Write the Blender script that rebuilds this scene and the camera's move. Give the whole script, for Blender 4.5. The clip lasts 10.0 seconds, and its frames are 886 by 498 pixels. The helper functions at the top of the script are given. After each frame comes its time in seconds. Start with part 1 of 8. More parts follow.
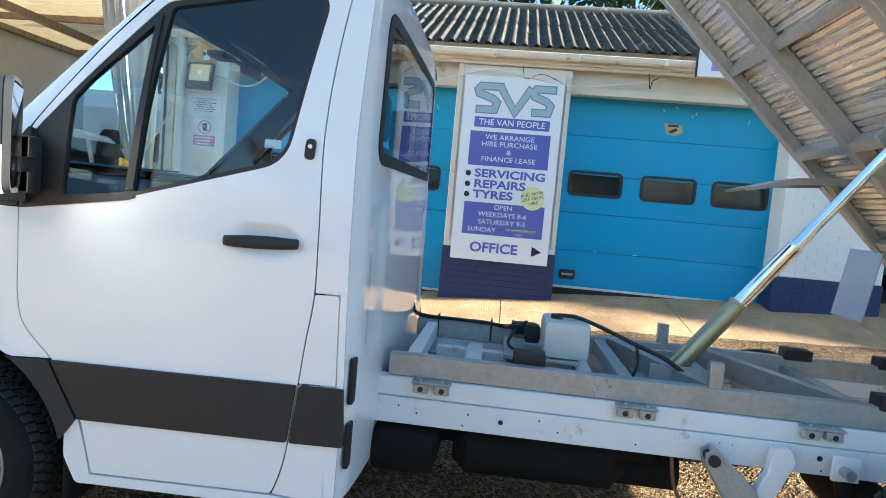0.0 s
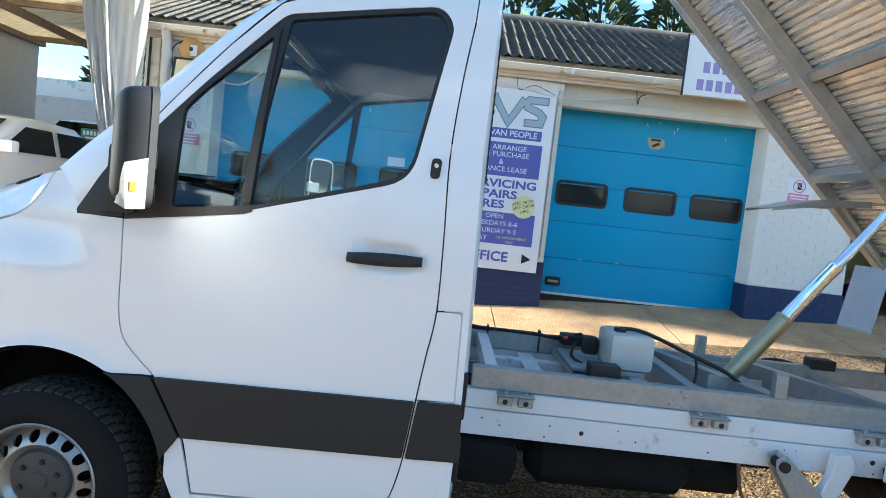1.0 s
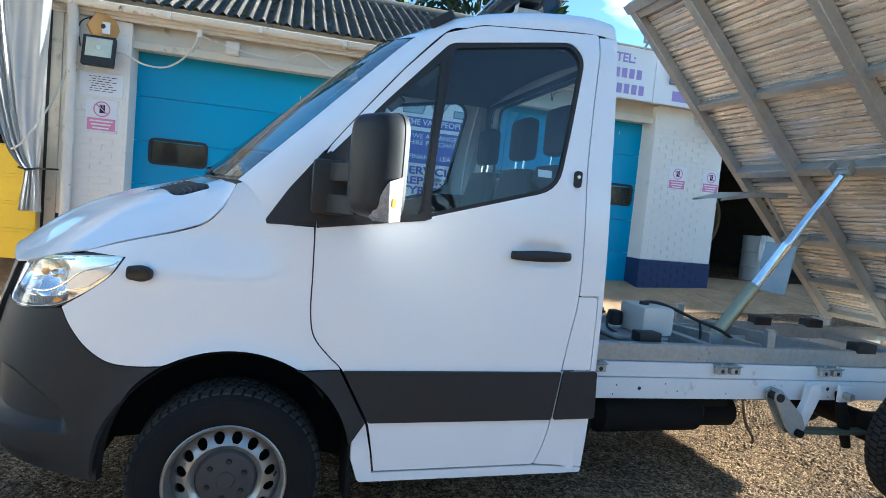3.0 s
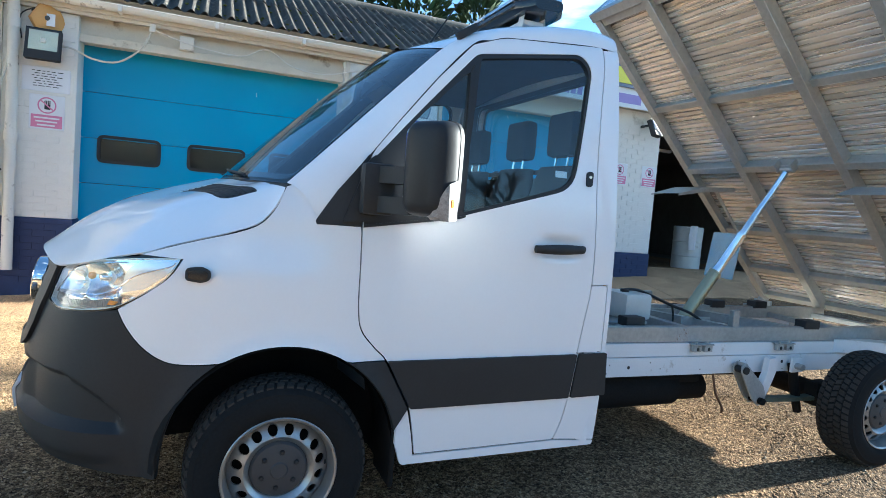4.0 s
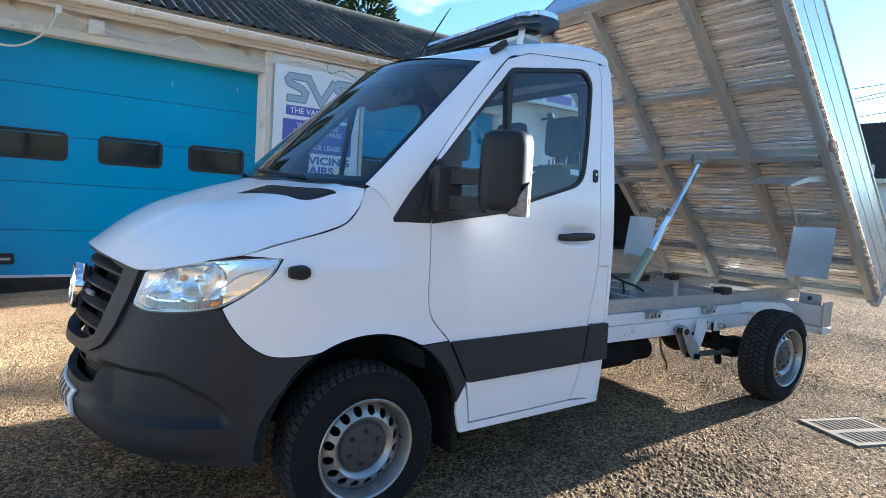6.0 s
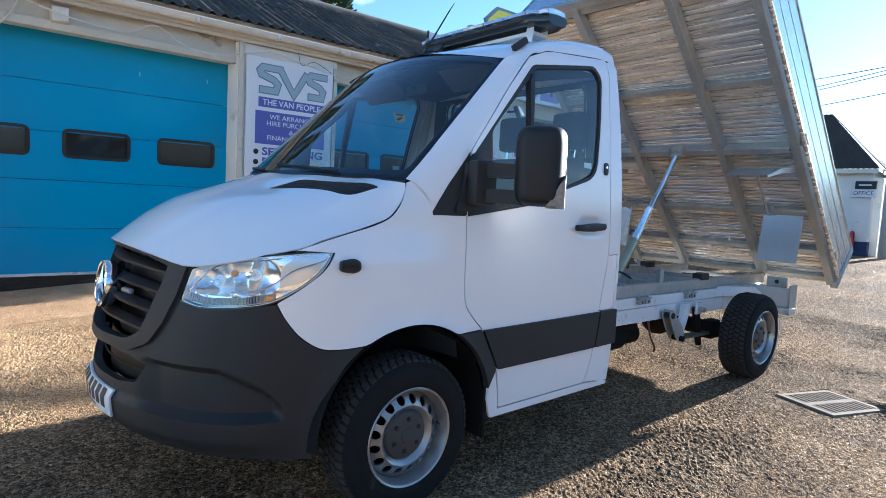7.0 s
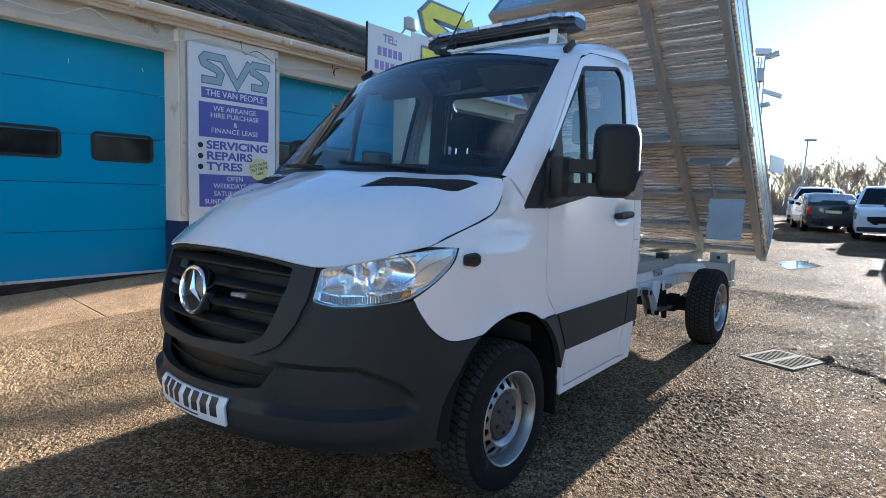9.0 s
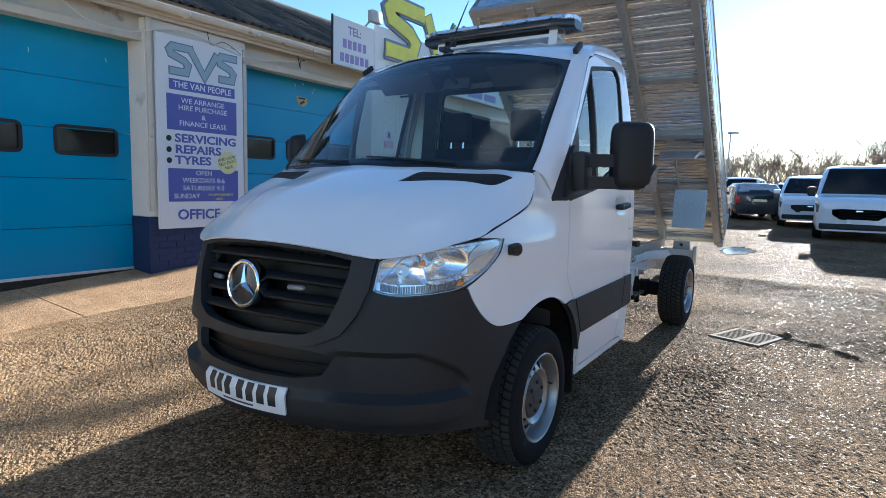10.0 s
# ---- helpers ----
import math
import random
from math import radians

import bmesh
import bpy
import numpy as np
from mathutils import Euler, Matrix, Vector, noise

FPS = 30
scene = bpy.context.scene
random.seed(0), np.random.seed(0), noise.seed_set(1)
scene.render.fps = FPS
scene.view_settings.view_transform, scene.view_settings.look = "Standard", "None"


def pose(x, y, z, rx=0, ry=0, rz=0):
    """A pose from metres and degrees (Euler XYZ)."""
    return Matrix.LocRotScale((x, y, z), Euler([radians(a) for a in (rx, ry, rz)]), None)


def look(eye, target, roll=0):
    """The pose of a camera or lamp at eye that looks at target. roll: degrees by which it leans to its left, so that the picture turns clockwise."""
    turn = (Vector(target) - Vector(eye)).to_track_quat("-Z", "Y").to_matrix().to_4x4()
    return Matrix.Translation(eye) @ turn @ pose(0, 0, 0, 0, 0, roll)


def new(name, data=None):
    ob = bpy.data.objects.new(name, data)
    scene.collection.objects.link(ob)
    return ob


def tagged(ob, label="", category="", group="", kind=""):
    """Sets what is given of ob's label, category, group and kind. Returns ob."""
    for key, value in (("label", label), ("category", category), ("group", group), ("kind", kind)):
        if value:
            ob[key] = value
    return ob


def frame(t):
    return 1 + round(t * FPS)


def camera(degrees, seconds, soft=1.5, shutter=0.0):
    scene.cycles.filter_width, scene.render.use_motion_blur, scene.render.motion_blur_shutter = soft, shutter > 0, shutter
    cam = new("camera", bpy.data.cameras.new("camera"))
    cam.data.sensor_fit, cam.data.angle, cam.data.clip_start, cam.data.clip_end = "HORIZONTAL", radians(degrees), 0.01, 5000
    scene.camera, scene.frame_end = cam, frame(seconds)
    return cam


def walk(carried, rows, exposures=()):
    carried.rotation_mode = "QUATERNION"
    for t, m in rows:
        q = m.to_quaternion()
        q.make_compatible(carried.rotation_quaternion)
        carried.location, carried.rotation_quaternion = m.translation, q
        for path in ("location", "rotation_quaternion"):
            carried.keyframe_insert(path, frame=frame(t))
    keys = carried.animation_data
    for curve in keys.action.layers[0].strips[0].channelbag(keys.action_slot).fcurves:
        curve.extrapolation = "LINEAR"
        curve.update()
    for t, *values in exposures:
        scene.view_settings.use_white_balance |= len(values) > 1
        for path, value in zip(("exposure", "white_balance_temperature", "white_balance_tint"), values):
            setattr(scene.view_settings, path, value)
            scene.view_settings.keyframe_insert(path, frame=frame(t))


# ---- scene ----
cam = camera(73.4, 10.0, 0.8)
PATH = [
    (0, (1.994, -2.934, 1.444), (1.8, -0.95, 1.294), 5.0),
    (0.5, (1.728, -2.937, 1.44), (1.613, -0.944, 1.304), 5.9),
    (1, (1.372, -3.014, 1.449), (1.371, -1.018, 1.321), 6.3),
    (1.5, (1.079, -2.994, 1.439), (1.21, -1.003, 1.313), 6.2),
    (2, (0.752, -3.016, 1.438), (1.019, -1.038, 1.311), 5.9),
    (2.5, (0.424, -3.162, 1.434), (0.82, -1.207, 1.297), 5.7),
    (4, (-0.326, -3.267, 1.402), (0.423, -1.418, 1.266), 4.7),
    (4.5, (-0.571, -3.297, 1.401), (0.289, -1.496, 1.265), 4.3),
    (5, (-0.803, -3.23, 1.39), (0.161, -1.483, 1.253), 3.9),
    (5.5, (-1.005, -3.199, 1.393), (0.053, -1.508, 1.25), 3.7),
    (7, (-1.571, -2.973, 1.373), (-0.288, -1.448, 1.206), 3.0),
    (7.5, (-1.751, -2.873, 1.381), (-0.401, -1.408, 1.202), 2.7),
    (8, (-1.989, -2.767, 1.372), (-0.569, -1.371, 1.191), 2.4),
    (8.5, (-2.164, -2.584, 1.354), (-0.675, -1.262, 1.17), 2.0),
    (9, (-2.336, -2.38, 1.361), (-0.781, -1.136, 1.174), 1.7),
    (9.5, (-2.548, -2.237, 1.354), (-0.932, -1.076, 1.157), 1.6),
    (10, (-2.725, -2.089, 1.358), (-1.051, -1.015, 1.15), 1.3),
]
walk(cam, [(t, look(eye, target, roll)) for t, eye, target, roll in PATH],
     [(0, 3.07, 5560, 1), (2.5, 2.74, 5160, 1), (5, 2.68, 5130, 3), (7.5, 2.30, 5040, 8), (10, 2.07, 5130, 7)])

# ---------- sky, sun ----------
SUN = Vector((0.973, 0.012, 0.228)).normalized()
world = bpy.data.worlds.new("sky")
scene.world = world
world.use_nodes = True
wn, wl = world.node_tree.nodes, world.node_tree.links
wn.clear()
w_out = wn.new("ShaderNodeOutputWorld")
w_bg = wn.new("ShaderNodeBackground")
w_sky = wn.new("ShaderNodeTexSky")
w_sky.sky_type = "NISHITA"
w_sky.sun_disc = False
w_sky.sun_elevation = math.asin(SUN.z)
w_sky.sun_rotation = math.atan2(SUN.x, SUN.y)
w_sky.air_density, w_sky.dust_density, w_sky.ozone_density = 1.0, 0.12, 2.0
w_bg.inputs["Strength"].default_value = 0.052
# thin broken cloud
w_tc = wn.new("ShaderNodeTexCoord")
w_map = wn.new("ShaderNodeMapping")
w_map.inputs["Scale"].default_value = (2.2, 2.2, 6.5)
w_noise = wn.new("ShaderNodeTexNoise")
w_noise.inputs["Scale"].default_value = 1.3
w_noise.inputs["Detail"].default_value = 7.0
w_noise.inputs["Roughness"].default_value = 0.55
w_ramp = wn.new("ShaderNodeValToRGB")
w_ramp.color_ramp.elements[0].position = 0.60
w_ramp.color_ramp.elements[1].position = 0.76
w_mix = wn.new("ShaderNodeMix")
w_mix.data_type = "RGBA"
w_mix.inputs["B"].default_value = (7.5, 7.5, 7.6, 1)
wl.new(w_tc.outputs["Generated"], w_map.inputs["Vector"])
wl.new(w_map.outputs["Vector"], w_noise.inputs["Vector"])
wl.new(w_noise.outputs["Fac"], w_ramp.inputs["Fac"])
wl.new(w_ramp.outputs["Color"], w_mix.inputs["Factor"])
wl.new(w_sky.outputs["Color"], w_mix.inputs["A"])
wl.new(w_mix.outputs["Result"], w_bg.inputs["Color"])
wl.new(w_bg.outputs["Background"], w_out.inputs["Surface"])

sun_data = bpy.data.lights.new("sun", "SUN")
sun_data.energy = 5.0
sun_data.angle = radians(0.6)
sun_data.color = (1.0, 0.86, 0.68)
sun = new("sun", sun_data)
sun.matrix_world = look(SUN * 60, (0, 0, 0))

# ---------- materials ----------
def mat(name, col, rough=0.5, metal=0.0, var=0.12, scale=6.0, fine=90.0, bump=0.0, bscale=250.0, col2=None,
        blotch=0.0, blotch_scale=1.5, rvar=0.1, coat=0.0, ior=1.5, stretch=(1, 1, 1), island=0.0, rand=0.0):
    m = bpy.data.materials.new(name)
    m.use_nodes = True
    n, l = m.node_tree.nodes, m.node_tree.links
    b = n["Principled BSDF"]
    tc = n.new("ShaderNodeTexCoord")
    mp = n.new("ShaderNodeMapping")
    mp.inputs["Scale"].default_value = stretch
    l.new(tc.outputs["Object"], mp.inputs["Vector"])
    n1, n2 = n.new("ShaderNodeTexNoise"), n.new("ShaderNodeTexNoise")
    n1.inputs["Scale"].default_value, n2.inputs["Scale"].default_value = scale, fine
    n1.inputs["Detail"].default_value, n2.inputs["Detail"].default_value = 5, 3
    for x in (n1, n2):
        l.new(mp.outputs["Vector"], x.inputs["Vector"])
    add = n.new("ShaderNodeMath")
    add.operation = "MULTIPLY_ADD"
    l.new(n2.outputs["Fac"], add.inputs[0])
    add.inputs[1].default_value = 0.45
    half = n.new("ShaderNodeMath")
    half.operation = "MULTIPLY"
    half.inputs[1].default_value = 0.55
    l.new(n1.outputs["Fac"], half.inputs[0])
    l.new(half.outputs[0], add.inputs[2])
    ramp = n.new("ShaderNodeValToRGB")
    e = ramp.color_ramp.elements
    e[0].position, e[1].position = 0.32, 0.68
    e[0].color = (*[max(0, c * (1 - var)) for c in col], 1)
    e[1].color = (*[min(1, c * (1 + var)) for c in col], 1)
    l.new(add.outputs[0], ramp.inputs["Fac"])
    last = ramp.outputs["Color"]
    if col2 is not None:
        n3 = n.new("ShaderNodeTexNoise")
        n3.inputs["Scale"].default_value, n3.inputs["Detail"].default_value = blotch_scale, 8
        n3.inputs["Roughness"].default_value = 0.65
        l.new(mp.outputs["Vector"], n3.inputs["Vector"])
        r3 = n.new("ShaderNodeValToRGB")
        r3.color_ramp.elements[0].position, r3.color_ramp.elements[1].position = 0.62 - blotch * 0.5, 0.72 - blotch * 0.3
        l.new(n3.outputs["Fac"], r3.inputs["Fac"])
        mx = n.new("ShaderNodeMix")
        mx.data_type = "RGBA"
        l.new(r3.outputs["Color"], mx.inputs["Factor"])
        l.new(last, mx.inputs["A"])
        mx.inputs["B"].default_value = (*col2, 1)
        last = mx.outputs["Result"]
    if island or rand:
        if rand:
            info = n.new("ShaderNodeObjectInfo")
            src = info.outputs["Random"]
        else:
            info = n.new("ShaderNodeNewGeometry")
            src = info.outputs["Random Per Island"]
        amt = rand or island
        mr = n.new("ShaderNodeMapRange")
        mr.inputs["To Min"].default_value, mr.inputs["To Max"].default_value = 1 - amt, 1 + amt
        l.new(src, mr.inputs["Value"])
        hs = n.new("ShaderNodeHueSaturation")
        l.new(mr.outputs["Result"], hs.inputs["Value"])
        l.new(last, hs.inputs["Color"])
        last = hs.outputs["Color"]
    l.new(last, b.inputs["Base Color"])
    rr = n.new("ShaderNodeMapRange")
    rr.inputs["To Min"].default_value, rr.inputs["To Max"].default_value = max(0.0, rough - rvar * rough), min(1, rough + rvar * rough)
    l.new(n1.outputs["Fac"], rr.inputs["Value"])
    l.new(rr.outputs["Result"], b.inputs["Roughness"])
    b.inputs["Metallic"].default_value = metal
    b.inputs["IOR"].default_value = ior
    if rough >= 0.85:
        b.inputs["Specular IOR Level"].default_value = 0.15
    b.inputs["Coat Weight"].default_value = coat
    b.inputs["Coat Roughness"].default_value = 0.03
    if bump:
        n4 = n.new("ShaderNodeTexNoise")
        n4.inputs["Scale"].default_value, n4.inputs["Detail"].default_value = bscale, 4
        l.new(mp.outputs["Vector"], n4.inputs["Vector"])
        bp = n.new("ShaderNodeBump")
        bp.inputs["Strength"].default_value = 0.6
        bp.inputs["Distance"].default_value = bump
        l.new(n4.outputs["Fac"], bp.inputs["Height"])
        l.new(bp.outputs["Normal"], b.inputs["Normal"])
    return m


def glass_mat(name, tint=(1, 1, 1), rough=0.0, base=0.06, edge=0.92):
    """thin clear pane: part see-through, part mirror by angle"""
    m = bpy.data.materials.new(name)
    m.use_nodes = True
    n, l = m.node_tree.nodes, m.node_tree.links
    n.clear()
    out = n.new("ShaderNodeOutputMaterial")
    tr = n.new("ShaderNodeBsdfTransparent")
    tr.inputs["Color"].default_value = (*tint, 1)
    gl = n.new("ShaderNodeBsdfGlossy")
    gl.inputs["Roughness"].default_value = rough
    lw = n.new("ShaderNodeLayerWeight")
    lw.inputs["Blend"].default_value = 0.5
    pw_ = n.new("ShaderNodeMath")
    pw_.operation = "POWER"
    pw_.inputs[1].default_value = 4.0
    l.new(lw.outputs["Facing"], pw_.inputs[0])
    sc = n.new("ShaderNodeMath")
    sc.operation = "MULTIPLY_ADD"
    sc.inputs[1].default_value = edge
    sc.inputs[2].default_value = base
    sc.use_clamp = True
    l.new(pw_.outputs[0], sc.inputs[0])
    mx = n.new("ShaderNodeMixShader")
    l.new(sc.outputs[0], mx.inputs["Fac"])
    l.new(tr.outputs[0], mx.inputs[1])
    l.new(gl.outputs[0], mx.inputs[2])
    l.new(mx.outputs[0], out.inputs["Surface"])
    return m


M_WHITE = mat("white_car_paint", (0.79, 0.80, 0.82), 0.5, var=0.012, scale=2, rvar=0.1, coat=1.0)
M_WHITE.node_tree.nodes["Principled BSDF"].inputs["Specular IOR Level"].default_value = 0.15
M_WHITE.node_tree.nodes["Principled BSDF"].inputs["Coat Roughness"].default_value = 0.012
M_WHITE.node_tree.nodes["Principled BSDF"].inputs["Coat IOR"].default_value = 1.6
M_CHASSIS = mat("white_chassis_paint", (0.76, 0.765, 0.77), 0.34, var=0.04, col2=(0.42, 0.37, 0.31), blotch=0.02, blotch_scale=7, coat=0.2)
M_PLASTIC = mat("black_bumper_plastic", (0.021, 0.0215, 0.0225), 0.60, var=0.14, bump=0.0005, bscale=900, ior=1.42)
M_MIRRORSHELL = mat("satin_black_mirror_shell", (0.020, 0.021, 0.023), 0.46, var=0.1, ior=1.3, bump=0.0002, bscale=900)
M_GLOSSBLACK = mat("gloss_black_trim", (0.012, 0.012, 0.013), 0.2, var=0.1)
M_GRILLE = mat("black_grille_plastic", (0.0065, 0.0065, 0.007), 0.5, var=0.1)
M_GRILLE.node_tree.nodes["Principled BSDF"].inputs["Specular IOR Level"].default_value = 0.22
M_RUBBER = mat("black_rubber_seal", (0.015, 0.015, 0.016), 0.6)
M_TYRE = mat("worn_tyre_rubber", (0.013, 0.013, 0.013), 0.88, var=0.2, scale=12, col2=(0.035, 0.03, 0.025), blotch=-0.04, blotch_scale=9, bump=0.0006, bscale=300)
M_TREAD = mat("dusty_tyre_tread", (0.042, 0.037, 0.032), 0.92, var=0.25, scale=14, col2=(0.07, 0.058, 0.045), blotch=0.0, blotch_scale=7)
M_RIM = mat("silver_painted_steel", (0.35, 0.35, 0.345), 0.36, metal=0.75, var=0.08, col2=(0.22, 0.19, 0.16), blotch=-0.02, blotch_scale=14)
M_CAP = mat("dark_grey_hub_plastic", (0.045, 0.048, 0.052), 0.45)
M_CHROME = mat("chrome", (0.86, 0.87, 0.88), 0.07, metal=1.0, var=0.01)
M_REFLECT = mat("lamp_reflector", (0.80, 0.83, 0.87), 0.2, metal=0.5, var=0.03)
M_LAMPBACK = mat("silvered_lamp_shell", (0.80, 0.83, 0.87), 0.3, metal=0.35, var=0.03)
M_LAMPTIP = mat("pale_lamp_tip", (0.80, 0.82, 0.85), 0.22, metal=0.6, var=0.03)
M_HEADGLASS = mat("grey_headlamp_glass", (0.20, 0.22, 0.25), 0.12, metal=0.3, var=0.3, scale=9)
M_SILVERED = mat("silvered_lamp_bowl", (0.90, 0.91, 0.93), 0.16, metal=0.9, var=0.02)
M_LENS = glass_mat("clear_lens", (0.97, 0.98, 0.98), base=0.06, edge=0.70)
M_BULB = mat("amber_bulb_glass", (0.80, 0.30, 0.06), 0.1, coat=0.6)
M_CLEARLAMP = mat("clear_prismatic_lens", (0.20, 0.20, 0.21), 0.30, var=0.35, scale=60, fine=160, coat=0.15)
M_GLASS = glass_mat("window_glass", (0.74, 0.85, 0.88), base=0.07)
M_PANE = glass_mat("grimy_door_pane", (0.50, 0.53, 0.52), rough=0.06, base=0.06, edge=0.6)
M_AMBER = mat("amber_lens", (0.75, 0.25, 0.03), 0.15, coat=0.5)
M_CABIN = mat("dark_cabin_plastic", (0.03, 0.031, 0.034), 0.6, bump=0.0003, bscale=700)
M_SEAT = mat("black_seat_cloth", (0.022, 0.023, 0.026), 0.85, bump=0.0006, bscale=600)
M_LINER = mat("grey_headlining", (0.085, 0.085, 0.09), 0.9)
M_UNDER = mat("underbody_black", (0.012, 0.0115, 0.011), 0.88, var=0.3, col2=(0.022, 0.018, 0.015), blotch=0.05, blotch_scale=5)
M_GALV = mat("galvanised_steel", (0.41, 0.425, 0.42), 0.42, metal=0.55, var=0.16, scale=5, fine=40, col2=(0.34, 0.36, 0.37), blotch=0.06, blotch_scale=11, bump=0.0003, bscale=120)
M_GALVDIRTY = mat("weathered_galvanised_steel", (0.42, 0.42, 0.40), 0.5, metal=0.4, var=0.2, scale=5, fine=60, col2=(0.22, 0.18, 0.13), blotch=0.02, blotch_scale=9)
M_ALU = mat("ribbed_aluminium", (0.82, 0.785, 0.735), 0.27, metal=0.72, var=0.16, scale=1.6, fine=5, col2=(0.62, 0.585, 0.53), blotch=0.03, blotch_scale=0.9, stretch=(11, 0.55, 11), rvar=0.45)
M_ALUPANEL = mat("brushed_aluminium_panel", (0.62, 0.65, 0.68), 0.26, metal=0.8, var=0.06, scale=3)
M_RUSTSPOT = mat("rust_spotted_galvanised_steel", (0.44, 0.43, 0.41), 0.6, metal=0.3, var=0.2, fine=80, col2=(0.20, 0.12, 0.075), blotch=0.16, blotch_scale=45)
M_RUST = mat("rusty_steel", (0.16, 0.085, 0.045), 0.8, var=0.35, scale=20)
M_TANK = mat("translucent_white_plastic", (0.62, 0.62, 0.58), 0.4, var=0.06, col2=(0.4, 0.38, 0.33), blotch=0.0, blotch_scale=8)
M_BEAMWHITE = mat("rusty_white_painted_beam", (0.60, 0.57, 0.52), 0.6, var=0.1, col2=(0.24, 0.14, 0.08), blotch=0.05, blotch_scale=7)
M_CABLE = mat("black_cable", (0.014, 0.014, 0.015), 0.5)
M_RAMZINC = mat("passivated_ram_barrel", (0.42, 0.38, 0.24), 0.34, metal=0.8, var=0.12)
M_BLUEDOOR = mat("blue_painted_door", (0.013, 0.28, 0.52), 0.36, var=0.06, scale=1.2, col2=(0.018, 0.31, 0.55), blotch=0.1, blotch_scale=0.9, rvar=0.3)
M_WALLWHITE = mat("white_painted_masonry", (0.74, 0.72, 0.67), 0.75, var=0.06, scale=4, col2=(0.47, 0.44, 0.38), blotch=0.03, blotch_scale=2.5, bump=0.002, bscale=60)
M_NAVY = mat("navy_painted_masonry", (0.012, 0.027, 0.092), 0.6, var=0.25, scale=5, col2=(0.03, 0.045, 0.12), blotch=0.06, blotch_scale=5, bump=0.002, bscale=60)
M_TRIMCREAM = mat("cream_painted_timber", (0.60, 0.56, 0.47), 0.6, var=0.08, col2=(0.30, 0.26, 0.20), blotch=0.03, blotch_scale=4)
M_ROOF = mat("weathered_fibre_cement_sheet", (0.15, 0.138, 0.12), 0.85, var=0.35, scale=3, fine=60, col2=(0.38, 0.345, 0.27), blotch=0.07, blotch_scale=4.5, bump=0.002, bscale=90)
M_ROOFFAR = mat("dark_old_roof_sheet", (0.055, 0.047, 0.04), 0.9, var=0.25, scale=2)
M_GUTTER = mat("white_pvc_gutter", (0.68, 0.66, 0.60), 0.5, var=0.06, col2=(0.10, 0.08, 0.06), blotch=0.05, blotch_scale=6)
# dark colour stands in for the unlit inside of garage, bay and openings
M_DARKIN = mat("unlit_interior_dark", (0.085, 0.08, 0.072), 0.9, var=0.2)
M_SIGNWHITE = mat("white_sign_board", (0.74, 0.75, 0.77), 0.4, var=0.03, scale=2)
M_PURPLE = mat("purple_sign_print", (0.10, 0.115, 0.41), 0.45, var=0.04)
M_SIGNGREY = mat("grey_sign_print", (0.17, 0.21, 0.30), 0.45, var=0.04)
M_EMBLEM = mat("slate_emblem_print", (0.33, 0.43, 0.49), 0.45, var=0.04)
M_LILAC = mat("lilac_sign_print", (0.30, 0.24, 0.52), 0.45, var=0.04)
M_BLACKPRINT = mat("black_print", (0.012, 0.012, 0.014), 0.5)
M_YELLOWPRINT = mat("yellow_print", (0.72, 0.70, 0.08), 0.45)
M_PALEYELLOW = mat("pale_yellow_sticker", (0.70, 0.70, 0.36), 0.45)
M_PINK = mat("faded_red_print", (0.62, 0.22, 0.36), 0.5, var=0.08)
M_YELLOW = mat("yellow_painted_steel", (0.70, 0.46, 0.015), 0.45, var=0.06, col2=(0.5, 0.32, 0.02), blotch=0.03)
M_PVC = mat("white_strip_curtain_cloth", (0.44, 0.435, 0.42), 0.65, var=0.06, col2=(0.32, 0.30, 0.26), blotch=0.02, blotch_scale=3)
M_BRASS = mat("sandy_plaque", (0.45, 0.36, 0.18), 0.5)
M_LAMPGLASS = mat("floodlight_reflector", (0.75, 0.68, 0.45), 0.2, metal=0.6)

# ---------- mesh helpers ----------
from mathutils.geometry import delaunay_2d_cdt


def part(name, bm, material, parent=None, label="", smooth=True):
    me = bpy.data.meshes.new(name)
    bm.normal_update()
    bm.to_mesh(me)
    bm.free()
    me.materials.append(material)
    if smooth:
        me.shade_smooth()
        me.set_sharp_from_angle(angle=radians(38))
    ob = new(name, me)
    if parent is not None:
        ob.parent = parent
    if label:
        ob["label"] = label
    return ob


def thing(name, label, category, at=(0, 0, 0), group="", kind=""):
    ob = new(name)
    ob.empty_display_size = 0.1
    ob.location = at
    return tagged(ob, label, category, group, kind)


def put_box(bm, c, s, m=None, bevel=0.0):
    """box with centre c and full size s"""
    r = bmesh.ops.create_cube(bm, size=1.0)
    vs = r["verts"]
    for v in vs:
        v.co = Vector((v.co.x * s[0] + c[0], v.co.y * s[1] + c[1], v.co.z * s[2] + c[2]))
    if bevel:
        es = list({e for v in vs for e in v.link_edges})
        r = bmesh.ops.bevel(bm, geom=es, offset=bevel, segments=1 if bevel <= .006 else 2, affect="EDGES", profile=0.6)
        vs = list({v for f in r["faces"] for v in f.verts} | {v for v in vs if v.is_valid})
    if m is not None:
        for v in vs:
            v.co = m @ v.co
    return vs


def box(c, s, m=None, bevel=0.0):
    bm = bmesh.new()
    put_box(bm, c, s, m, bevel)
    return bm


def box2(a, b, m=None, bevel=0.0):
    """box between two corners"""
    return box([(a[i] + b[i]) / 2 for i in range(3)], [abs(b[i] - a[i]) for i in range(3)], m, bevel)


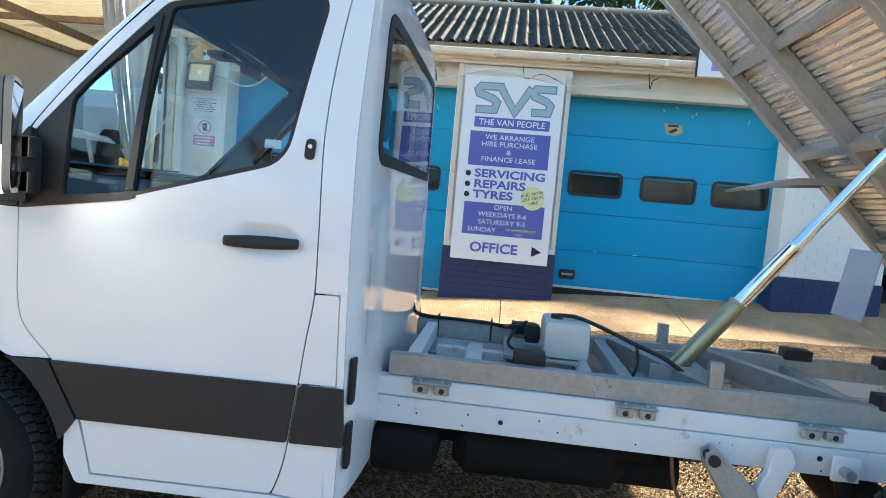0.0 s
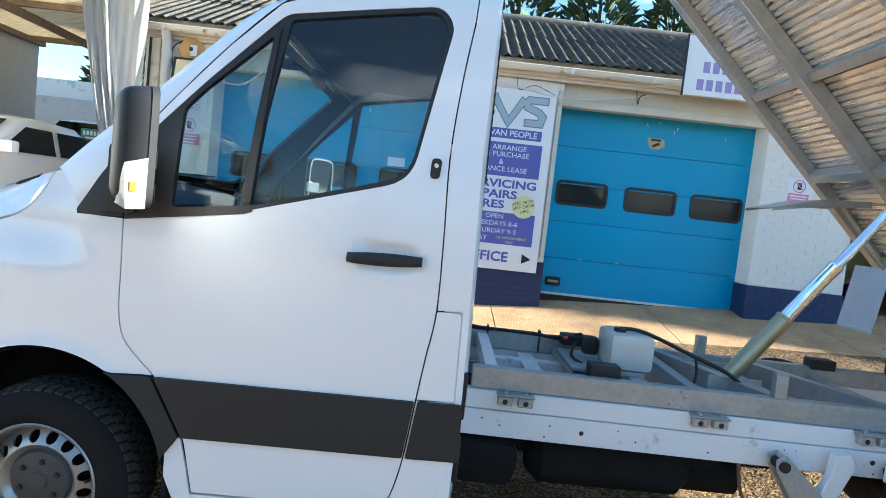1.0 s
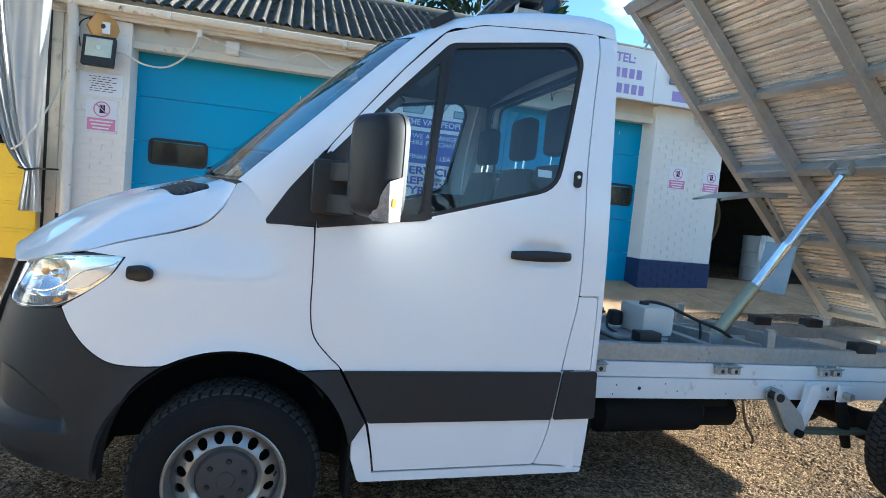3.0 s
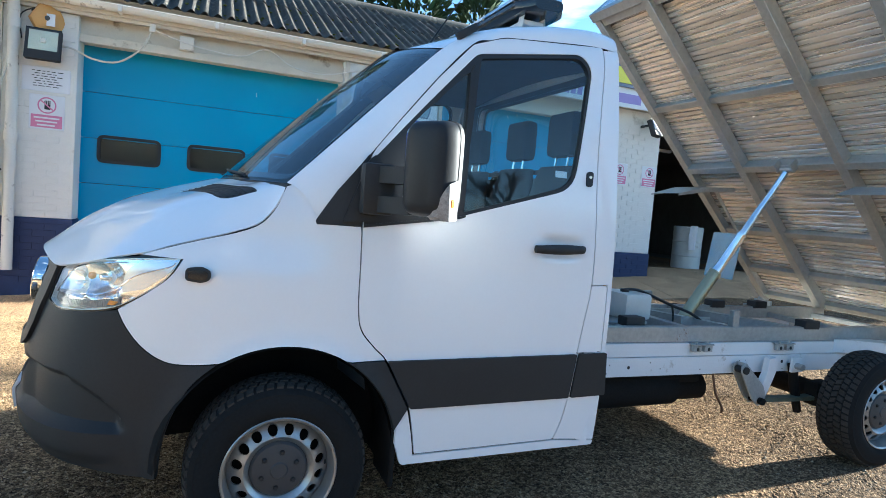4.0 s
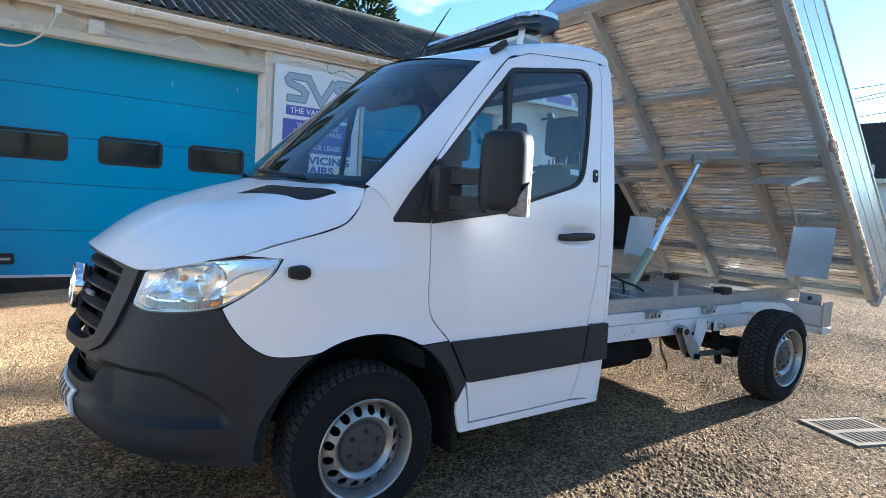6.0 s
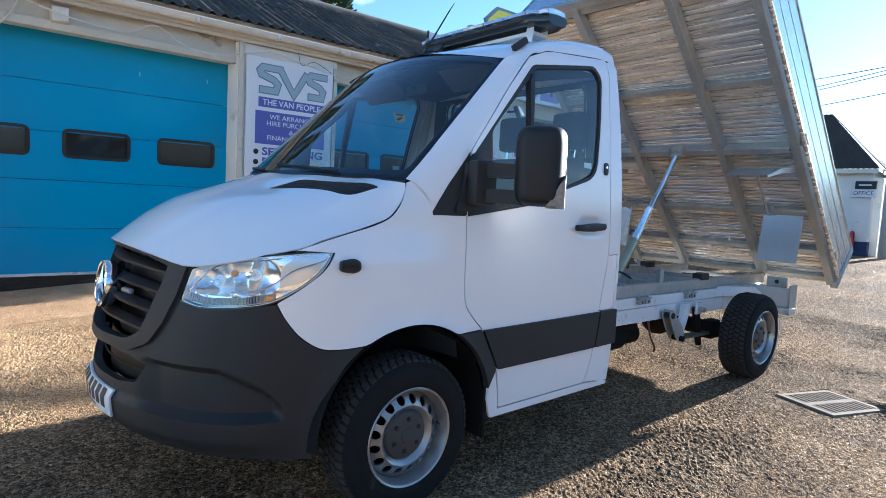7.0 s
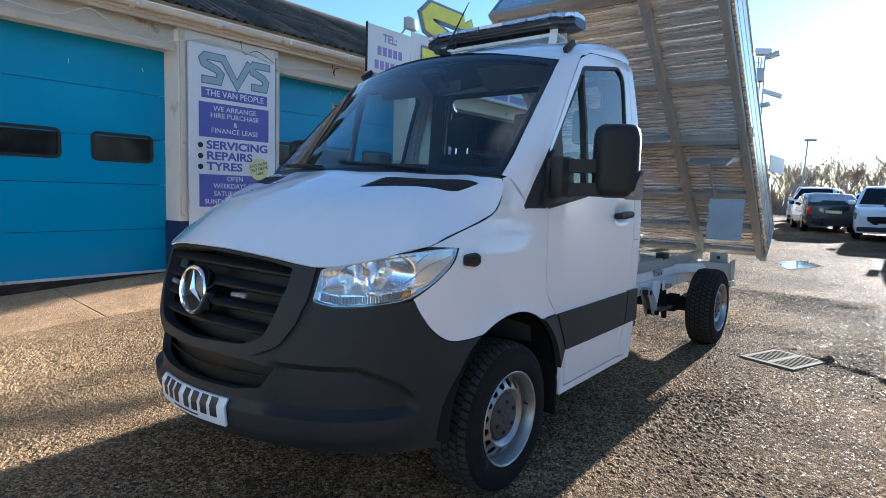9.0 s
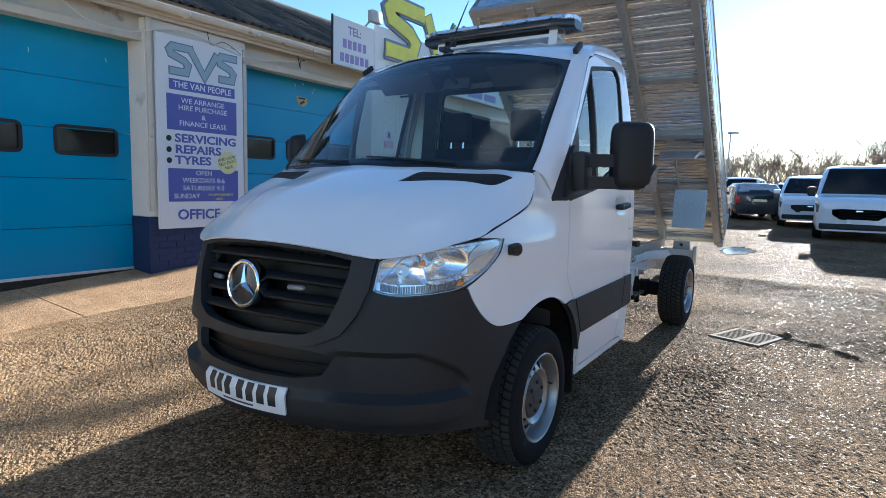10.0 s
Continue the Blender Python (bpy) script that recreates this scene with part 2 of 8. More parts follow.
def put_tube(bm, pts, r, sides=10, cap=True):
    """round bar along a line of points; r a number or one for each point"""
    pts = [Vector(p) for p in pts]
    rs = r if isinstance(r, (list, tuple)) else [r] * len(pts)
    rings = []
    side = None
    for i, p in enumerate(pts):
        d = (pts[min(i + 1, len(pts) - 1)] - pts[max(i - 1, 0)]).normalized()
        if side is None:
            side = d.cross(Vector((0, 0, 1)) if abs(d.z) < 0.9 else Vector((0, 1, 0))).normalized()
        side = (side - d * side.dot(d)).normalized()
        up = d.cross(side)
        rings.append([bm.verts.new(p + rs[i] * (math.cos(a) * side + math.sin(a) * up)) for a in [2 * math.pi * k / sides for k in range(sides)]])
    for a, b in zip(rings, rings[1:]):
        for k in range(sides):
            bm.faces.new((a[k], a[(k + 1) % sides], b[(k + 1) % sides], b[k]))
    if cap:
        bm.faces.new(rings[0][::-1])
        bm.faces.new(rings[-1])


def tube(pts, r, sides=10, cap=True):
    bm = bmesh.new()
    put_tube(bm, pts, r, sides, cap)
    return bm


def smooth_line(pts, n=8):
    """Catmull-Rom through points"""
    P = [Vector(p) for p in pts]
    out = []
    for i in range(len(P) - 1):
        p0, p1, p2, p3 = P[max(i - 1, 0)], P[i], P[i + 1], P[min(i + 2, len(P) - 1)]
        for k in range(n):
            t = k / n
            out.append(0.5 * (2 * p1 + (p2 - p0) * t + (2 * p0 - 5 * p1 + 4 * p2 - p3) * t * t + (3 * p1 - p0 - 3 * p2 + p3) * t ** 3))
    out.append(P[-1])
    return out


def lathe(profile, steps, m):
    """profile of (radius, height) turned about local z, placed by m"""
    bm = bmesh.new()
    rings = [[bm.verts.new(m @ Vector((r * math.cos(a), r * math.sin(a), h))) for a in [2 * math.pi * k / steps for k in range(steps)]] for r, h in profile]
    for a, b in zip(rings, rings[1:]):
        for k in range(steps):
            bm.faces.new((a[k], a[(k + 1) % steps], b[(k + 1) % steps], b[k]))
    return bm


def rounded(pts, default=0.0, n=5):
    """outline with corners rounded: points (u, v) or (u, v, radius)"""
    out = []
    m = len(pts)
    for i in range(m):
        p = Vector(pts[i][:2])
        r = pts[i][2] if len(pts[i]) > 2 else default
        a, b = Vector(pts[i - 1][:2]) - p, Vector(pts[(i + 1) % m][:2]) - p
        r = min(r, a.length * 0.48, b.length * 0.48)
        if r <= 1e-4:
            out.append(p)
            continue
        a, b = p + a.normalized() * r, p + b.normalized() * r
        for k in range(n + 1):
            t = k / n
            out.append(a * (1 - t) ** 2 + p * 2 * t * (1 - t) + b * t * t)
    return [(v.x, v.y) for v in out]


def soft(pts, n=5):
    """open run of outline points drawn as a smooth curve"""
    return [(p.x, p.y) for p in smooth_line([(a[0], a[1], 0) for a in pts], n)]


def resample(pts, step):
    out = []
    m = len(pts)
    for i in range(m):
        a, b = np.array(pts[i]), np.array(pts[(i + 1) % m])
        k = max(1, int(math.ceil(np.linalg.norm(b - a) / step)))
        out += [tuple(a + (b - a) * j / k) for j in range(k)]
    return out


def area2(pts):
    return sum(pts[i - 1][0] * pts[i][1] - pts[i][0] * pts[i - 1][1] for i in range(len(pts)))


def shrink(pts, d):
    """outline moved inwards by d"""
    s = 1 if area2(pts) > 0 else -1
    P = np.array(pts)
    a, b = P - np.roll(P, 1, 0), np.roll(P, -1, 0) - P
    a /= np.maximum(np.linalg.norm(a, axis=1), 1e-9)[:, None]
    b /= np.maximum(np.linalg.norm(b, axis=1), 1e-9)[:, None]
    na, nb = np.stack([-a[:, 1], a[:, 0]], 1) * s, np.stack([-b[:, 1], b[:, 0]], 1) * s
    n = na + nb
    n /= np.maximum((n * n).sum(1) / 2, 0.5)[:, None]
    return [tuple(p) for p in P + n * d]


def inside(P, poly):
    P, poly = np.asarray(P, float), np.asarray(poly, float)
    x, y = P[:, 0], P[:, 1]
    c = np.zeros(len(P), bool)
    j = len(poly) - 1
    for i in range(len(poly)):
        xi, yi, xj, yj = *poly[i], *poly[j]
        if yi != yj:
            c ^= ((yi > y) != (yj > y)) & (x < (xj - xi) * (y - yi) / (yj - yi) + xi)
        j = i
    return c


def panel(outline, surface, holes=(), step=0.03, thick=0.012, gap=0.0, lift=0.0, flip=False):
    """sheet cut to an outline (with holes) on a curved surface, with turned-in edges.
    surface maps arrays (u, v) to points; lift moves it out along its normal."""
    loops = [resample(shrink(outline, gap) if gap else outline, step)] + [resample(h, step) for h in holes]
    pts, edges, bound = [], [], []
    for lp in loops:
        k = len(pts)
        pts += lp
        edges += [(k + i, k + (i + 1) % len(lp)) for i in range(len(lp))]
        bound += lp
    A = np.array(loops[0])
    gu, gv = np.meshgrid(np.arange(A[:, 0].min() + step / 2, A[:, 0].max(), step), np.arange(A[:, 1].min() + step / 2, A[:, 1].max(), step))
    g = np.stack([gu.ravel(), gv.ravel()], 1)
    if len(g):
        ok = inside(g, loops[0])
        for h in loops[1:]:
            ok &= ~inside(g, h)
        g = g[ok]
    if len(g):
        B = np.array(bound)
        d = np.min(((g[:, None, :] - B[None]) ** 2).sum(2), axis=1)
        g = g[d > (0.45 * step) ** 2]
    pts += [tuple(p) for p in g]
    vs, _, fs, *_ = delaunay_2d_cdt([Vector(p) for p in pts], edges, [], 0, 1e-7)
    V = np.array([tuple(v) for v in vs])
    F = np.array([tuple(f) for f in fs])
    cen = V[F].mean(1)
    ok = inside(cen, loops[0])
    for h in loops[1:]:
        ok &= ~inside(cen, h)
    F = F[ok]
    e = 1e-3
    P = surface(V[:, 0], V[:, 1])
    du, dv = surface(V[:, 0] + e, V[:, 1]) - P, surface(V[:, 0], V[:, 1] + e) - P
    Nn = np.cross(du, dv)
    Nn /= np.maximum(np.linalg.norm(Nn, axis=1), 1e-12)[:, None]
    if flip:
        Nn = -Nn
    P = P + Nn * lift
    bm = bmesh.new()
    top = [bm.verts.new(p) for p in P]
    for a, b, c in F:
        try:
            f = bm.faces.new((top[a], top[b], top[c]) if not flip else (top[a], top[c], top[b]))
        except ValueError:
            pass
    if thick:
        bm.edges.ensure_lookup_table()
        rim = [ed for ed in bm.edges if len(ed.link_faces) == 1]
        low = {}
        bm.verts.index_update()
        for ed in rim:
            f = ed.link_faces[0]
            for v in ed.verts:
                if v not in low:
                    low[v] = bm.verts.new(v.co - Vector(Nn[v.index]) * thick)
            lp = [q for q in f.loops if q.edge == ed][0]
            a, b = lp.vert, lp.link_loop_next.vert
            bm.faces.new((b, a, low[a], low[b]))
    for v in [v for v in bm.verts if not v.link_faces]:
        bm.verts.remove(v)
    return bm


def mirrored(surface):
    """the same surface on the other side of the truck"""
    return lambda u, v: surface(u, v) * np.array([1, -1, 1])


def loft(rows, close=False):
    """skin over equal rows of points"""
    bm = bmesh.new()
    R = [[bm.verts.new(Vector(p)) for p in r] for r in rows]
    for a, b in zip(R, R[1:]):
        n = len(a)
        for k in range(n if close else n - 1):
            bm.faces.new((a[k], a[(k + 1) % n], b[(k + 1) % n], b[k]))
    return bm


def text_mesh(txt, size, material, name, m, parent=None, align="CENTER", depth=0.002, squeeze=1.0, bold=0.0):
    cu = bpy.data.curves.new(name, "FONT")
    cu.body, cu.size, cu.align_x, cu.align_y = txt, size, align, "CENTER"
    cu.extrude = depth
    cu.offset = bold
    cu.resolution_u = 3
    ob = bpy.data.objects.new("temp_text", cu)
    scene.collection.objects.link(ob)
    dg = bpy.context.evaluated_depsgraph_get()
    me = bpy.data.meshes.new_from_object(ob.evaluated_get(dg))
    bpy.data.objects.remove(ob)
    bpy.data.curves.remove(cu)
    me.transform(m @ Matrix.Diagonal((squeeze, 1, 1, 1)))
    me.materials.clear()
    me.materials.append(material)
    o = new(name, me)
    if parent is not None:
        o.parent = parent
    return o

# ---------- the truck: outer skin ----------
PLAN = np.array([(1.6, -.962), (1.2, -.962), (.8, -.962), (.3, -.96), (0, -.953), (-.2, -.943), (-.4, -.918), (-.6, -.866),
                 (-.75, -.785), (-.86, -.672), (-.94, -.53), (-1.0, -.36), (-1.04, -.18), (-1.055, 0)])
PLAN = np.vstack([PLAN, PLAN[-2::-1] * [1, -1]])
CURVE = np.array([(p.x, p.y) for p in smooth_line([(x, y, 0) for x, y in PLAN], 24)])
RUN = np.concatenate([[0], np.cumsum(np.hypot(*np.diff(CURVE, axis=0).T))])
QS = 1.6 - RUN
TAN = np.gradient(CURVE, axis=0)
TAN /= np.linalg.norm(TAN, axis=1)[:, None]
OUT = np.stack([TAN[:, 1], -TAN[:, 0]], 1)
OUT *= -1 if OUT[0, 1] > 0 else 1
QC = QS[len(CURVE) // 2]          # the nose's middle
SIDE_Z = [.3, .45, .6, .8, 1.0, 1.25, 1.45, 1.6, 1.8, 2.0, 2.15, 2.25, 2.3]
SIDE_IN = [.03, .018, .012, .008, 0, 0, .01, .022, .045, .078, .107, .15, .2]
NOSE_Z = [.28, .4, .5, .62, .75, .9, 1.06, 1.15, 1.3]
NOSE_IN = [.05, .01, 0, .0, .015, .04, .085, .125, .2]
zz = np.linspace(.2, 2.35, 216)
ker = np.hanning(13) / np.hanning(13).sum()
SIDE_S = np.convolve(np.pad(np.interp(zz, SIDE_Z, SIDE_IN), 6, mode="edge"), ker, "valid")
NOSE_S = np.convolve(np.pad(np.interp(zz, NOSE_Z, NOSE_IN), 6, mode="edge"), ker, "valid")


def fade(x, a, b):
    t = np.clip((np.asarray(x, float) - a) / (b - a), 0, 1)
    return t * t * (3 - 2 * t)


def skin(q, z):
    """the body's side and nose: q runs like x along the side, then round the corner to the nose"""
    q, z = np.asarray(q, float), np.asarray(z, float)
    qq = np.where(q < QC, 2 * QC - q, q)
    w = fade(-qq, .45, 1.05)
    inn = np.interp(z, zz, SIDE_S) * (1 - w) + np.interp(z, zz, NOSE_S) * w
    d = np.hypot(qq, z - .355)
    # shoulder rolling in below the screen and along the bonnet
    inn = inn + (.038 * fade(z, 1.08, 1.26) + .021 * fade(z, 1.30, 1.46)) * (1 - fade(qq, -.04, .24)) * (1 - fade(-qq, .50, .75))
    inn = inn + .024 * np.exp(-(((qq - 1.188) / .100) ** 4 + ((z - 1.266) / .046) ** 4))
    inn = inn - .014 * np.exp(-((d - .45) / .05) ** 2) * (qq > -.5)
    cx, cy = np.interp(-q, -QS, CURVE[:, 0]), np.interp(-q, -QS, CURVE[:, 1])
    nx, ny = np.interp(-q, -QS, OUT[:, 0]), np.interp(-q, -QS, OUT[:, 1])
    return np.stack([cx - nx * inn, cy - ny * inn, z + 0 * q], -1)


def bumper_skin(q, z):
    """the skin with the bumper's ledge and the hollows over it"""
    q, z = np.asarray(q, float), np.asarray(z, float)
    P = skin(q, z)
    qq = np.where(q < QC, 2 * QC - q, q)
    top = .495 + .175 * np.sqrt(np.clip((-qq - .58) / .26, 0, 1))
    hollow = fade(-qq, .57, .62) * (1 - fade(-qq, 1.12, 1.25)) * fade(z, .476, .498) * (1 - fade(z, top - .014, top + .012))
    ledge = (1 - fade(z, .47, .505)) * fade(z, .33, .40) * fade(-qq, .50, .75)
    nx, ny = np.interp(-q, -QS, OUT[:, 0]), np.interp(-q, -QS, OUT[:, 1])
    k = .022 * ledge - .032 * hollow
    P[..., 0] += nx * k
    P[..., 1] += ny * k
    return P


def flipq(pts):
    return [(2 * QC - p[0], *p[1:]) for p in pts]


truck = thing("tipper_truck", "white chassis-cab tipper truck with raised aluminium bed", "truck")
LEFT, RIGHT = skin, mirrored(skin)


def both(name, outline, material, holes=(), label="", surf=None, **kw):
    made = []
    for side in (0, 1):
        s = surf or skin
        bm = panel(outline, mirrored(s) if side else s, holes, flip=bool(side), **kw)
        made.append(part(name, bm, material, truck, label))
    return made


HUB_Z = 0.312
ARCH_Z = 0.352
ARCH_R = 0.462


def arch_pts(a0, a1, n=22, r=ARCH_R):
    return [(r * math.cos(radians(a0 + (a1 - a0) * k / n)) * 1.0, ARCH_Z + .005 + r * math.sin(radians(a0 + (a1 - a0) * k / n))) for k in range(n + 1)]


# wing
wing_front = soft([(-.250, .752), (-.350, .744), (-.440, .754), (-.520, .804), (-.580, .874), (-.616, .938)])
lamp_side = soft([(-.616, .942), (-.520, 1.004), (-.435, 1.074), (-.396, 1.137)])
seam_bonnet = soft([(-.545, 1.147), (-.444, 1.182), (-.346, 1.212), (-.248, 1.239), (-.198, 1.255), (-.148, 1.276), (-.109, 1.306), (-.070, 1.360), (-.044, 1.425), (-.037, 1.440)])
front_seam = soft([(.257, 1.304), (.262, 1.12), (.265, .982), (.285, .885), (.345, .812), (.401, .756), (.470, .645), (.517, .545), (.543, .43), (.560, .338)])
rear_seam = soft([(1.255, .356), (1.285, .440), (1.309, .558), (1.333, .770), (1.352, .93), (1.373, 1.098), (1.370, 1.35), (1.361, 1.634), (1.376, 1.9), (1.400, 2.12)])
wing = (arch_pts(60, 119) + wing_front + lamp_side + seam_bonnet
        + [(.018, 1.460), (.085, 1.446), (.155, 1.428), (.083, 1.322), (.085, 1.304), (.255, 1.304)] + [p for p in front_seam if .758 < p[1] < 1.30] + [(.398, .757), (.255, .752)])
both("wing", rounded(wing, 0.0), M_WHITE, gap=.0025, label="white front wing")
# door
door_seam = front_seam[:-1] + [(.560, .338, .02)] + [(1.250, .355, .02)] + rear_seam[1:] + [(1.405, 2.232, .018), (.87, 2.178, .05), (.713, 2.118), (.553, 1.946), (.389, 1.742), (.272, 1.590, .05)]
win_hole = [(.735, 2.08, .03), (1.275, 2.172, .07), (1.330, 2.105, .06), (1.235, 1.537, .09), (.673, 1.372), (.262, 1.312), (.274, 1.560), (.50, 1.822)]
door_out, hole = rounded(door_seam), rounded(win_hole)
doors = both("door", door_out, M_WHITE, [hole], gap=.0025, step=.0145, label="white cab door")
# rear body side, behind the door
rear_side = [p for p in rear_seam if p[1] < .770] + [(1.333, .772), (1.470, .778), (1.463, 1.102), (1.374, 1.099)] + [p for p in rear_seam if p[1] > 1.10] + [(1.404, 2.218), (1.485, 2.225), (1.484, 2.1), (1.477, 1.65), (1.498, .80), (1.488, .338)]
flap_out = rounded([p for p in rear_seam if .775 < p[1] < 1.09] + [(1.373, 1.098, .008), (1.463, 1.102, .02), (1.470, .779), (1.334, .774)])
both("rear_quarter", rounded(rear_side), M_WHITE, gap=.0025, label="white cab corner panel")
both("fuel_flap", flap_out, M_WHITE, gap=.0025)
# dark flank strips
both("door_strip", rounded([(.403, .757, .01), (1.331, .772, .01), (1.307, .560, .01), (.519, .545, .01)]), M_PLASTIC, lift=.013, thick=.02, gap=.002, label="black plastic door strip")
both("corner_strip", rounded([(1.339, .772, .01), (1.499, .778, .012), (1.512, .566, .012), (1.315, .560, .01)]), M_PLASTIC, lift=.013, thick=.02, gap=.002, label="black plastic corner strip")
both("arch_strip", rounded(arch_pts(13, 60, 12)[:] + [(.255, .752), (.395, .757, .01), (.510, .546, .01)]), M_PLASTIC, lift=.012, thick=.03, gap=.002, label="black plastic arch strip")
# sill behind the wheel
both("sill", rounded([(.462, .543), (.513, .543), (.540, .43), (.557, .334), (1.252, .352), (1.488, .336), (1.484, .312, .02), (.50, .292, .02), (.462, .40)]), M_WHITE, gap=.002, label="white sill")
both("sail_trim", rounded([(.074, 1.316, .006), (.080, 1.298, .004), (.256, 1.304), (.274, 1.600, .01), (.152, 1.440)]), M_PLASTIC, lift=.004, gap=.002, label="black mirror base trim")

# windows: black surround, then glass
surround_hole_a = rounded([(.752, 2.062, .02), (1.266, 2.153, .06), (1.314, 2.092, .05), (1.224, 1.553, .08), (.688, 1.391, .01), (.708, 1.700)])
surround_hole_b = rounded([(.700, 1.998, .02), (.490, 1.786), (.422, 1.706, .02), (.415, 1.358, .02), (.655, 1.388, .01), (.675, 1.700)])
both("window_surround", shrink(hole, -.002), M_RUBBER, [surround_hole_a, surround_hole_b], lift=-.004, thick=.025, label="black window surround")
for w, o in (("door_glass", surround_hole_a), ("quarter_glass", surround_hole_b)):
    for g in both(w, shrink(o, -.006), M_GLASS, lift=-.014, thick=0, label="clear side window glass"):
        g.visible_shadow = False
# bright divider between the panes
both("window_divider", rounded([(.700, 1.985, .005), (.722, 2.03, .005), (.690, 1.402), (.662, 1.393)]), M_PLASTIC, lift=.004, thick=.02)
both("window_seal", rounded([(.262, 1.312), (.673, 1.372), (.70, 1.380), (.70, 1.372), (.673, 1.362), (.262, 1.300)]), M_RUBBER, lift=.006, thick=.012)


# roof rail and windscreen pillar: from the door seam over to the screen and roof edge
def on_skin(pts):
    return [tuple(skin(np.array([q]), np.array([z]))[0]) for q, z in pts]


seam3 = on_skin([(.083, 1.322), (.155, 1.428), (.272, 1.590), (.389, 1.744), (.553, 1.948), (.713, 2.120), (.80, 2.152), (.87, 2.177), (.95, 2.187), (1.12, 2.206), (1.30, 2.224), (1.404, 2.228), (1.488, 2.22)])
edge3 = [(-.034, -.870, 1.452), (.060, -.868, 1.548), (.170, -.852, 1.660), (.290, -.838, 1.784), (.440, -.819, 1.938), (.600, -.797, 2.096), (.740, -.785, 2.186), (.83, -.780, 2.222), (.93, -.775, 2.252), (1.12, -.765, 2.292), (1.30, -.760, 2.313), (1.40, -.76, 2.316), (1.475, -.76, 2.304)]


def rail_rows(side):
    k = 9
    A, B = smooth_line(seam3, 5), smooth_line(edge3, 5)
    rows = []
    for i in range(len(A)):
        a, b = A[i], B[i]
        c = Vector((a.x * .55 + b.x * .45, a.y, b.z)) * .75 + (a + b) * .125
        r = [a * (1 - t) ** 2 + c * 2 * t * (1 - t) + b * t * t for t in [j / k for j in range(k + 1)]]
        rows.append([Vector((p.x, -p.y if side else p.y, p.z)) for p in r])
    return rows if side else [r[::-1] for r in rows]


for side in (0, 1):
    part("roof_rail", loft(rail_rows(side)), M_WHITE, truck, "white windscreen pillar and roof rail")

E_X, E_Y, E_Z = [np.array([p[i] for p in smooth_line(edge3, 5)]) for i in range(3)]


def roof(u, v):
    """u: x, v: -1 to 1 across"""
    u, v = np.asarray(u, float), np.asarray(v, float)
    zb, yb = np.interp(u, E_X, E_Z), np.interp(u, E_X, -E_Y)
    zc = np.interp(u, [.48, .65, .8, 1.0, 1.3, 1.42, 1.50], [2.178, 2.228, 2.275, 2.320, 2.356, 2.358, 2.342])
    rib = .006 * np.sin(np.clip((np.abs(v) - .12) / .6, 0, 1) * math.pi * 6) * fade(u, .75, .9) * (1 - fade(u, 1.35, 1.45))
    return np.stack([u, v * yb, zb + (zc - zb) * (1 - np.abs(v) ** 2.4) + rib * (np.abs(v) < .72)], -1)


rows = []
for i in range(41):
    r = []
    for j in range(61):
        v = -1 + 2 * j / 60
        x0 = .51 + .09 * v * v
        u = x0 + (1.475 - x0) * i / 40
        r.append(roof(np.array(u), np.array(v)))
    rows.append(r)
part("roof", loft(rows), M_WHITE, truck, "white ribbed cab roof")

# windscreen
def screen(u, v):
    """u: -1 to 1 across, v: 0 bottom to 1 top"""
    u, v = np.asarray(u, float), np.asarray(v, float)
    au = np.abs(u)
    xb, zb, yb = -.262 + .234 * au ** 2.0, 1.464 - .012 * au ** 2, .862 * u
    xt, zt, yt = .51 + .09 * au ** 2, 2.182 - .086 * au ** 2.0, .797 * u
    k = .010 * v * (1 - v) * 4 * (1 - au ** 2)
    return np.stack([xb + (xt - xb) * v - k * .75, yb + (yt - yb) * v, zb + (zt - zb) * v + k * .62], -1)


sq = [(-1, 0), (1, 0), (1, 1), (-1, 1)]
ws = part("windscreen", panel(rounded([(-.985, .015, .05), (.985, .015, .05), (.985, .985, .06), (-.985, .985, .06)]), screen, step=.05, thick=0, lift=.002, flip=True), M_GLASS, truck, "raked clear windscreen")
ws.visible_shadow = False
part("windscreen_frit", panel(sq, screen, [rounded([(-.965, .055, .05), (.965, .055, .05), (.965, .955, .06), (-.965, .955, .06)])], step=.04, thick=.02, lift=-.004, flip=True), M_GLOSSBLACK, truck, "black windscreen border")

# bonnet: crown heights by place, smoothed through with a thin plate
CROWN = [(-.975, 0, 1.112), (-.955, .28, 1.102), (-.866, .556, 1.062), (-.70, .76, 1.108), (-.535, .868, 1.149), (-.439, .881, 1.182), (-.344, .894, 1.212), (-.247, .899, 1.239), (-.148, .907, 1.275),
         (-.109, .906, 1.306), (-.070, .902, 1.358), (-.040, .884, 1.431), (-.085, .78, 1.440), (-.132, .65, 1.446), (-.18, .50, 1.451), (-.227, .38, 1.455), (-.252, .215, 1.459), (-.285, 0, 1.462),
         (-.431, .357, 1.380), (-.287, .378, 1.432), (-.143, .816, 1.414), (-.275, .763, 1.366), (-.70, 0, 1.307), (-.68, .42, 1.268), (-.45, .72, 1.300), (-.48, 0, 1.402)]
ctl = np.array([(x, s * y, z) for x, y, z in CROWN for s in ((1,) if y == 0 else (1, -1))])


def plate_basis(r2):
    return np.where(r2 > 1e-12, r2 * np.log(np.maximum(r2, 1e-12)), 0.0)


K = plate_basis(((ctl[:, None, :2] - ctl[None, :, :2]) ** 2).sum(2)) + 2e-3 * np.eye(len(ctl))
Pm = np.hstack([np.ones((len(ctl), 1)), ctl[:, :2]])
SOL = np.linalg.solve(np.block([[K, Pm], [Pm.T, np.zeros((3, 3))]]), np.concatenate([ctl[:, 2], np.zeros(3)]))


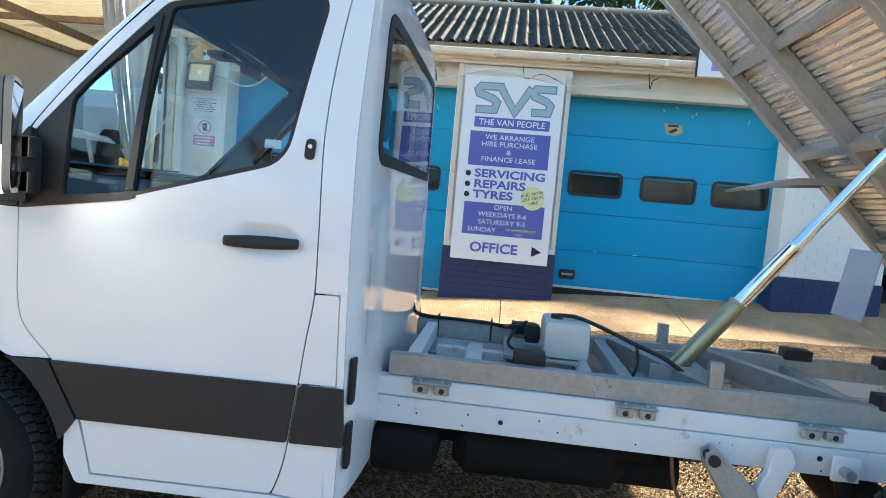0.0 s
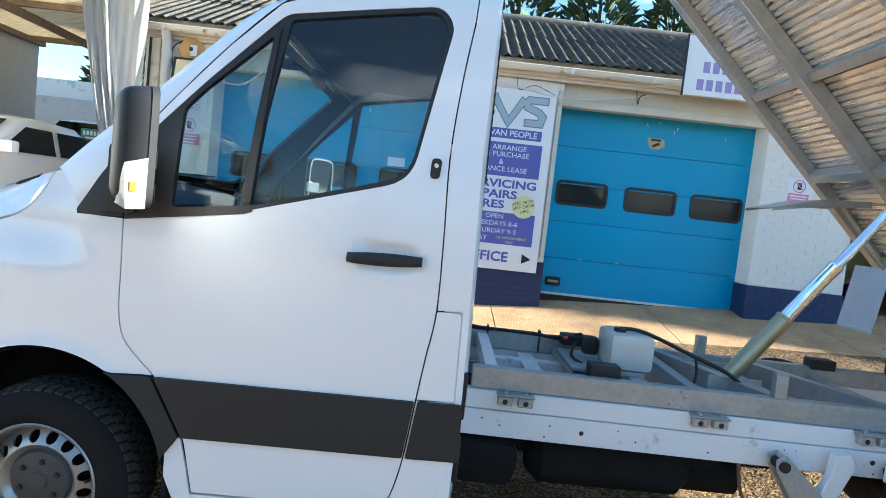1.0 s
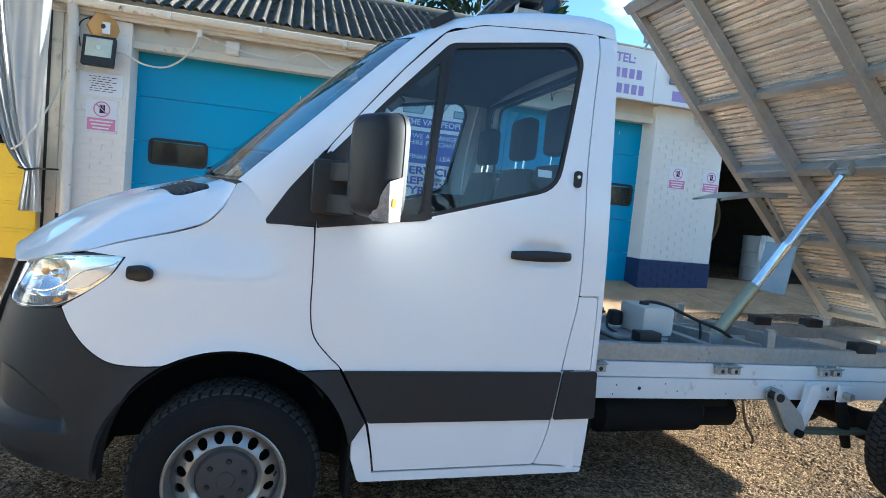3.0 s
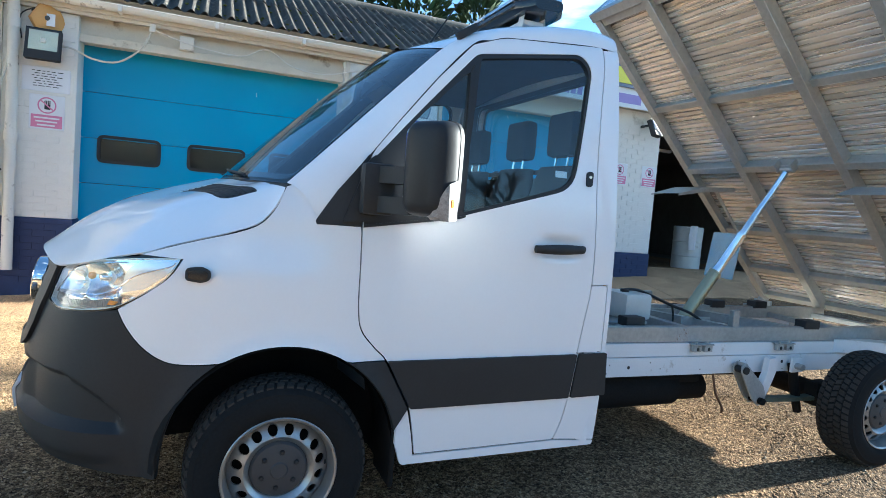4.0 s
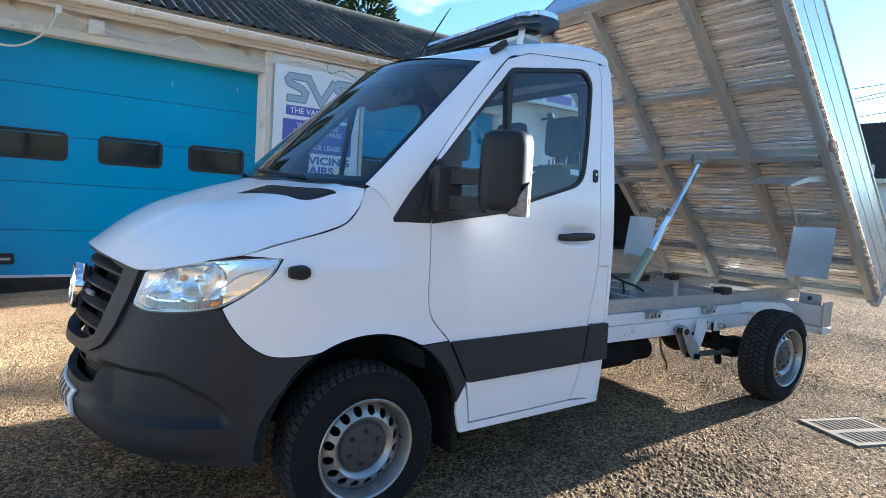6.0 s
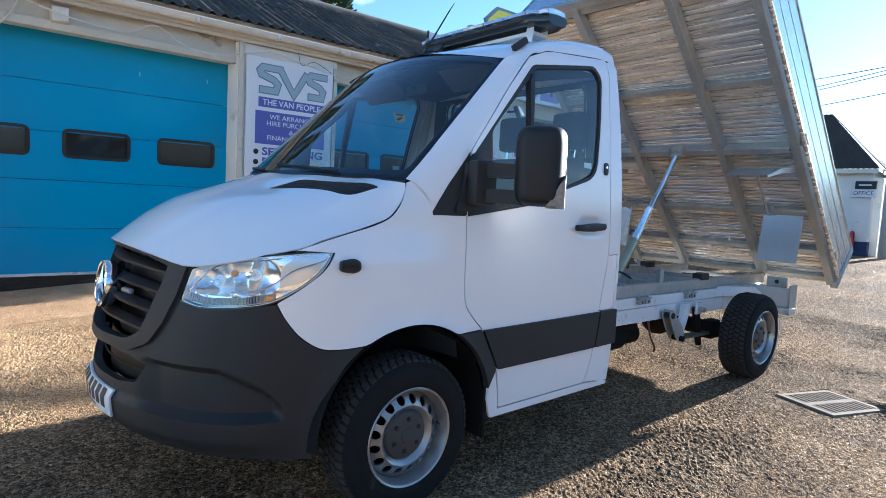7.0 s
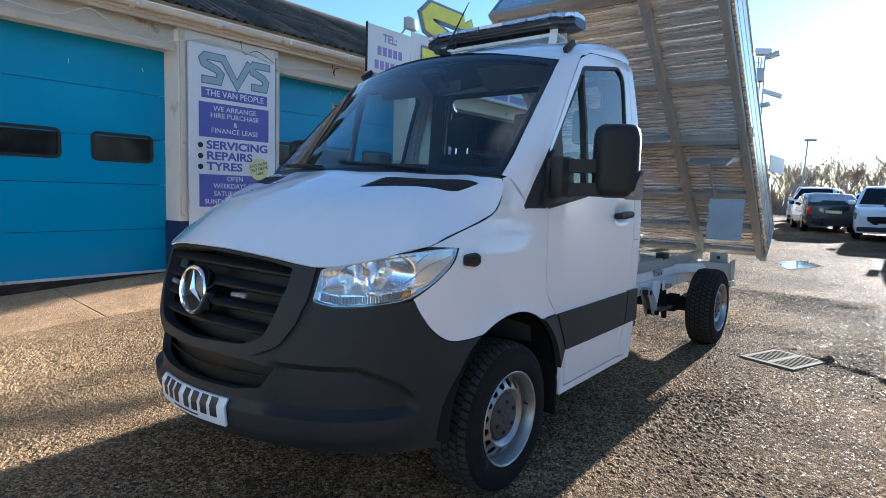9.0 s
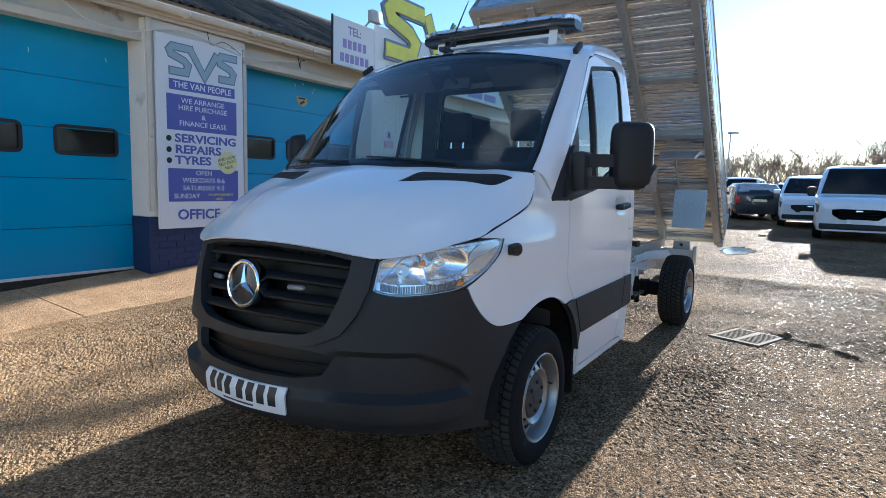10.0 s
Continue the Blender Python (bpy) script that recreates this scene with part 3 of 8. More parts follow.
def bonnet(x, y):
    x, y = np.asarray(x, float), np.asarray(y, float)
    r2 = (x[..., None] - ctl[:, 0]) ** 2 + (y[..., None] - ctl[:, 1]) ** 2
    z = plate_basis(r2) @ SOL[:len(ctl)] + SOL[-3] + SOL[-2] * x + SOL[-1] * y
    # raised middle with a soft crease down either side
    edge = .30 + .24 * (x + .95)
    z = z + .011 * (1 - fade(np.abs(y), edge - .05, edge + .03)) * fade(x, -.96, -.80) * (1 - fade(x, -.72, -.52))
    return np.stack([x, y, z], -1)


half = [(-.980, 0), (-.975, -.15), (-.950, -.32), (-.866, -.556), (-.78, -.69), (-.68, -.785), (-.535, -.867), (-.439, -.880), (-.344, -.893), (-.247, -.898), (-.148, -.906), (-.109, -.905), (-.070, -.901), (-.048, -.890), (-.037, -.876), (-.085, -.78), (-.15, -.60), (-.232, -.35), (-.272, -.17), (-.285, 0)]
bon = [(p.x, p.y) for p in smooth_line([(x, y, 0) for x, y in half[:15]], 3)] + half[15:]
bon_full = bon + [(x, -y) for x, y in bon[-2:0:-1]]
VENT = np.array([(-.436, -.350), (-.287, -.372), (-.136, -.822), (-.275, -.768)])
vent_l = rounded([(*VENT[0], .012), (*VENT[1], .035), (*VENT[2], .014), (*VENT[3], .05)])
vent_r = [(x, -y) for x, y in vent_l]
part("bonnet", panel(bon_full, bonnet, [vent_l, vent_r], step=.025, thick=.007, gap=.002), M_WHITE, truck, "white bonnet")
for v in (vent_l, vent_r):
    ob = part("bonnet_vent", panel(shrink(v, -.004), bonnet, step=.02, thick=0, lift=-.003), M_RUBBER, truck, "black slatted bonnet vent")
    s = -1 if v is vent_l else 1
    for k in range(6):
        bm = bmesh.new()
        f = (k + .6) / 6.2
        p0, p1 = VENT[0] + (VENT[1] - VENT[0]) * f, VENT[3] + (VENT[2] - VENT[3]) * f
        pts = [tuple((p0 + (p1 - p0) * g) * [1, -s]) for g in np.linspace(0, 1, 30)]
        pts = [q for q in pts if inside([q], shrink(v, .004))[0]]
        if len(pts) > 2:
            pp = bonnet(np.array([q[0] for q in pts]), np.array([q[1] for q in pts]))
            put_tube(bm, [tuple(q + np.array([0, 0, -.0035])) for q in pp], .0045, 6)
            part("slat", bm, M_PLASTIC, ob)
        else:
            bm.free()
# black strip added behind the shut line, in place of the gap's shade
for side in (0, 1):
    pts = [Vector(p) + Vector((.004, .012, -.012)) for p in on_skin(seam_bonnet)]
    part("bonnet_seal", tube([Vector((p.x, -p.y if side else p.y, p.z)) for p in pts], .011, 8), M_RUBBER, truck, "black strip darkening the bonnet shut line")
# cowl strip under the screen
rows = []
for j in range(41):
    u = -1 + 2 * j / 40
    s0 = screen(np.array(u), np.array(.05))
    s1 = screen(np.array(u), np.array(0.0))
    y = float(s1[1])
    xe = float(np.interp(abs(y), [0, .17, .35, .60, .78, .876], [-.285, -.272, -.232, -.15, -.085, -.037]))
    ze = float(np.interp(abs(y), [0, .215, .38, .50, .65, .78, .876], [1.462, 1.459, 1.455, 1.451, 1.446, 1.440, 1.436]))
    rows.append([tuple(s0 + [.01, 0, -.020]), tuple(s1 + [.0, 0, -.006]), (.5 * (xe + float(s1[0])), y, ze - .006), (min(xe + .006, float(s1[0]) - .004), y, ze - .012), (xe + .03, y, ze - .07)])
part("cowl", loft(rows), M_PLASTIC, truck, "black plastic cowl below the windscreen")
for s, a, b in ((1, .15, .80), (1, -.60, .02)):
    pts = [Vector(screen(np.array(a + (b - a) * t), np.array(.020 + .035 * t))) + Vector((-.006, 0, .007)) for t in [k / 8 for k in range(9)]]
    part("wiper", tube(pts, .0055, 6), M_PLASTIC, truck, "black wiper arm")

# ---------- nose ----------
b_half = soft([(-.458, .300), (-.440, .42), (-.405, .55), (-.340, .67), (-.255, .748)]) + wing_front[2:] + [(-.763, .917), (-.935, .906), (-1.043, .925), (-1.030, 1.00), (-1.012, 1.055), (-1.10, 1.062), (-1.30, 1.085), (QC, 1.100)]
bump = b_half + flipq(b_half[:-1])[::-1]
bump = bump[:] + []
low = [(2 * QC + .458, .300), (2 * QC + .75, .325), (QC - .5, .335), (QC, .335), (QC + .5, .335), (-.75, .325)]
bump_out = bump + low[1:]
g_half = [(-1.139, 1.046), (-1.150, .975), (-1.185, .880), (-1.235, .775, .03), (-1.330, .735, .04), (QC, .722)]
grille_hole = g_half + flipq(g_half[:-1])[::-1] + [(2 * QC + 1.30, 1.072), (QC, 1.088), (-1.30, 1.072)]
i_half = [(-1.19, .655, .01), (-1.245, .572, .02), (-1.375, .548, .02), (QC, .545)]
intake_hole = rounded(i_half + flipq(i_half[:-1])[::-1] + [(2 * QC + 1.30, .672), (QC, .682), (-1.30, .672)])
part("bumper", panel(bump_out, bumper_skin, [rounded(grille_hole), intake_hole], step=.015, thick=.035, gap=.002), M_PLASTIC, truck, "moulded dark grey plastic front bumper")
# grille frame lip
f_out = [(-1.03, 1.056), (-1.055, .93), (-1.10, .83), (-1.165, .745, .03), (-1.30, .690, .05), (QC, .680)]
frame_out = f_out + flipq(f_out[:-1])[::-1] + [(2 * QC + 1.30, 1.086), (QC, 1.101), (-1.30, 1.086)]
part("grille_frame", panel(rounded(frame_out), skin, [rounded(grille_hole)], step=.022, thick=.04, lift=.016), M_PLASTIC, truck, "black grille frame")
grille = part("grille", panel(shrink(rounded(grille_hole), -.01), skin, step=.04, thick=0, lift=-.095), M_GRILLE, truck, "black slatted radiator grille")
for k, z in enumerate((1.035, .955, .875, .795)):
    span = (.500, .488, .462, .415)[k]
    rows = []
    for j in range(33):
        q = QC + span * (-1 + 2 * j / 32)
        qm = min(q, 2 * QC - q) if q > QC else q
        zz0 = z - .018 * abs(q - QC) ** 2 / .25
        nrm = skin(np.array([q]), np.array([zz0]))[0]
        i = [(-.030, .026), (-.004, .014), (.006, .004), (.006, -.006), (-.004, -.012), (-.05, -.016), (-.05, .02)]
        r = []
        for o, dz in i:
            nx, ny = np.interp(-q, -QS, OUT[:, 0]), np.interp(-q, -QS, OUT[:, 1])
            r.append((nrm[0] + nx * (o - .012), nrm[1] + ny * (o - .012), zz0 + dz))
        rows.append(r)
    part("grille_slat", loft(rows, True), M_GRILLE, grille, "black curved grille slat")
for s in (-1, 1):
    q = QC + s * .265
    p = skin(np.array([q]), np.array([.925]))[0]
    part("strobe_light", box((0, 0, 0), (.085, .02, .022), Matrix.Translation(p + [-.012, 0, 0]) @ pose(0, 0, 0, 0, 0, -90 + s * 12), .006), M_CLEARLAMP, grille, "small clear strobe light")
intake = part("intake", panel(shrink(intake_hole, -.03), skin, step=.04, thick=0, lift=-.07), M_GRILLE, truck, "dark lower air intake")
part("intake_bar", tube([tuple(skin(np.array([q]), np.array([.60]))[0] + [.05, 0, 0]) for q in np.linspace(QC - .40, QC + .40, 15)], .005, 6), M_GRILLE, intake)
# round badge with a three-armed figure
bp = skin(np.array([QC]), np.array([.918]))[0]
badge_m = Matrix.Translation(bp + [-.016, .025, 0]) @ pose(0, 0, 0, 0, -90 + 6, 0)
badge = part("badge", lathe([(0, .012), (.088, .006), (.092, 0), (.092, -.05)], 40, badge_m), M_GLOSSBLACK, truck, "round black and chrome badge")
part("badge_ring", lathe([(.087, .006), (.090, .016), (.098, .019), (.105, .014), (.107, .0), (.104, -.03)], 48, badge_m), M_CHROME, badge, "chrome ring")
for k in range(3):
    a = radians(120 * k)
    tip, l0, r0 = (.092 * math.cos(a), .092 * math.sin(a)), (.017 * math.cos(a + 1.05), .017 * math.sin(a + 1.05)), (.017 * math.cos(a - 1.05), .017 * math.sin(a - 1.05))
    bm = bmesh.new()
    v = [bm.verts.new(badge_m @ Vector(p)) for p in ((0, 0, .026), (*tip, .014), (*l0, .012), (*r0, .012))]
    for f in ((0, 2, 1), (0, 1, 3)):
        bm.faces.new([v[i] for i in f])
    bmesh.ops.recalc_face_normals(bm, faces=bm.faces)
    part("badge_arm", bm, M_CHROME, badge, "chrome arm", smooth=False)
# number plate: blank white with plain bars
PQ, PZ = QC - .012, .449


def plate_panel(u0, u1, v0, v1, lift, thick, r=.0):
    return panel(rounded([(PQ - u0, PZ + v0, r), (PQ - u1, PZ + v0, r), (PQ - u1, PZ + v1, r), (PQ - u0, PZ + v1, r)]), bumper_skin, step=.03, thick=thick, lift=lift)


plate = part("number_plate", plate_panel(.26, -.26, -.0555, .0555, .014, .010, .006), M_SIGNWHITE, truck, "white number plate with plain dark bars")
for x in (-.194, -.133, -.072, -.011, .072, .133, .194):
    part("plate_bar", plate_panel(x + .020, x - .020, -.026, .042, .0155, .001), M_BLACKPRINT, plate)
part("plate_bar", plate_panel(.11, -.09, -.0455, -.0385, .0155, .001), M_CAP, plate)

# headlamps
lamp_half = [(-1.041, .929, .01)] + soft([(-1.02, .922), (-.937, .910), (-.763, .920), (-.632, .944), (-.520, 1.003), (-.440, 1.068), (-.403, 1.132)], 5) + [(-.399, 1.139)] + soft([(-.405, 1.143), (-.535, 1.136), (-.735, 1.110), (-.967, 1.066)], 5) + [(-1.018, 1.050, .01)]
for side in (0, 1):
    s = mirrored(skin) if side else skin
    fl = bool(side)
    sg = -1 if side else 1
    o = rounded(lamp_half)
    lamp = part("headlamp", panel(o, s, step=.025, thick=0, lift=-.070, flip=fl), M_LAMPBACK, truck, "clear wrap-around headlamp")
    part("lamp_wall", panel(shrink(o, -.001), s, [shrink(o, .004)], step=.02, thick=.070, lift=-.004, flip=fl), M_LAMPBACK, lamp)
    part("lamp_rim", panel(shrink(o, -.004), s, [shrink(o, .002)], step=.02, thick=.006, lift=-.001, flip=fl), M_GLOSSBLACK, lamp, "black lamp edge")
    g = part("lens", panel(shrink(o, .003), s, step=.025, thick=0, lift=.001, flip=fl), M_LENS, lamp, "clear lens")
    g.visible_shadow = False
    # mirror shell: two bowls pressed into one silvered sheet, with a smooth tip
    def bowls(u, v, s=s, sg=sg):
        u, v = np.asarray(u, float), np.asarray(v, float)
        nx, ny = np.interp(-u, -QS, OUT[:, 0]), sg * np.interp(-u, -QS, OUT[:, 1])
        low = np.interp(u, [-1.02, -.93, -.76, -.62], [.934, .920, .929, .950]) + .034
        d = .018 + .0 * u
        for q, z, ru, rv, dp in ((-.905, 1.005, .125, .085, .060), (-.715, 1.040, .115, .080, .060)):
            d = np.maximum(d, .018 + dp * (1 - ((u - q) / ru) ** 2 - ((v - z) / rv) ** 2))
        d = np.where(v < low, .024, d)
        P = s(u, v)
        return P - np.stack([nx * d, ny * d, 0 * d], -1)
    part("reflector", panel(shrink(o, .006), bowls, step=.0085, thick=0, flip=fl), M_SILVERED, lamp, "silvered lamp bowls")
    for q, z, r in ((-.905, 1.000, .012), (-.715, 1.040, .020)):
        p = s(np.array([q]), np.array([z]))[0]
        i = np.interp(-q, -QS, OUT[:, 0]), sg * np.interp(-q, -QS, OUT[:, 1])
        d = Vector((-.5 + i[0] * .5, i[1] * .5, 0)).normalized()
        m = Matrix.Translation(Vector(p) - Vector((i[0], i[1], 0)) * .075) @ d.to_track_quat("Z", "Y").to_matrix().to_4x4()
        part("bulb_shade", lathe([(0, .040), (r * .6, .038), (r * .9, .028), (r, .010), (r * .8, -.004)], 24, m), M_CHROME, lamp, "bright bulb shade")
    p = s(np.array([-.815]), np.array([1.040]))[0]
    bm = bmesh.new()
    bmesh.ops.create_uvsphere(bm, u_segments=14, v_segments=8, radius=1)
    bm.transform(Matrix.Translation(Vector(p) + Vector((.035, .03 * sg, 0))) @ Matrix.Diagonal((.016, .016, .016, 1)))
    part("indicator_bulb", bm, M_BULB, lamp, "amber indicator bulb")
    # swept bright edge from the inner corner up over the bowls to the tip
    for line_ in ([(-1.015, .960), (-.97, 1.005), (-.90, 1.062), (-.82, 1.083), (-.70, 1.101), (-.60, 1.112)], [(-.80, .975), (-.70, .985), (-.62, 1.020), (-.55, 1.070), (-.44, 1.105), (-.42, 1.122)]):
        qz = smooth_line([(u, v, 0) for u, v in line_], 6)
        pp = s(np.array([w.x for w in qz]), np.array([w.y for w in qz]))
        pp = [Vector(w) - Vector((np.interp(-k.x, -QS, OUT[:, 0]), sg * np.interp(-k.x, -QS, OUT[:, 1]), 0)) * .012 for w, k in zip(pp, qz)]
        part("light_guide", tube(pp, .0035, 6), M_CHROME, lamp, "thin bright light guide")
    for k in range(34):
        q0 = -1.010 + .0115 * k
        zb = np.interp(q0, [-1.02, -.93, -.76, -.62], [.934, .920, .929, .950])
        part("light_rib", panel([(q0, zb), (q0 + .0085, zb + .001), (q0 + .0085, zb + .030), (q0, zb + .029)], s, step=.02, thick=.006, lift=-.014, flip=fl), M_CLEARLAMP, lamp)
    part("lamp_tip", panel(rounded([(-.610, 1.000, .01), (-.525, 1.020), (-.440, 1.082), (-.408, 1.131, .01), (-.535, 1.126, .02), (-.600, 1.085, .03)]), s, step=.02, thick=.004, lift=-.010, flip=fl), M_LAMPTIP, lamp, "smooth silver lamp tip")
    part("side_marker", panel(rounded([(-.665, .950), (-.635, .953), (-.622, .966), (-.655, .968)]), s, step=.02, thick=.01, lift=-.008, flip=fl), M_AMBER, lamp, "amber side marker")
    # side repeater pod on the wing
    p = s(np.array([-.335]), np.array([1.087]))[0]
    rep_o = rounded([(-.378, 1.108, .014), (-.322, 1.116, .018), (-.292, 1.102, .014), (-.292, 1.070, .014), (-.322, 1.058, .018), (-.378, 1.066, .014)])
    pod = part("side_repeater", panel(rep_o, s, step=.008, thick=.022, lift=.020, flip=fl), M_RUBBER, truck, "dark side repeater lamp")
    part("repeater_lens", panel(shrink(rep_o, .010), s, step=.008, thick=.004, lift=.024, flip=fl), M_GLOSSBLACK, pod)


# ---------- cab details ----------
def at_skin(q, z, side, off=0.0):
    p = skin(np.array([q]), np.array([z]))[0]
    return Vector((p[0], (p[1] - off) * (-1 if side else 1), p[2]))


for side in (0, 1):
    sg = -1 if side else 1       # +1: the side at negative y
    # door handle in its shallow dish
    rows = []
    for t in np.linspace(0, 1, 15):
        q = 1.045 + .26 * t
        h = .017 + .006 * math.sin(math.pi * t)
        out = .016 + .034 * math.sin(math.pi * min(1, t * 1.02)) ** .45
        c = at_skin(q, 1.256 + .008 * t, side)
        ring = []
        for a in np.linspace(0, 2 * math.pi, 12, endpoint=False):
            ring.append((c.x, c.y - sg * (out + .013 * math.cos(a)), c.z + h * math.sin(a)))
        rows.append(ring)
    bm = loft(rows, True)
    for ring in (rows[0], rows[-1]):
        bm.faces.new([bm.verts.new(p) for p in ring])
    bmesh.ops.remove_doubles(bm, verts=bm.verts, dist=1e-5)
    bmesh.ops.recalc_face_normals(bm, faces=bm.faces)
    part("door_handle", bm, M_PLASTIC, doors[side], "black door handle")
    # lock
    lk = panel(rounded([(1.300, 1.625, .016), (1.336, 1.625, .016), (1.332, 1.555, .016), (1.298, 1.555, .016)]), mirrored(skin) if side else skin, step=.01, thick=.01, lift=.008, flip=bool(side))
    part("door_lock", lk, M_RUBBER, doors[side], "black lock guard")
    part("lock_barrel", lathe([(0, .012), (.008, .012), (.010, .006)], 14, Matrix.Translation(at_skin(1.317, 1.60, side)) @ pose(0, 0, 0, 90 * sg, 0, 0)), M_CHROME, doors[side], "steel lock barrel")
    # mirror
    for z in (1.512, 1.398):
        part("mirror_arm", loft([[(x, -sg * y, z - .032), (x + .085, -sg * (y - .014), z - .032), (x + .085, -sg * (y - .014), z + .032), (x, -sg * y, z + .032)] for x, y in ((.235, .95), (.262, 1.0), (.315, 1.08), (.372, 1.17))], True), M_PLASTIC, truck, "black mirror arm", smooth=False)
    part("arm_post", box((.295, -sg * 1.005, 1.455), (.13, .07, .20), pose(0, 0, 0, 0, 0, 0), .02), M_PLASTIC, truck, "black mirror arm root")
    part("mirror_foot", panel(rounded([(.180, 1.318, .01), (.30, 1.325, .01), (.30, 1.60, .03), (.262, 1.56, .02)]), mirrored(skin) if side else skin, step=.03, thick=.03, lift=.022, flip=bool(side)), M_PLASTIC, truck, "black mirror foot")
    mir_m = Matrix.Translation((.418, -sg * 1.232, 1.540)) @ pose(0, 0, 0, 0, 0, 34 * sg)
    rim_c = [(np.sign(math.cos(a)) * abs(math.cos(a)) ** .42, np.sign(math.sin(a)) * abs(math.sin(a)) ** .34) for a in np.linspace(0, 2 * math.pi, 48, endpoint=False)]
    rows = []
    for t in np.linspace(0, 1, 12):              # from glass edge to the rounded front
        k = 1 - .36 * t ** 2.2 - (.20 * fade(t, .86, 1))
        rows.append([(.038 - .090 * t, .110 * k * c, .176 * (1 - .14 * t ** 2.5 - .10 * fade(t, .86, 1)) * s2) for c, s2 in rim_c])
    bm = loft(rows, True)
    bm.faces.new([bm.verts.new(p) for p in rows[-1]])
    bmesh.ops.remove_doubles(bm, verts=bm.verts, dist=1e-5)
    bmesh.ops.recalc_face_normals(bm, faces=bm.faces)
    bm.transform(mir_m)
    mir = part("door_mirror", bm, M_MIRRORSHELL, truck, "large black door mirror")
    part("mirror_glass", box((0, 0, 0), (.006, .19, .225), mir_m @ Matrix.Translation((.036, 0, .045)) @ pose(0, 0, 0, 0, 7, 0), .002), M_CHROME, mir, "silvered mirror glass")
    part("mirror_glass", box((.036, 0, -.122), (.006, .19, .075), mir_m, .002), M_CHROME, mir, "wide-angle mirror glass")
    part("mirror_rim", loft([[(x, .112 * f * c, .178 * f * s2) for c, s2 in rim_c] for x, f in ((.030, 1.0), (.050, 1.0), (.050, .93), (.040, .92))], True), M_PLASTIC, mir)
    mir.children[-1].data.transform(mir_m)
    # clear indicator low on the outer side
    rows = []
    for t in np.linspace(0, 1, 8):
        yo, zc = -sg * (.040 + .078 * t), -.176 + .125 * fade(t, -.1, 1.1)
        rows.append([(.030, yo, -.180), (.030, yo, zc + .02), (-.030 - .012 * (1 - t), yo * 1.0, zc), (-.042 + .02 * t, yo, -.172), (-.02, yo, -.184)])
    bm = loft(rows, True)
    for r in (rows[0], rows[-1]):
        bm.faces.new([bm.verts.new(p) for p in r])
    bmesh.ops.remove_doubles(bm, verts=bm.verts, dist=1e-5)
    bmesh.ops.recalc_face_normals(bm, faces=bm.faces)
    bm.transform(mir_m)
    ind = part("mirror_indicator", bm, M_CLEARLAMP, mir, "clear mirror indicator lamp")
    part("indicator_bulb", box((-.006, -sg * .1165, -.120), (.020, .008, .030), mir_m, .003), M_AMBER, ind, "amber bulb")
    # sticker in the door glass
    c = at_skin(1.175, 1.60, side, -.018)
    part("sticker", box((0, 0, 0), (.06, .003, .03), Matrix.Translation(c) @ pose(0, 0, 0, -8 * sg, 0, 0)), M_SIGNWHITE, truck, "small white window sticker")
    # roof ditch cover by the screen corner
    part("ditch_cover", box((0, 0, 0), (.11, .028, .035), Matrix.Translation((.705, -sg * .795, 2.185)) @ pose(0, 0, 0, 0, -34, 0), .008), M_PLASTIC, truck)

# back wall of the cab with its window
def back(y, z):
    y, z = np.asarray(y, float), np.asarray(z, float)
    x = np.interp(z, [.30, .80, 1.20, 1.65, 2.10, 2.22, 2.29, 2.345], [1.495, 1.508, 1.500, 1.488, 1.487, 1.484, 1.478, 1.462])
    x = x + .022 * (1 - (np.abs(y) / .9) ** 4) - .05 * fade(np.abs(y), .82, .96)
    x = x - .012 * fade(np.abs(y), .52, .57) * (1 - fade(np.abs(y), .70, .75)) * fade(z, .85, .9) * (1 - fade(z, 1.38, 1.43))
    return np.stack([x, y, z], -1)


top_y = .77
wall_out = [(-.945, .33), (.945, .33), (.945, 1.0), (.948, 1.4), (.925, 1.7), (.885, 1.95), (.850, 2.18), (top_y, 2.302), (0, 2.338), (-top_y, 2.302), (-.850, 2.18), (-.885, 1.95), (-.925, 1.7), (-.948, 1.4), (-.945, 1.0)]
back_hole = rounded([(-.70, 1.60, .07), (.70, 1.60, .07), (.66, 2.13, .07), (-.66, 2.13, .07)])
part("cab_back", panel(wall_out, back, [back_hole], step=.035, thick=.05), M_WHITE, truck, "glossy white cab back wall")
part("rear_window_seal", panel(shrink(back_hole, -.028), back, [shrink(back_hole, .02)], step=.03, thick=.012, lift=.006), M_RUBBER, truck, "black rear window seal")
rg = part("rear_window", panel(shrink(back_hole, -.01), back, step=.05, thick=0, lift=.004), M_GLASS, truck, "rear cab window")
rg.visible_shadow = False
for z in (.80, .56):
    part("cab_vent", box((1.505, -.86, z - .02), (.02, .05, .17), None, .008), M_RUBBER, truck, "black cab vent flap")

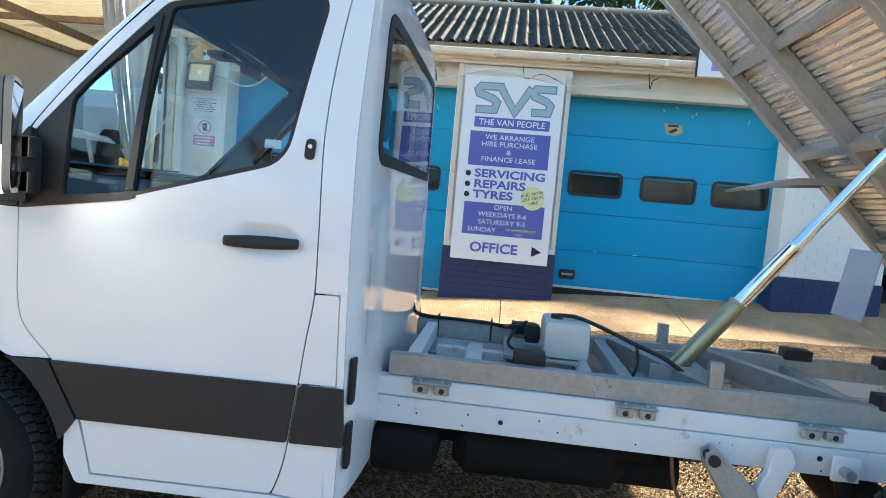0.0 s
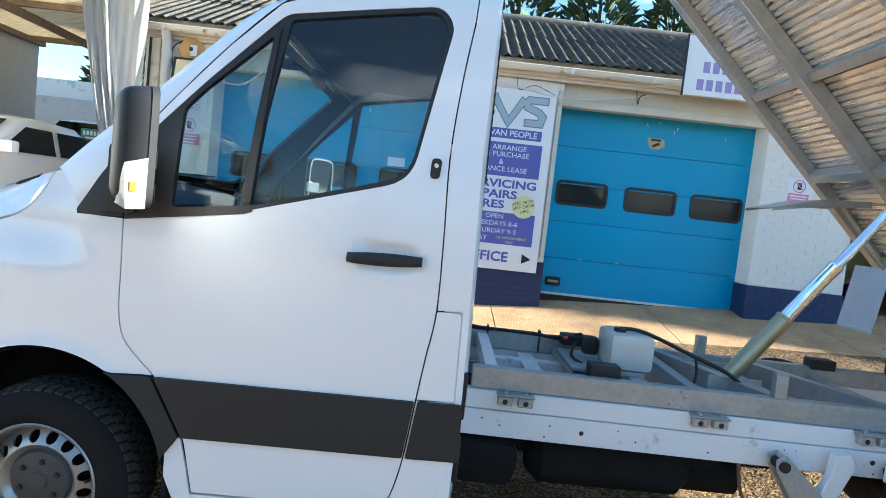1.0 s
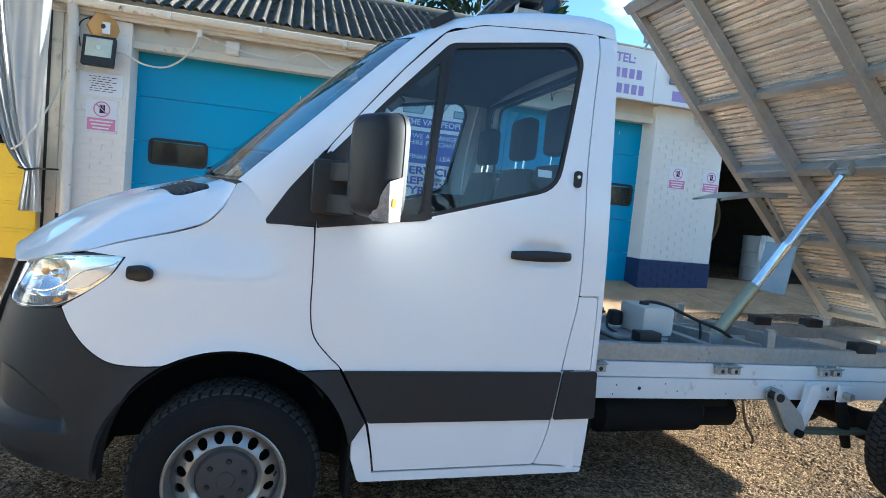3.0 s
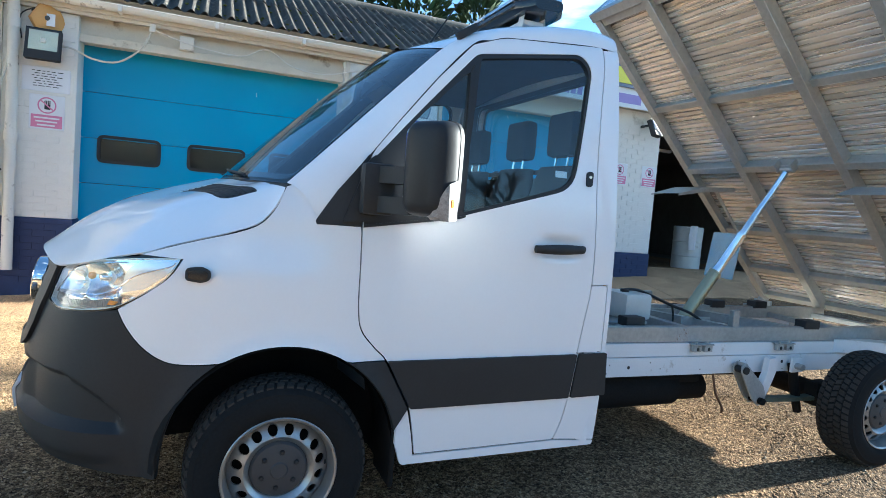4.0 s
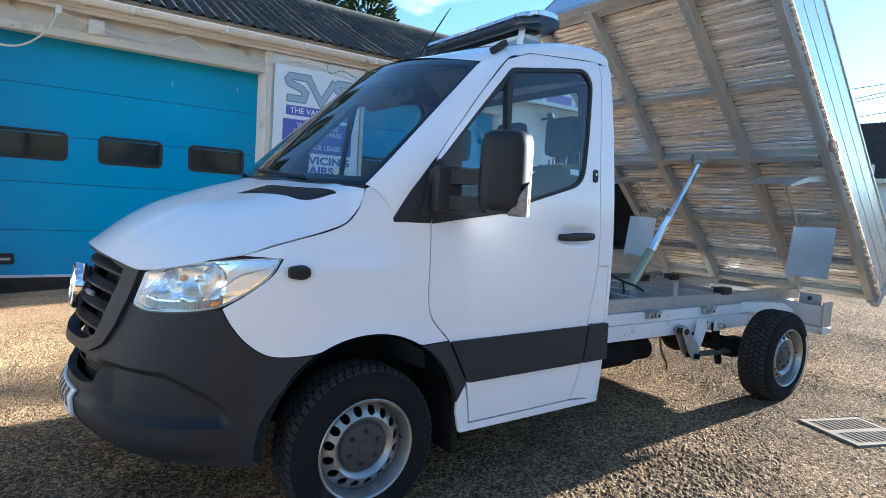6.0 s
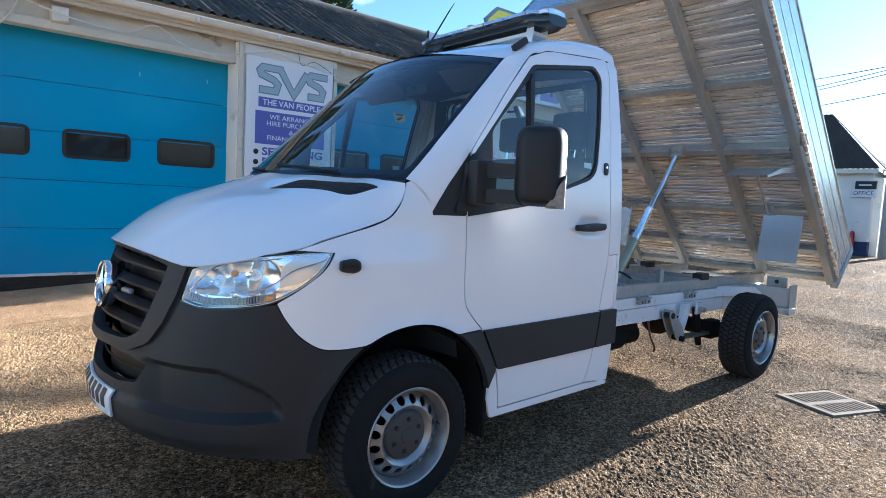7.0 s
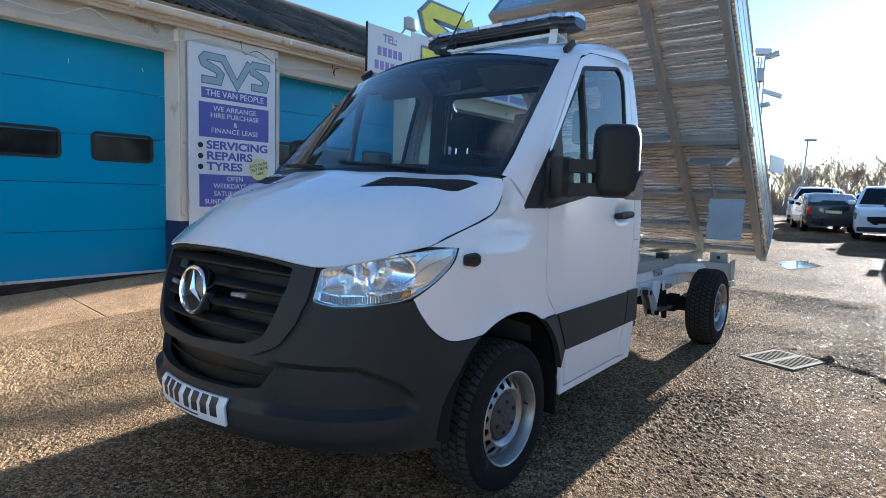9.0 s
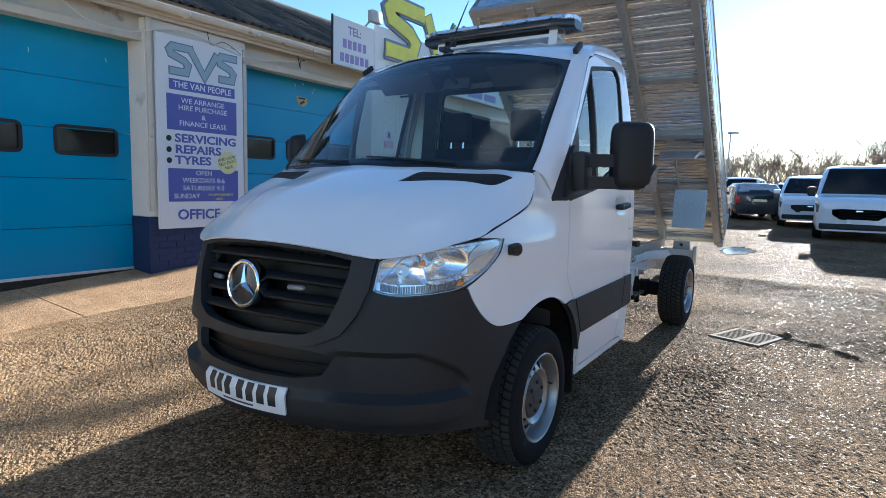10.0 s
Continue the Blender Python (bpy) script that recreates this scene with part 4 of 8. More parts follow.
# inside
for side in (0, 1):
    part("pillar_trim", loft([[Vector((p.x + .012, p.y * .962, p.z - .018)) for p in r] for r in rail_rows(side)]), M_LINER, truck, "grey pillar trim")
part("headlining", loft([[(x, y, 2.19 - .05 * (y / .8) ** 2 - .11 * fade(.75 - x, 0, .3)) for y in np.linspace(-.80, .80, 9)] for x in np.linspace(.60, 1.46, 8)]), M_LINER, truck, "grey headlining")
part("cab_floor", box2((.50, -.85, .46), (1.46, .85, .52)), M_CABIN, truck, "dark cab floor")
part("back_trim", panel([(-.84, .5), (.84, .5), (.84, 1.5), (.80, 2.14), (-.80, 2.14), (-.84, 1.5)], lambda u, v: np.stack([1.455 - .0 * u, u, v], -1), [rounded([(-.68, 1.62, .06), (.68, 1.62, .06), (.64, 2.11, .06), (-.64, 2.11, .06)])], step=.12, thick=0), M_CABIN, truck, "dark rear trim")
for sg in (1, -1):
    part("door_trim", panel([(.56, .54), (1.42, .54), (1.40, 1.52), (1.2, 1.515), (.68, 1.37), (.26, 1.305), (.24, .90), (.44, .84)], (lambda s: (lambda u, v: skin(u, v) * np.array([1, s, 1]) + np.array([0, s * .075, 0])))(sg), step=.07, thick=0), M_CABIN, truck, "dark inner door trim")
dash_prof = [(.35, .60), (.30, .95), (.33, 1.15), (.24, 1.33), (.08, 1.40), (-.04, 1.42), (-.14, 1.41), (-.14, 1.0)]
part("dashboard", loft([[(x - .10 * (1 - (abs(y) / .84) ** 2), y, z + .02 * (1 - (y / .84) ** 2) - .10 * max(0, abs(y) - .6) / .24 * (x < .1)) for x, z in dash_prof] for y in np.linspace(-.84, .84, 15)]), M_CABIN, truck, "dark moulded dashboard")
part("instrument_hood", loft([[(.22 + .16 * t, .40 + .19 * math.cos(a), 1.33 + .10 * math.sin(a) * (1 - .2 * t)) for a in np.linspace(0, math.pi, 9)] for t in (0, .5, 1)]), M_CABIN, truck, "instrument hood")
wheel_m = Matrix.Translation((.47, .40, 1.26)) @ pose(0, 0, 0, 0, -58, 0)
sw = part("steering_wheel", tube([tuple(wheel_m @ Vector((.19 * math.cos(a), .19 * math.sin(a), 0))) for a in np.linspace(0, 2 * math.pi, 33)], .015, 8, False), M_CABIN, truck, "black steering wheel")
part("wheel_boss", lathe([(0, .03), (.05, .028), (.065, 0), (.05, -.04), (0.03, -.25)], 16, wheel_m), M_CABIN, sw)
for a in (90, 210, 330):
    part("spoke", tube([tuple(wheel_m @ Vector((r * math.cos(radians(a)), r * math.sin(radians(a)), .005))) for r in (.04, .19)], .013, 6), M_CABIN, sw)


def seat(y, w, name):
    s = part(name, box((.98, y, .90), (.52, w, .16), None, .05), M_SEAT, truck, "black cloth seat cushion")
    part("seat_base", box((.98, y, .68), (.46, w * .9, .30), None, .02), M_CABIN, s)
    n = 2 if w > .7 else 1
    for k in range(n):
        yy = y + (k - (n - 1) / 2) * w / n
        ww = w / n
        rows = []
        for t in np.linspace(0, 1, 9):
            z = .96 + .70 * t
            hw = ww * (.47 + .03 * math.sin(math.pi * t)) * (1 - .25 * t ** 6)
            x = 1.23 + .12 * t
            d = .07 - .02 * t
            rows.append([(x + d * math.sin(a) * (1 if math.sin(a) > 0 else 1), yy + hw * np.sign(math.cos(a)) * abs(math.cos(a)) ** .5, z) for a in np.linspace(0, 2 * math.pi, 20, endpoint=False)])
        bm = loft(rows, True)
        bm.faces.new([bm.verts.new(p) for p in rows[-1]])
        bmesh.ops.remove_doubles(bm, verts=bm.verts, dist=1e-5)
        part("backrest", bm, M_SEAT, s, "black cloth backrest")
        part("headrest", box((1.365, yy, 1.825), (.09, .235, .23), None, .04), M_SEAT, s, "black cloth headrest")
        for dy in (-.055, .055):
            part("headrest_post", tube([(1.35, yy + dy, 1.62), (1.36, yy + dy, 1.74)], .006, 6), M_CHROME, s)


seat(.42, .50, "driver_seat")
seat(-.40, .92, "passenger_bench")
part("interior_mirror", box((.66, 0, 2.03), (.03, .20, .07), None, .012), M_CABIN, truck, "dark interior mirror")
part("mirror_stalk", tube([(.52, 0, 2.10), (.65, 0, 2.03)], .012, 6), M_CABIN, truck)
part("sensor_box", box((.50, -.0, 2.09), (.09, .14, .03), pose(0, 0, 0), .01), M_CABIN, truck)
for y in (-.45, .45):
    part("sun_visor", box((0, 0, 0), (.012, .46, .17), Matrix.Translation((.70, y, 2.06)) @ pose(0, 0, 0, 0, -52, 0), .005), M_LINER, truck, "grey sun visor")
part("bulkhead_bar", box2((1.44, -.70, 1.64), (1.455, .70, 1.665)), M_CABIN, truck)

# light bar on the roof
bar_x, bar_z = 1.22, 2.476
rows = []
for y in np.linspace(-.60, .60, 25):
    k = 1 - .45 * fade(abs(y), .46, .60) ** 1.4
    rows.append([(bar_x + .145 * k * np.sign(math.cos(a)) * abs(math.cos(a)) ** .6, y, bar_z - .018 + .030 * np.sign(math.sin(a)) * abs(math.sin(a)) ** .5) for a in np.linspace(0, 2 * math.pi, 20, endpoint=False)])
bm = loft(rows, True)
for r in (rows[0], rows[-1]):
    bm.faces.new([bm.verts.new(p) for p in r])
bmesh.ops.remove_doubles(bm, verts=bm.verts, dist=1e-5)
bmesh.ops.recalc_face_normals(bm, faces=bm.faces)
lightbar = part("light_bar", bm, M_GLOSSBLACK, truck, "low black warning light bar with clear lenses")
edges_y = [-.595, -.46, -.28, -.10, .10, .28, .46, .595]
for a, b in zip(edges_y, edges_y[1:]):
    rows = []
    for y in np.linspace(a + .006, b - .006, 6):
        k = 1 - .45 * fade(abs(y), .46, .60) ** 1.4
        rows.append([(bar_x + .138 * k * np.sign(math.cos(t)) * abs(math.cos(t)) ** .6, y, bar_z + .012 + .034 * max(0, math.sin(t)) ** .5) for t in np.linspace(0, math.pi, 12)])
    bm = loft(rows)
    for r in (rows[0], rows[-1]):
        bm.faces.new([bm.verts.new(p) for p in r])
    bmesh.ops.remove_doubles(bm, verts=bm.verts, dist=1e-5)
    bmesh.ops.recalc_face_normals(bm, faces=bm.faces)
    part("bar_lens", bm, M_ALUPANEL if abs(a + b) > .3 else M_SIGNWHITE, lightbar, "clear ribbed lens")
    for dx in (-.09,):
        part("led_module", box(((bar_x + dx), (a + b) / 2, bar_z + .02), (.03, .12, .025), None, .004), M_REFLECT, lightbar)
for y in (-.45, .45):
    part("bar_foot", loft([[(bar_x + sx * .10, y - .03, z), (bar_x + sx * .10, y + .03, z)] for sx, z in ((-.9, 2.31), (-.7, 2.43), (.5, 2.43), (.7, 2.31))]), M_CHASSIS, lightbar, "white bracket")
part("bar_rail", box2((bar_x - .07, -.47, 2.385), (bar_x + .05, .47, 2.41), None, .004), M_CHASSIS, lightbar, "white cross rail")
part("bar_cable", tube(smooth_line([(1.10, .30, 2.45), (.98, .22, 2.36), (.90, .20, 2.34), (.86, .26, 2.325)]), .007, 6), M_CABLE, lightbar)
ant = part("antenna", box((.80, .18, 2.285), (.14, .045, .035), pose(0, 0, 0), .015), M_RUBBER, truck, "black roof aerial")
part("aerial_rod", tube([(.82, .18, 2.29), (1.02, .17, 2.62), (1.06, .17, 2.68)], [.007, .004, .002], 6), M_RUBBER, ant)

# wheel housings and underbody
for sg in (1, -1):
    rows = [[(r * math.cos(a), -sg * y, ARCH_Z + r * math.sin(a)) for a in np.linspace(radians(-14), radians(182), 24)] for y, r in ((.935, .455), (.90, .475), (.55, .475), (.50, .10))]
    part("wheel_arch_liner", loft(rows), M_UNDER, truck, "black wheel arch liner")
    part("mud_flap", box2((.452, -sg * .94, .20), (.475, -sg * .70, .56), None, .006), M_UNDER, truck, "black mud flap")
part("underbody", box2((.48, -.82, .34), (1.46, .82, .47), None, .02), M_UNDER, truck, "dark underbody")
part("front_crossmember", box2((-.85, -.50, .33), (-.45, .50, .62), None, .02), M_UNDER, truck)
part("engine_block", box2((-.45, -.45, .30), (.6, .45, .9), None, .03), M_UNDER, truck)
part("inner_shell", loft([[tuple(skin(np.array([q]), np.array([z]))[0] * [1, s, 1] + np.array([.14 if q < -1.0 else .10, 0, 0]) + np.array([0, (.10 if s > 0 else -.10) * (1 if q > -1 else .3), 0])) for z in (.50, 1.02)] for s, q in [(1, q) for q in np.linspace(-.62, QC, 12)] + [(-1, q) for q in np.linspace(QC, -.62, 12)]]), M_UNDER, truck)

# ---------- wheels ----------
TYRE_R = .357


def make_wheel(x, y, sg, rear=False):
    """sg: +1 faces negative y"""
    m = Matrix.Translation((x, y, .360 if rear else HUB_Z)) @ pose(0, 0, 0, 90 * sg, 0, 0)
    w = new("wheel")
    w.parent = truck
    w["label"] = "worn black tyre on a silver pressed-steel wheel"
    hw = .112
    prof = [(.215, -hw + .01), (.225, -hw - .003), (.26, -hw - .012), (.305, -hw - .006), (.335, -hw + .008), (TYRE_R - .012, -hw + .022), (TYRE_R - .008, -hw + .04), (TYRE_R - .006, 0),
            (TYRE_R - .008, hw - .04), (TYRE_R - .012, hw - .022), (.335, hw - .008), (.318, hw + .004), (.312, hw + .003), (.305, hw + .006), (.26, hw + .012), (.252, hw + .010), (.225, hw + .003), (.215, hw - .01)]
    part("tyre", lathe(prof, 72, m), M_TYRE, w, "worn black tyre")
    # tread blocks
    bm = bmesh.new()
    nb = 56
    for row, (h0, h1, sk) in enumerate(((-.100, -.068, .010), (-.060, -.024, .014), (-.016, .016, -.014), (.024, .060, .014), (.068, .100, .010))):
        for k in range(nb):
            a0 = 2 * math.pi * (k + .5 * (row % 2)) / nb
            da = 2 * math.pi / nb * .70
            ro, ri = TYRE_R + .001 - (.003 if row in (0, 4) else 0), TYRE_R - .020
            vs = []
            for r in (ri, ro):
                for a, h, t in ((a0, h0, -1), (a0 + da, h0, -1), (a0 + da, h1, 1), (a0, h1, 1)):
                    aa = a + t * sk
                    rr = r - (.010 if (row == 0 and t < 0) or (row == 4 and t > 0) else 0)
                    vs.append(bm.verts.new(m @ Vector((rr * math.cos(aa), rr * math.sin(aa), h))))
            for f in ((4, 5, 6, 7), (0, 1, 5, 4), (1, 2, 6, 5), (2, 3, 7, 6), (3, 0, 4, 7)):
                bm.faces.new([vs[i] for i in f])
    bmesh.ops.recalc_face_normals(bm, faces=bm.faces)
    part("tread", bm, M_TREAD, w, "dusty zigzag tread blocks", smooth=False)
    rim_prof = [(.196, -hw + .01), (.196, .035), (.205, .060), (.212, hw - .018), (.222, hw - .004), (.226, hw + .004), (.222, hw + .008), (.214, hw + .004), (.207, hw - .012), (.200, .072), (.199, .050)]
    rim = part("rim", lathe(rim_prof, 64, m), M_RIM, w, "silver pressed-steel rim")
    # disc with a ring of round holes
    circ = 2 * math.pi * .165
    holes = [[(circ * (k + .5) / 16 + .0195 * math.cos(a), .165 + .0215 * math.sin(a)) for a in np.linspace(0, 2 * math.pi, 14, endpoint=False)] for k in range(16)]

    def disc(u, v):
        u, v = np.asarray(u, float), np.asarray(v, float)
        a = u / .165
        h = np.interp(v, [.06, .100, .112, .130, .146, .185, .201], [.050, .052, .062, .092, .088, .062, .046])
        P = np.stack([v * np.cos(a), v * np.sin(a), h], -1)
        return P @ np.array(m.to_3x3()).T + np.array(m.translation)

    part("disc", panel([(0, .06), (circ, .06), (circ, .201), (0, .201)], disc, holes, step=.014, thick=.008, flip=True), M_RIM, rim, "disc with a ring of holes")
    # black disc paints the shade seen through the ring of holes
    part("brake_shadow", lathe([(.0, .0), (.19, .0), (.195, -.06)], 32, m), M_UNDER, w, "black disc standing in for shade inside the wheel")
    cap = part("hub_cap", lathe([(0, .094), (.030, .094), (.034, .089), (.070, .086), (.104, .080), (.114, .068), (.114, .05)], 40, m), M_CAP, w, "dark grey plastic hub cap")
    for k in range(6):
        a = 2 * math.pi * k / 6 + .4
        part("nut_cover", lathe([(0, .095), (.008, .094), (.011, .086), (.011, .07)], 10, m @ Matrix.Translation((.072 * math.cos(a), .072 * math.sin(a), 0))), M_RUBBER, cap)
    part("valve", tube([tuple(m @ Vector((.185, .02, .07))), tuple(m @ Vector((.178, .02, .10)))], .004, 6), M_RUBBER, w)
    return w


make_wheel(0, -.835, 1)
make_wheel(0, .835, -1)
make_wheel(3.660, -.855, 1, True)
make_wheel(3.660, .855, -1, True)

# ---------- chassis ----------
def bar(name, a, b, material, parent=truck, label="", bevel=.004, m=None):
    return part(name, box2(a, b, m, bevel), material, parent, label)


def channel(name, a, b, wall, open_to, material, label=""):
    """C-section rail along x, open towards +1 or -1 in y"""
    (x0, y0, z0), (x1, y1, z1) = a, b
    yo, yi = (y0, y1) if open_to > 0 else (y1, y0)
    w = wall * (1 if yi > yo else -1)
    ring = [(yi, z0), (yo, z0), (yo, z1), (yi, z1), (yi, z1 - wall), (yo + w, z1 - wall), (yo + w, z0 + wall), (yi, z0 + wall)]
    bm = loft([[(x, y, z) for y, z in ring] for x in (x0, x1)], True)
    bm.verts.ensure_lookup_table()
    bm.faces.new(bm.verts[:8])
    bm.faces.new(bm.verts[8:])
    bmesh.ops.recalc_face_normals(bm, faces=bm.faces)
    bmesh.ops.bevel(bm, geom=[e for e in bm.edges if abs(e.verts[0].co.x - e.verts[1].co.x) > 1], offset=.0015, segments=1, affect="EDGES")
    return part(name, bm, material, truck, label)


for sg in (1, -1):
    y0, y1 = sorted((-sg * .465, -sg * .385))
    rail = channel("chassis_rail", (1.44, y0, .492), (4.86, y1, .605), .006, sg, M_CHASSIS, "white chassis side rail")
    y0, y1 = sorted((-sg * .455, -sg * .395))
    bar("hat_rail", (1.50, y0, .607), (4.80, y1, .690), M_CHASSIS, label="white upper rail")
    if sg > 0:
        rng = random.Random(5)
        for x, z, r in ((1.70, .545, .004), (1.92, .565, .004), (2.06, .548, .010), (1.90, .515, .004), (2.22, .575, .004), (2.30, .535, .004), (2.62, .525, .004), (3.34, .56, .011), (3.35, .51, .004), (1.62, .57, .004), (2.95, .575, .003), (3.0, .575, .003)):
            part("bolt_hole", lathe([(0, .0005), (r, .0005), (r * 1.05, 0)], 12, Matrix.Translation((x, -.4665, z)) @ pose(0, 0, 0, 90, 0, 0)), M_RUBBER, rail)
    y0, y1 = sorted((-sg * .440, -sg * .385))
    sub = bar("subframe_rail", (1.560, y0, .692), (4.92, y1, .788), M_GALV, label="galvanised subframe rail")
    if sg > 0:
        bar("rust_patch", (2.43, -.4415, .70), (2.52, -.4405, .778), M_RUSTSPOT, sub, "rusty patch", bevel=0)
    for x in (1.755, 2.605, 3.33, 4.05):
        c = bar("clamp_plate", (x - .085, min(-sg * .50, -sg * .44), .682), (x + .085, max(-sg * .50, -sg * .44), .690), M_GALVDIRTY, label="galvanised clamp plate")
        for dx in (-.045, .045):
            bar("clamp_block", (x + dx - .032, min(-sg * .492, -sg * .460), .640), (x + dx + .032, max(-sg * .492, -sg * .460), .680), M_GALVDIRTY, c)
            part("block_hole", lathe([(0, .001), (.011, .001), (.012, 0)], 10, Matrix.Translation((x + dx, -sg * .4925, .658)) @ pose(0, 0, 0, 90 * sg, 0, 0)), M_RUBBER, c)
            part("bolt", lathe([(0, .012), (.009, .012), (.009, 0)], 6, Matrix.Translation((x + dx, -sg * .475, .690))), M_GALV, c)
for x in (1.62, 2.06, 2.55, 3.0, 3.55, 4.2, 4.75):
    bar("cross_rail", (x, -.385, .700), (x + .06, .385, .775 if x in (1.62, 2.55) else .74), M_GALV if x > 2 else M_CHASSIS, label="cross rail")
bar("cross_rail", (1.86, -.385, .60), (1.95, .385, .685), M_CHASSIS, label="white cross rail")
bar("cross_rail", (2.42, -.385, .60), (2.50, .385, .685), M_CHASSIS, label="white cross rail")
bar("cross_rail", (3.30, -.385, .55), (3.40, .385, .66), M_CHASSIS, label="white cross rail")
bar("inner_rail", (1.70, .18, .62), (2.46, .24, .69), M_CHASSIS)
for (xa, ya), (xb, yb_) in (((2.62, .385), (2.90, -.385)), ((3.10, .385), (3.46, -.385))):
    ang = math.degrees(math.atan2(yb_ - ya, xb - xa))
    m = Matrix.Translation(((xa + xb) / 2, (ya + yb_) / 2, 0)) @ pose(0, 0, 0, 0, 0, ang)
    ln = math.hypot(xb - xa, yb_ - ya)
    br = part("ram_brace", box((0, 0, .735), (ln, .008, .098), m), M_GALV, truck, "galvanised diagonal ram brace")
    part("brace_flange", box((0, .026, .786), (ln, .060, .006), m), M_GALV, br)
bar("ram_cradle", (2.70, -.20, .62), (2.98, .20, .70), M_GALV, label="galvanised ram cradle")
for y in (-.16, .16):
    bar("cradle_cheek", (2.72, y - .008, .64), (2.98, y + .008, .80), M_GALV)
# body stops
for x, y in ((2.92, -.415), (2.92, .415)):
    bar("body_stop", (x - .028, y - .02, .786), (x + .028, y + .02, .895), M_GALV, label="galvanised locating post")
for x, y in ((2.16, -.33), (2.16, .33), (3.62, -.41), (3.62, .41), (4.1, .41)):
    bar("rubber_block", (x - .07, y - .045, .775), (x + .07, y + .045, .835), M_RUBBER, label="black rubber body rest", bevel=.008)
# hydraulic tank and hoses
tank = part("oil_tank", box((2.335, -.05, .862), (.215, .27, .175), None, .03), M_TANK, truck, "grubby white plastic oil tank")
part("tank_cap", lathe([(0, .02), (.028, .02), (.03, 0)], 16, Matrix.Translation((2.29, -.08, .949))), M_RUBBER, tank)
bar("pump_motor", (2.15, .02, .79), (2.225, .10, .885), M_RUBBER, label="black pump motor", bevel=.02)
bar("pump_tray", (2.05, -.2, .755), (2.40, .2, .775), M_GALV)
for pts, r in (([(1.50, .44, 1.0), (1.52, .43, .86), (1.57, .415, .803), (1.75, .41, .800), (1.95, .40, .800), (2.08, .34, .80), (2.16, .16, .87)], .010),
               ([(1.50, .42, 1.04), (1.51, .41, .90), (1.56, .40, .815), (1.80, .395, .803), (2.02, .37, .80), (2.15, .12, .86)], .008),
               ([(2.29, -.08, .965), (2.38, -.09, .965), (2.50, -.10, .93), (2.66, -.13, .87), (2.78, -.17, .83), (2.86, -.20, .78), (2.90, -.22, .74)], .010),
               ([(2.66, -.13, .87), (2.67, -.14, .79), (2.65, -.15, .72)], .007),
               ([(2.10, 0, .86), (2.07, -.06, .80), (2.12, -.10, .77)], .008)):
    part("hose", tube(smooth_line(pts), r, 8), M_CABLE, truck, "black hydraulic hose")
for x in (1.68, 1.98):
    part("cable_tie", tube([(x, .383, .70), (x, .383, .82), (x, .425, .82), (x, .443, .78)], .005, 5), M_CABLE, truck)
for x in (1.75, 1.95, 2.1):
    part("hose_coil", tube(smooth_line([(x, -.1, .60), (x + .06, -.16, .64), (x + .14, -.08, .62), (x + .08, -.02, .60)]), .014, 6), M_CABLE, truck)
part("red_terminal", box((2.055, .05, .862), (.03, .018, .016), None, .005), mat("red_rubber_boot", (.5, .03, .03), .5), truck, "red cable boot")
# ram in three stages
A, B = Vector((2.86, -.02, .74)), Vector((3.735, -.02, 1.905))
for k, (a, b, r, mt, lb) in enumerate(((0, .31, .043, M_RAMZINC, "passivated ram barrel"), (.29, .557, .034, M_CHROME, "polished ram stage"), (.545, .98, .026, M_CHROME, "polished ram stage"))):
    part("ram_stage", tube([A.lerp(B, a), A.lerp(B, b - .012), A.lerp(B, b - .010), A.lerp(B, b)], [r, r, r * 1.06, r * 1.06], 24), mt, truck, lb)
part("ram_eye", tube([B + Vector((0, -.055, 0)), B + Vector((0, .055, 0))], .024, 14), M_GALVDIRTY, truck)
# fuel tank, exhaust, boxes under the frame
part("under_box", box2((1.50, -.50, .27), (1.80, .1, .48), None, .075), M_UNDER, truck, "black plastic tank")
part("silencer", tube([(1.86, -.28, .36), (1.92, -.28, .36), (2.56, -.26, .36), (2.62, -.26, .36)], [.06, .12, .12, .06], 18), M_UNDER, truck, "sooty black silencer")
part("particle_trap", tube([(2.60, -.22, .34), (2.86, -.22, .34)], .09, 14), M_UNDER, truck)
# two black bodies added as the deep shade between the frame rails
part("gearbox", box2((1.46, -.30, .36), (1.95, .34, .56), None, .05), M_UNDER, truck, "added black block darkening the gaps between the rails")
part("undershield", box2((1.98, -.36, .40), (2.75, .37, .47), None, .03), M_UNDER, truck, "added black sheet darkening the gaps between the rails")
part("prop_shaft", tube([(1.4, 0, .42), (3.6, 0, .38)], .05, 10), M_UNDER, truck)
part("rear_axle", tube([(3.66, -.75, .352), (3.66, .75, .352)], .07, 12), M_UNDER, truck)
part("differential", lathe([(0, .13), (.10, .11), (.15, .04), (.16, 0), (.15, -.05), (.08, -.12), (0, -.13)], 18, Matrix.Translation((3.66, 0, .352)) @ pose(0, 0, 0, 0, 90, 0)), M_UNDER, truck)
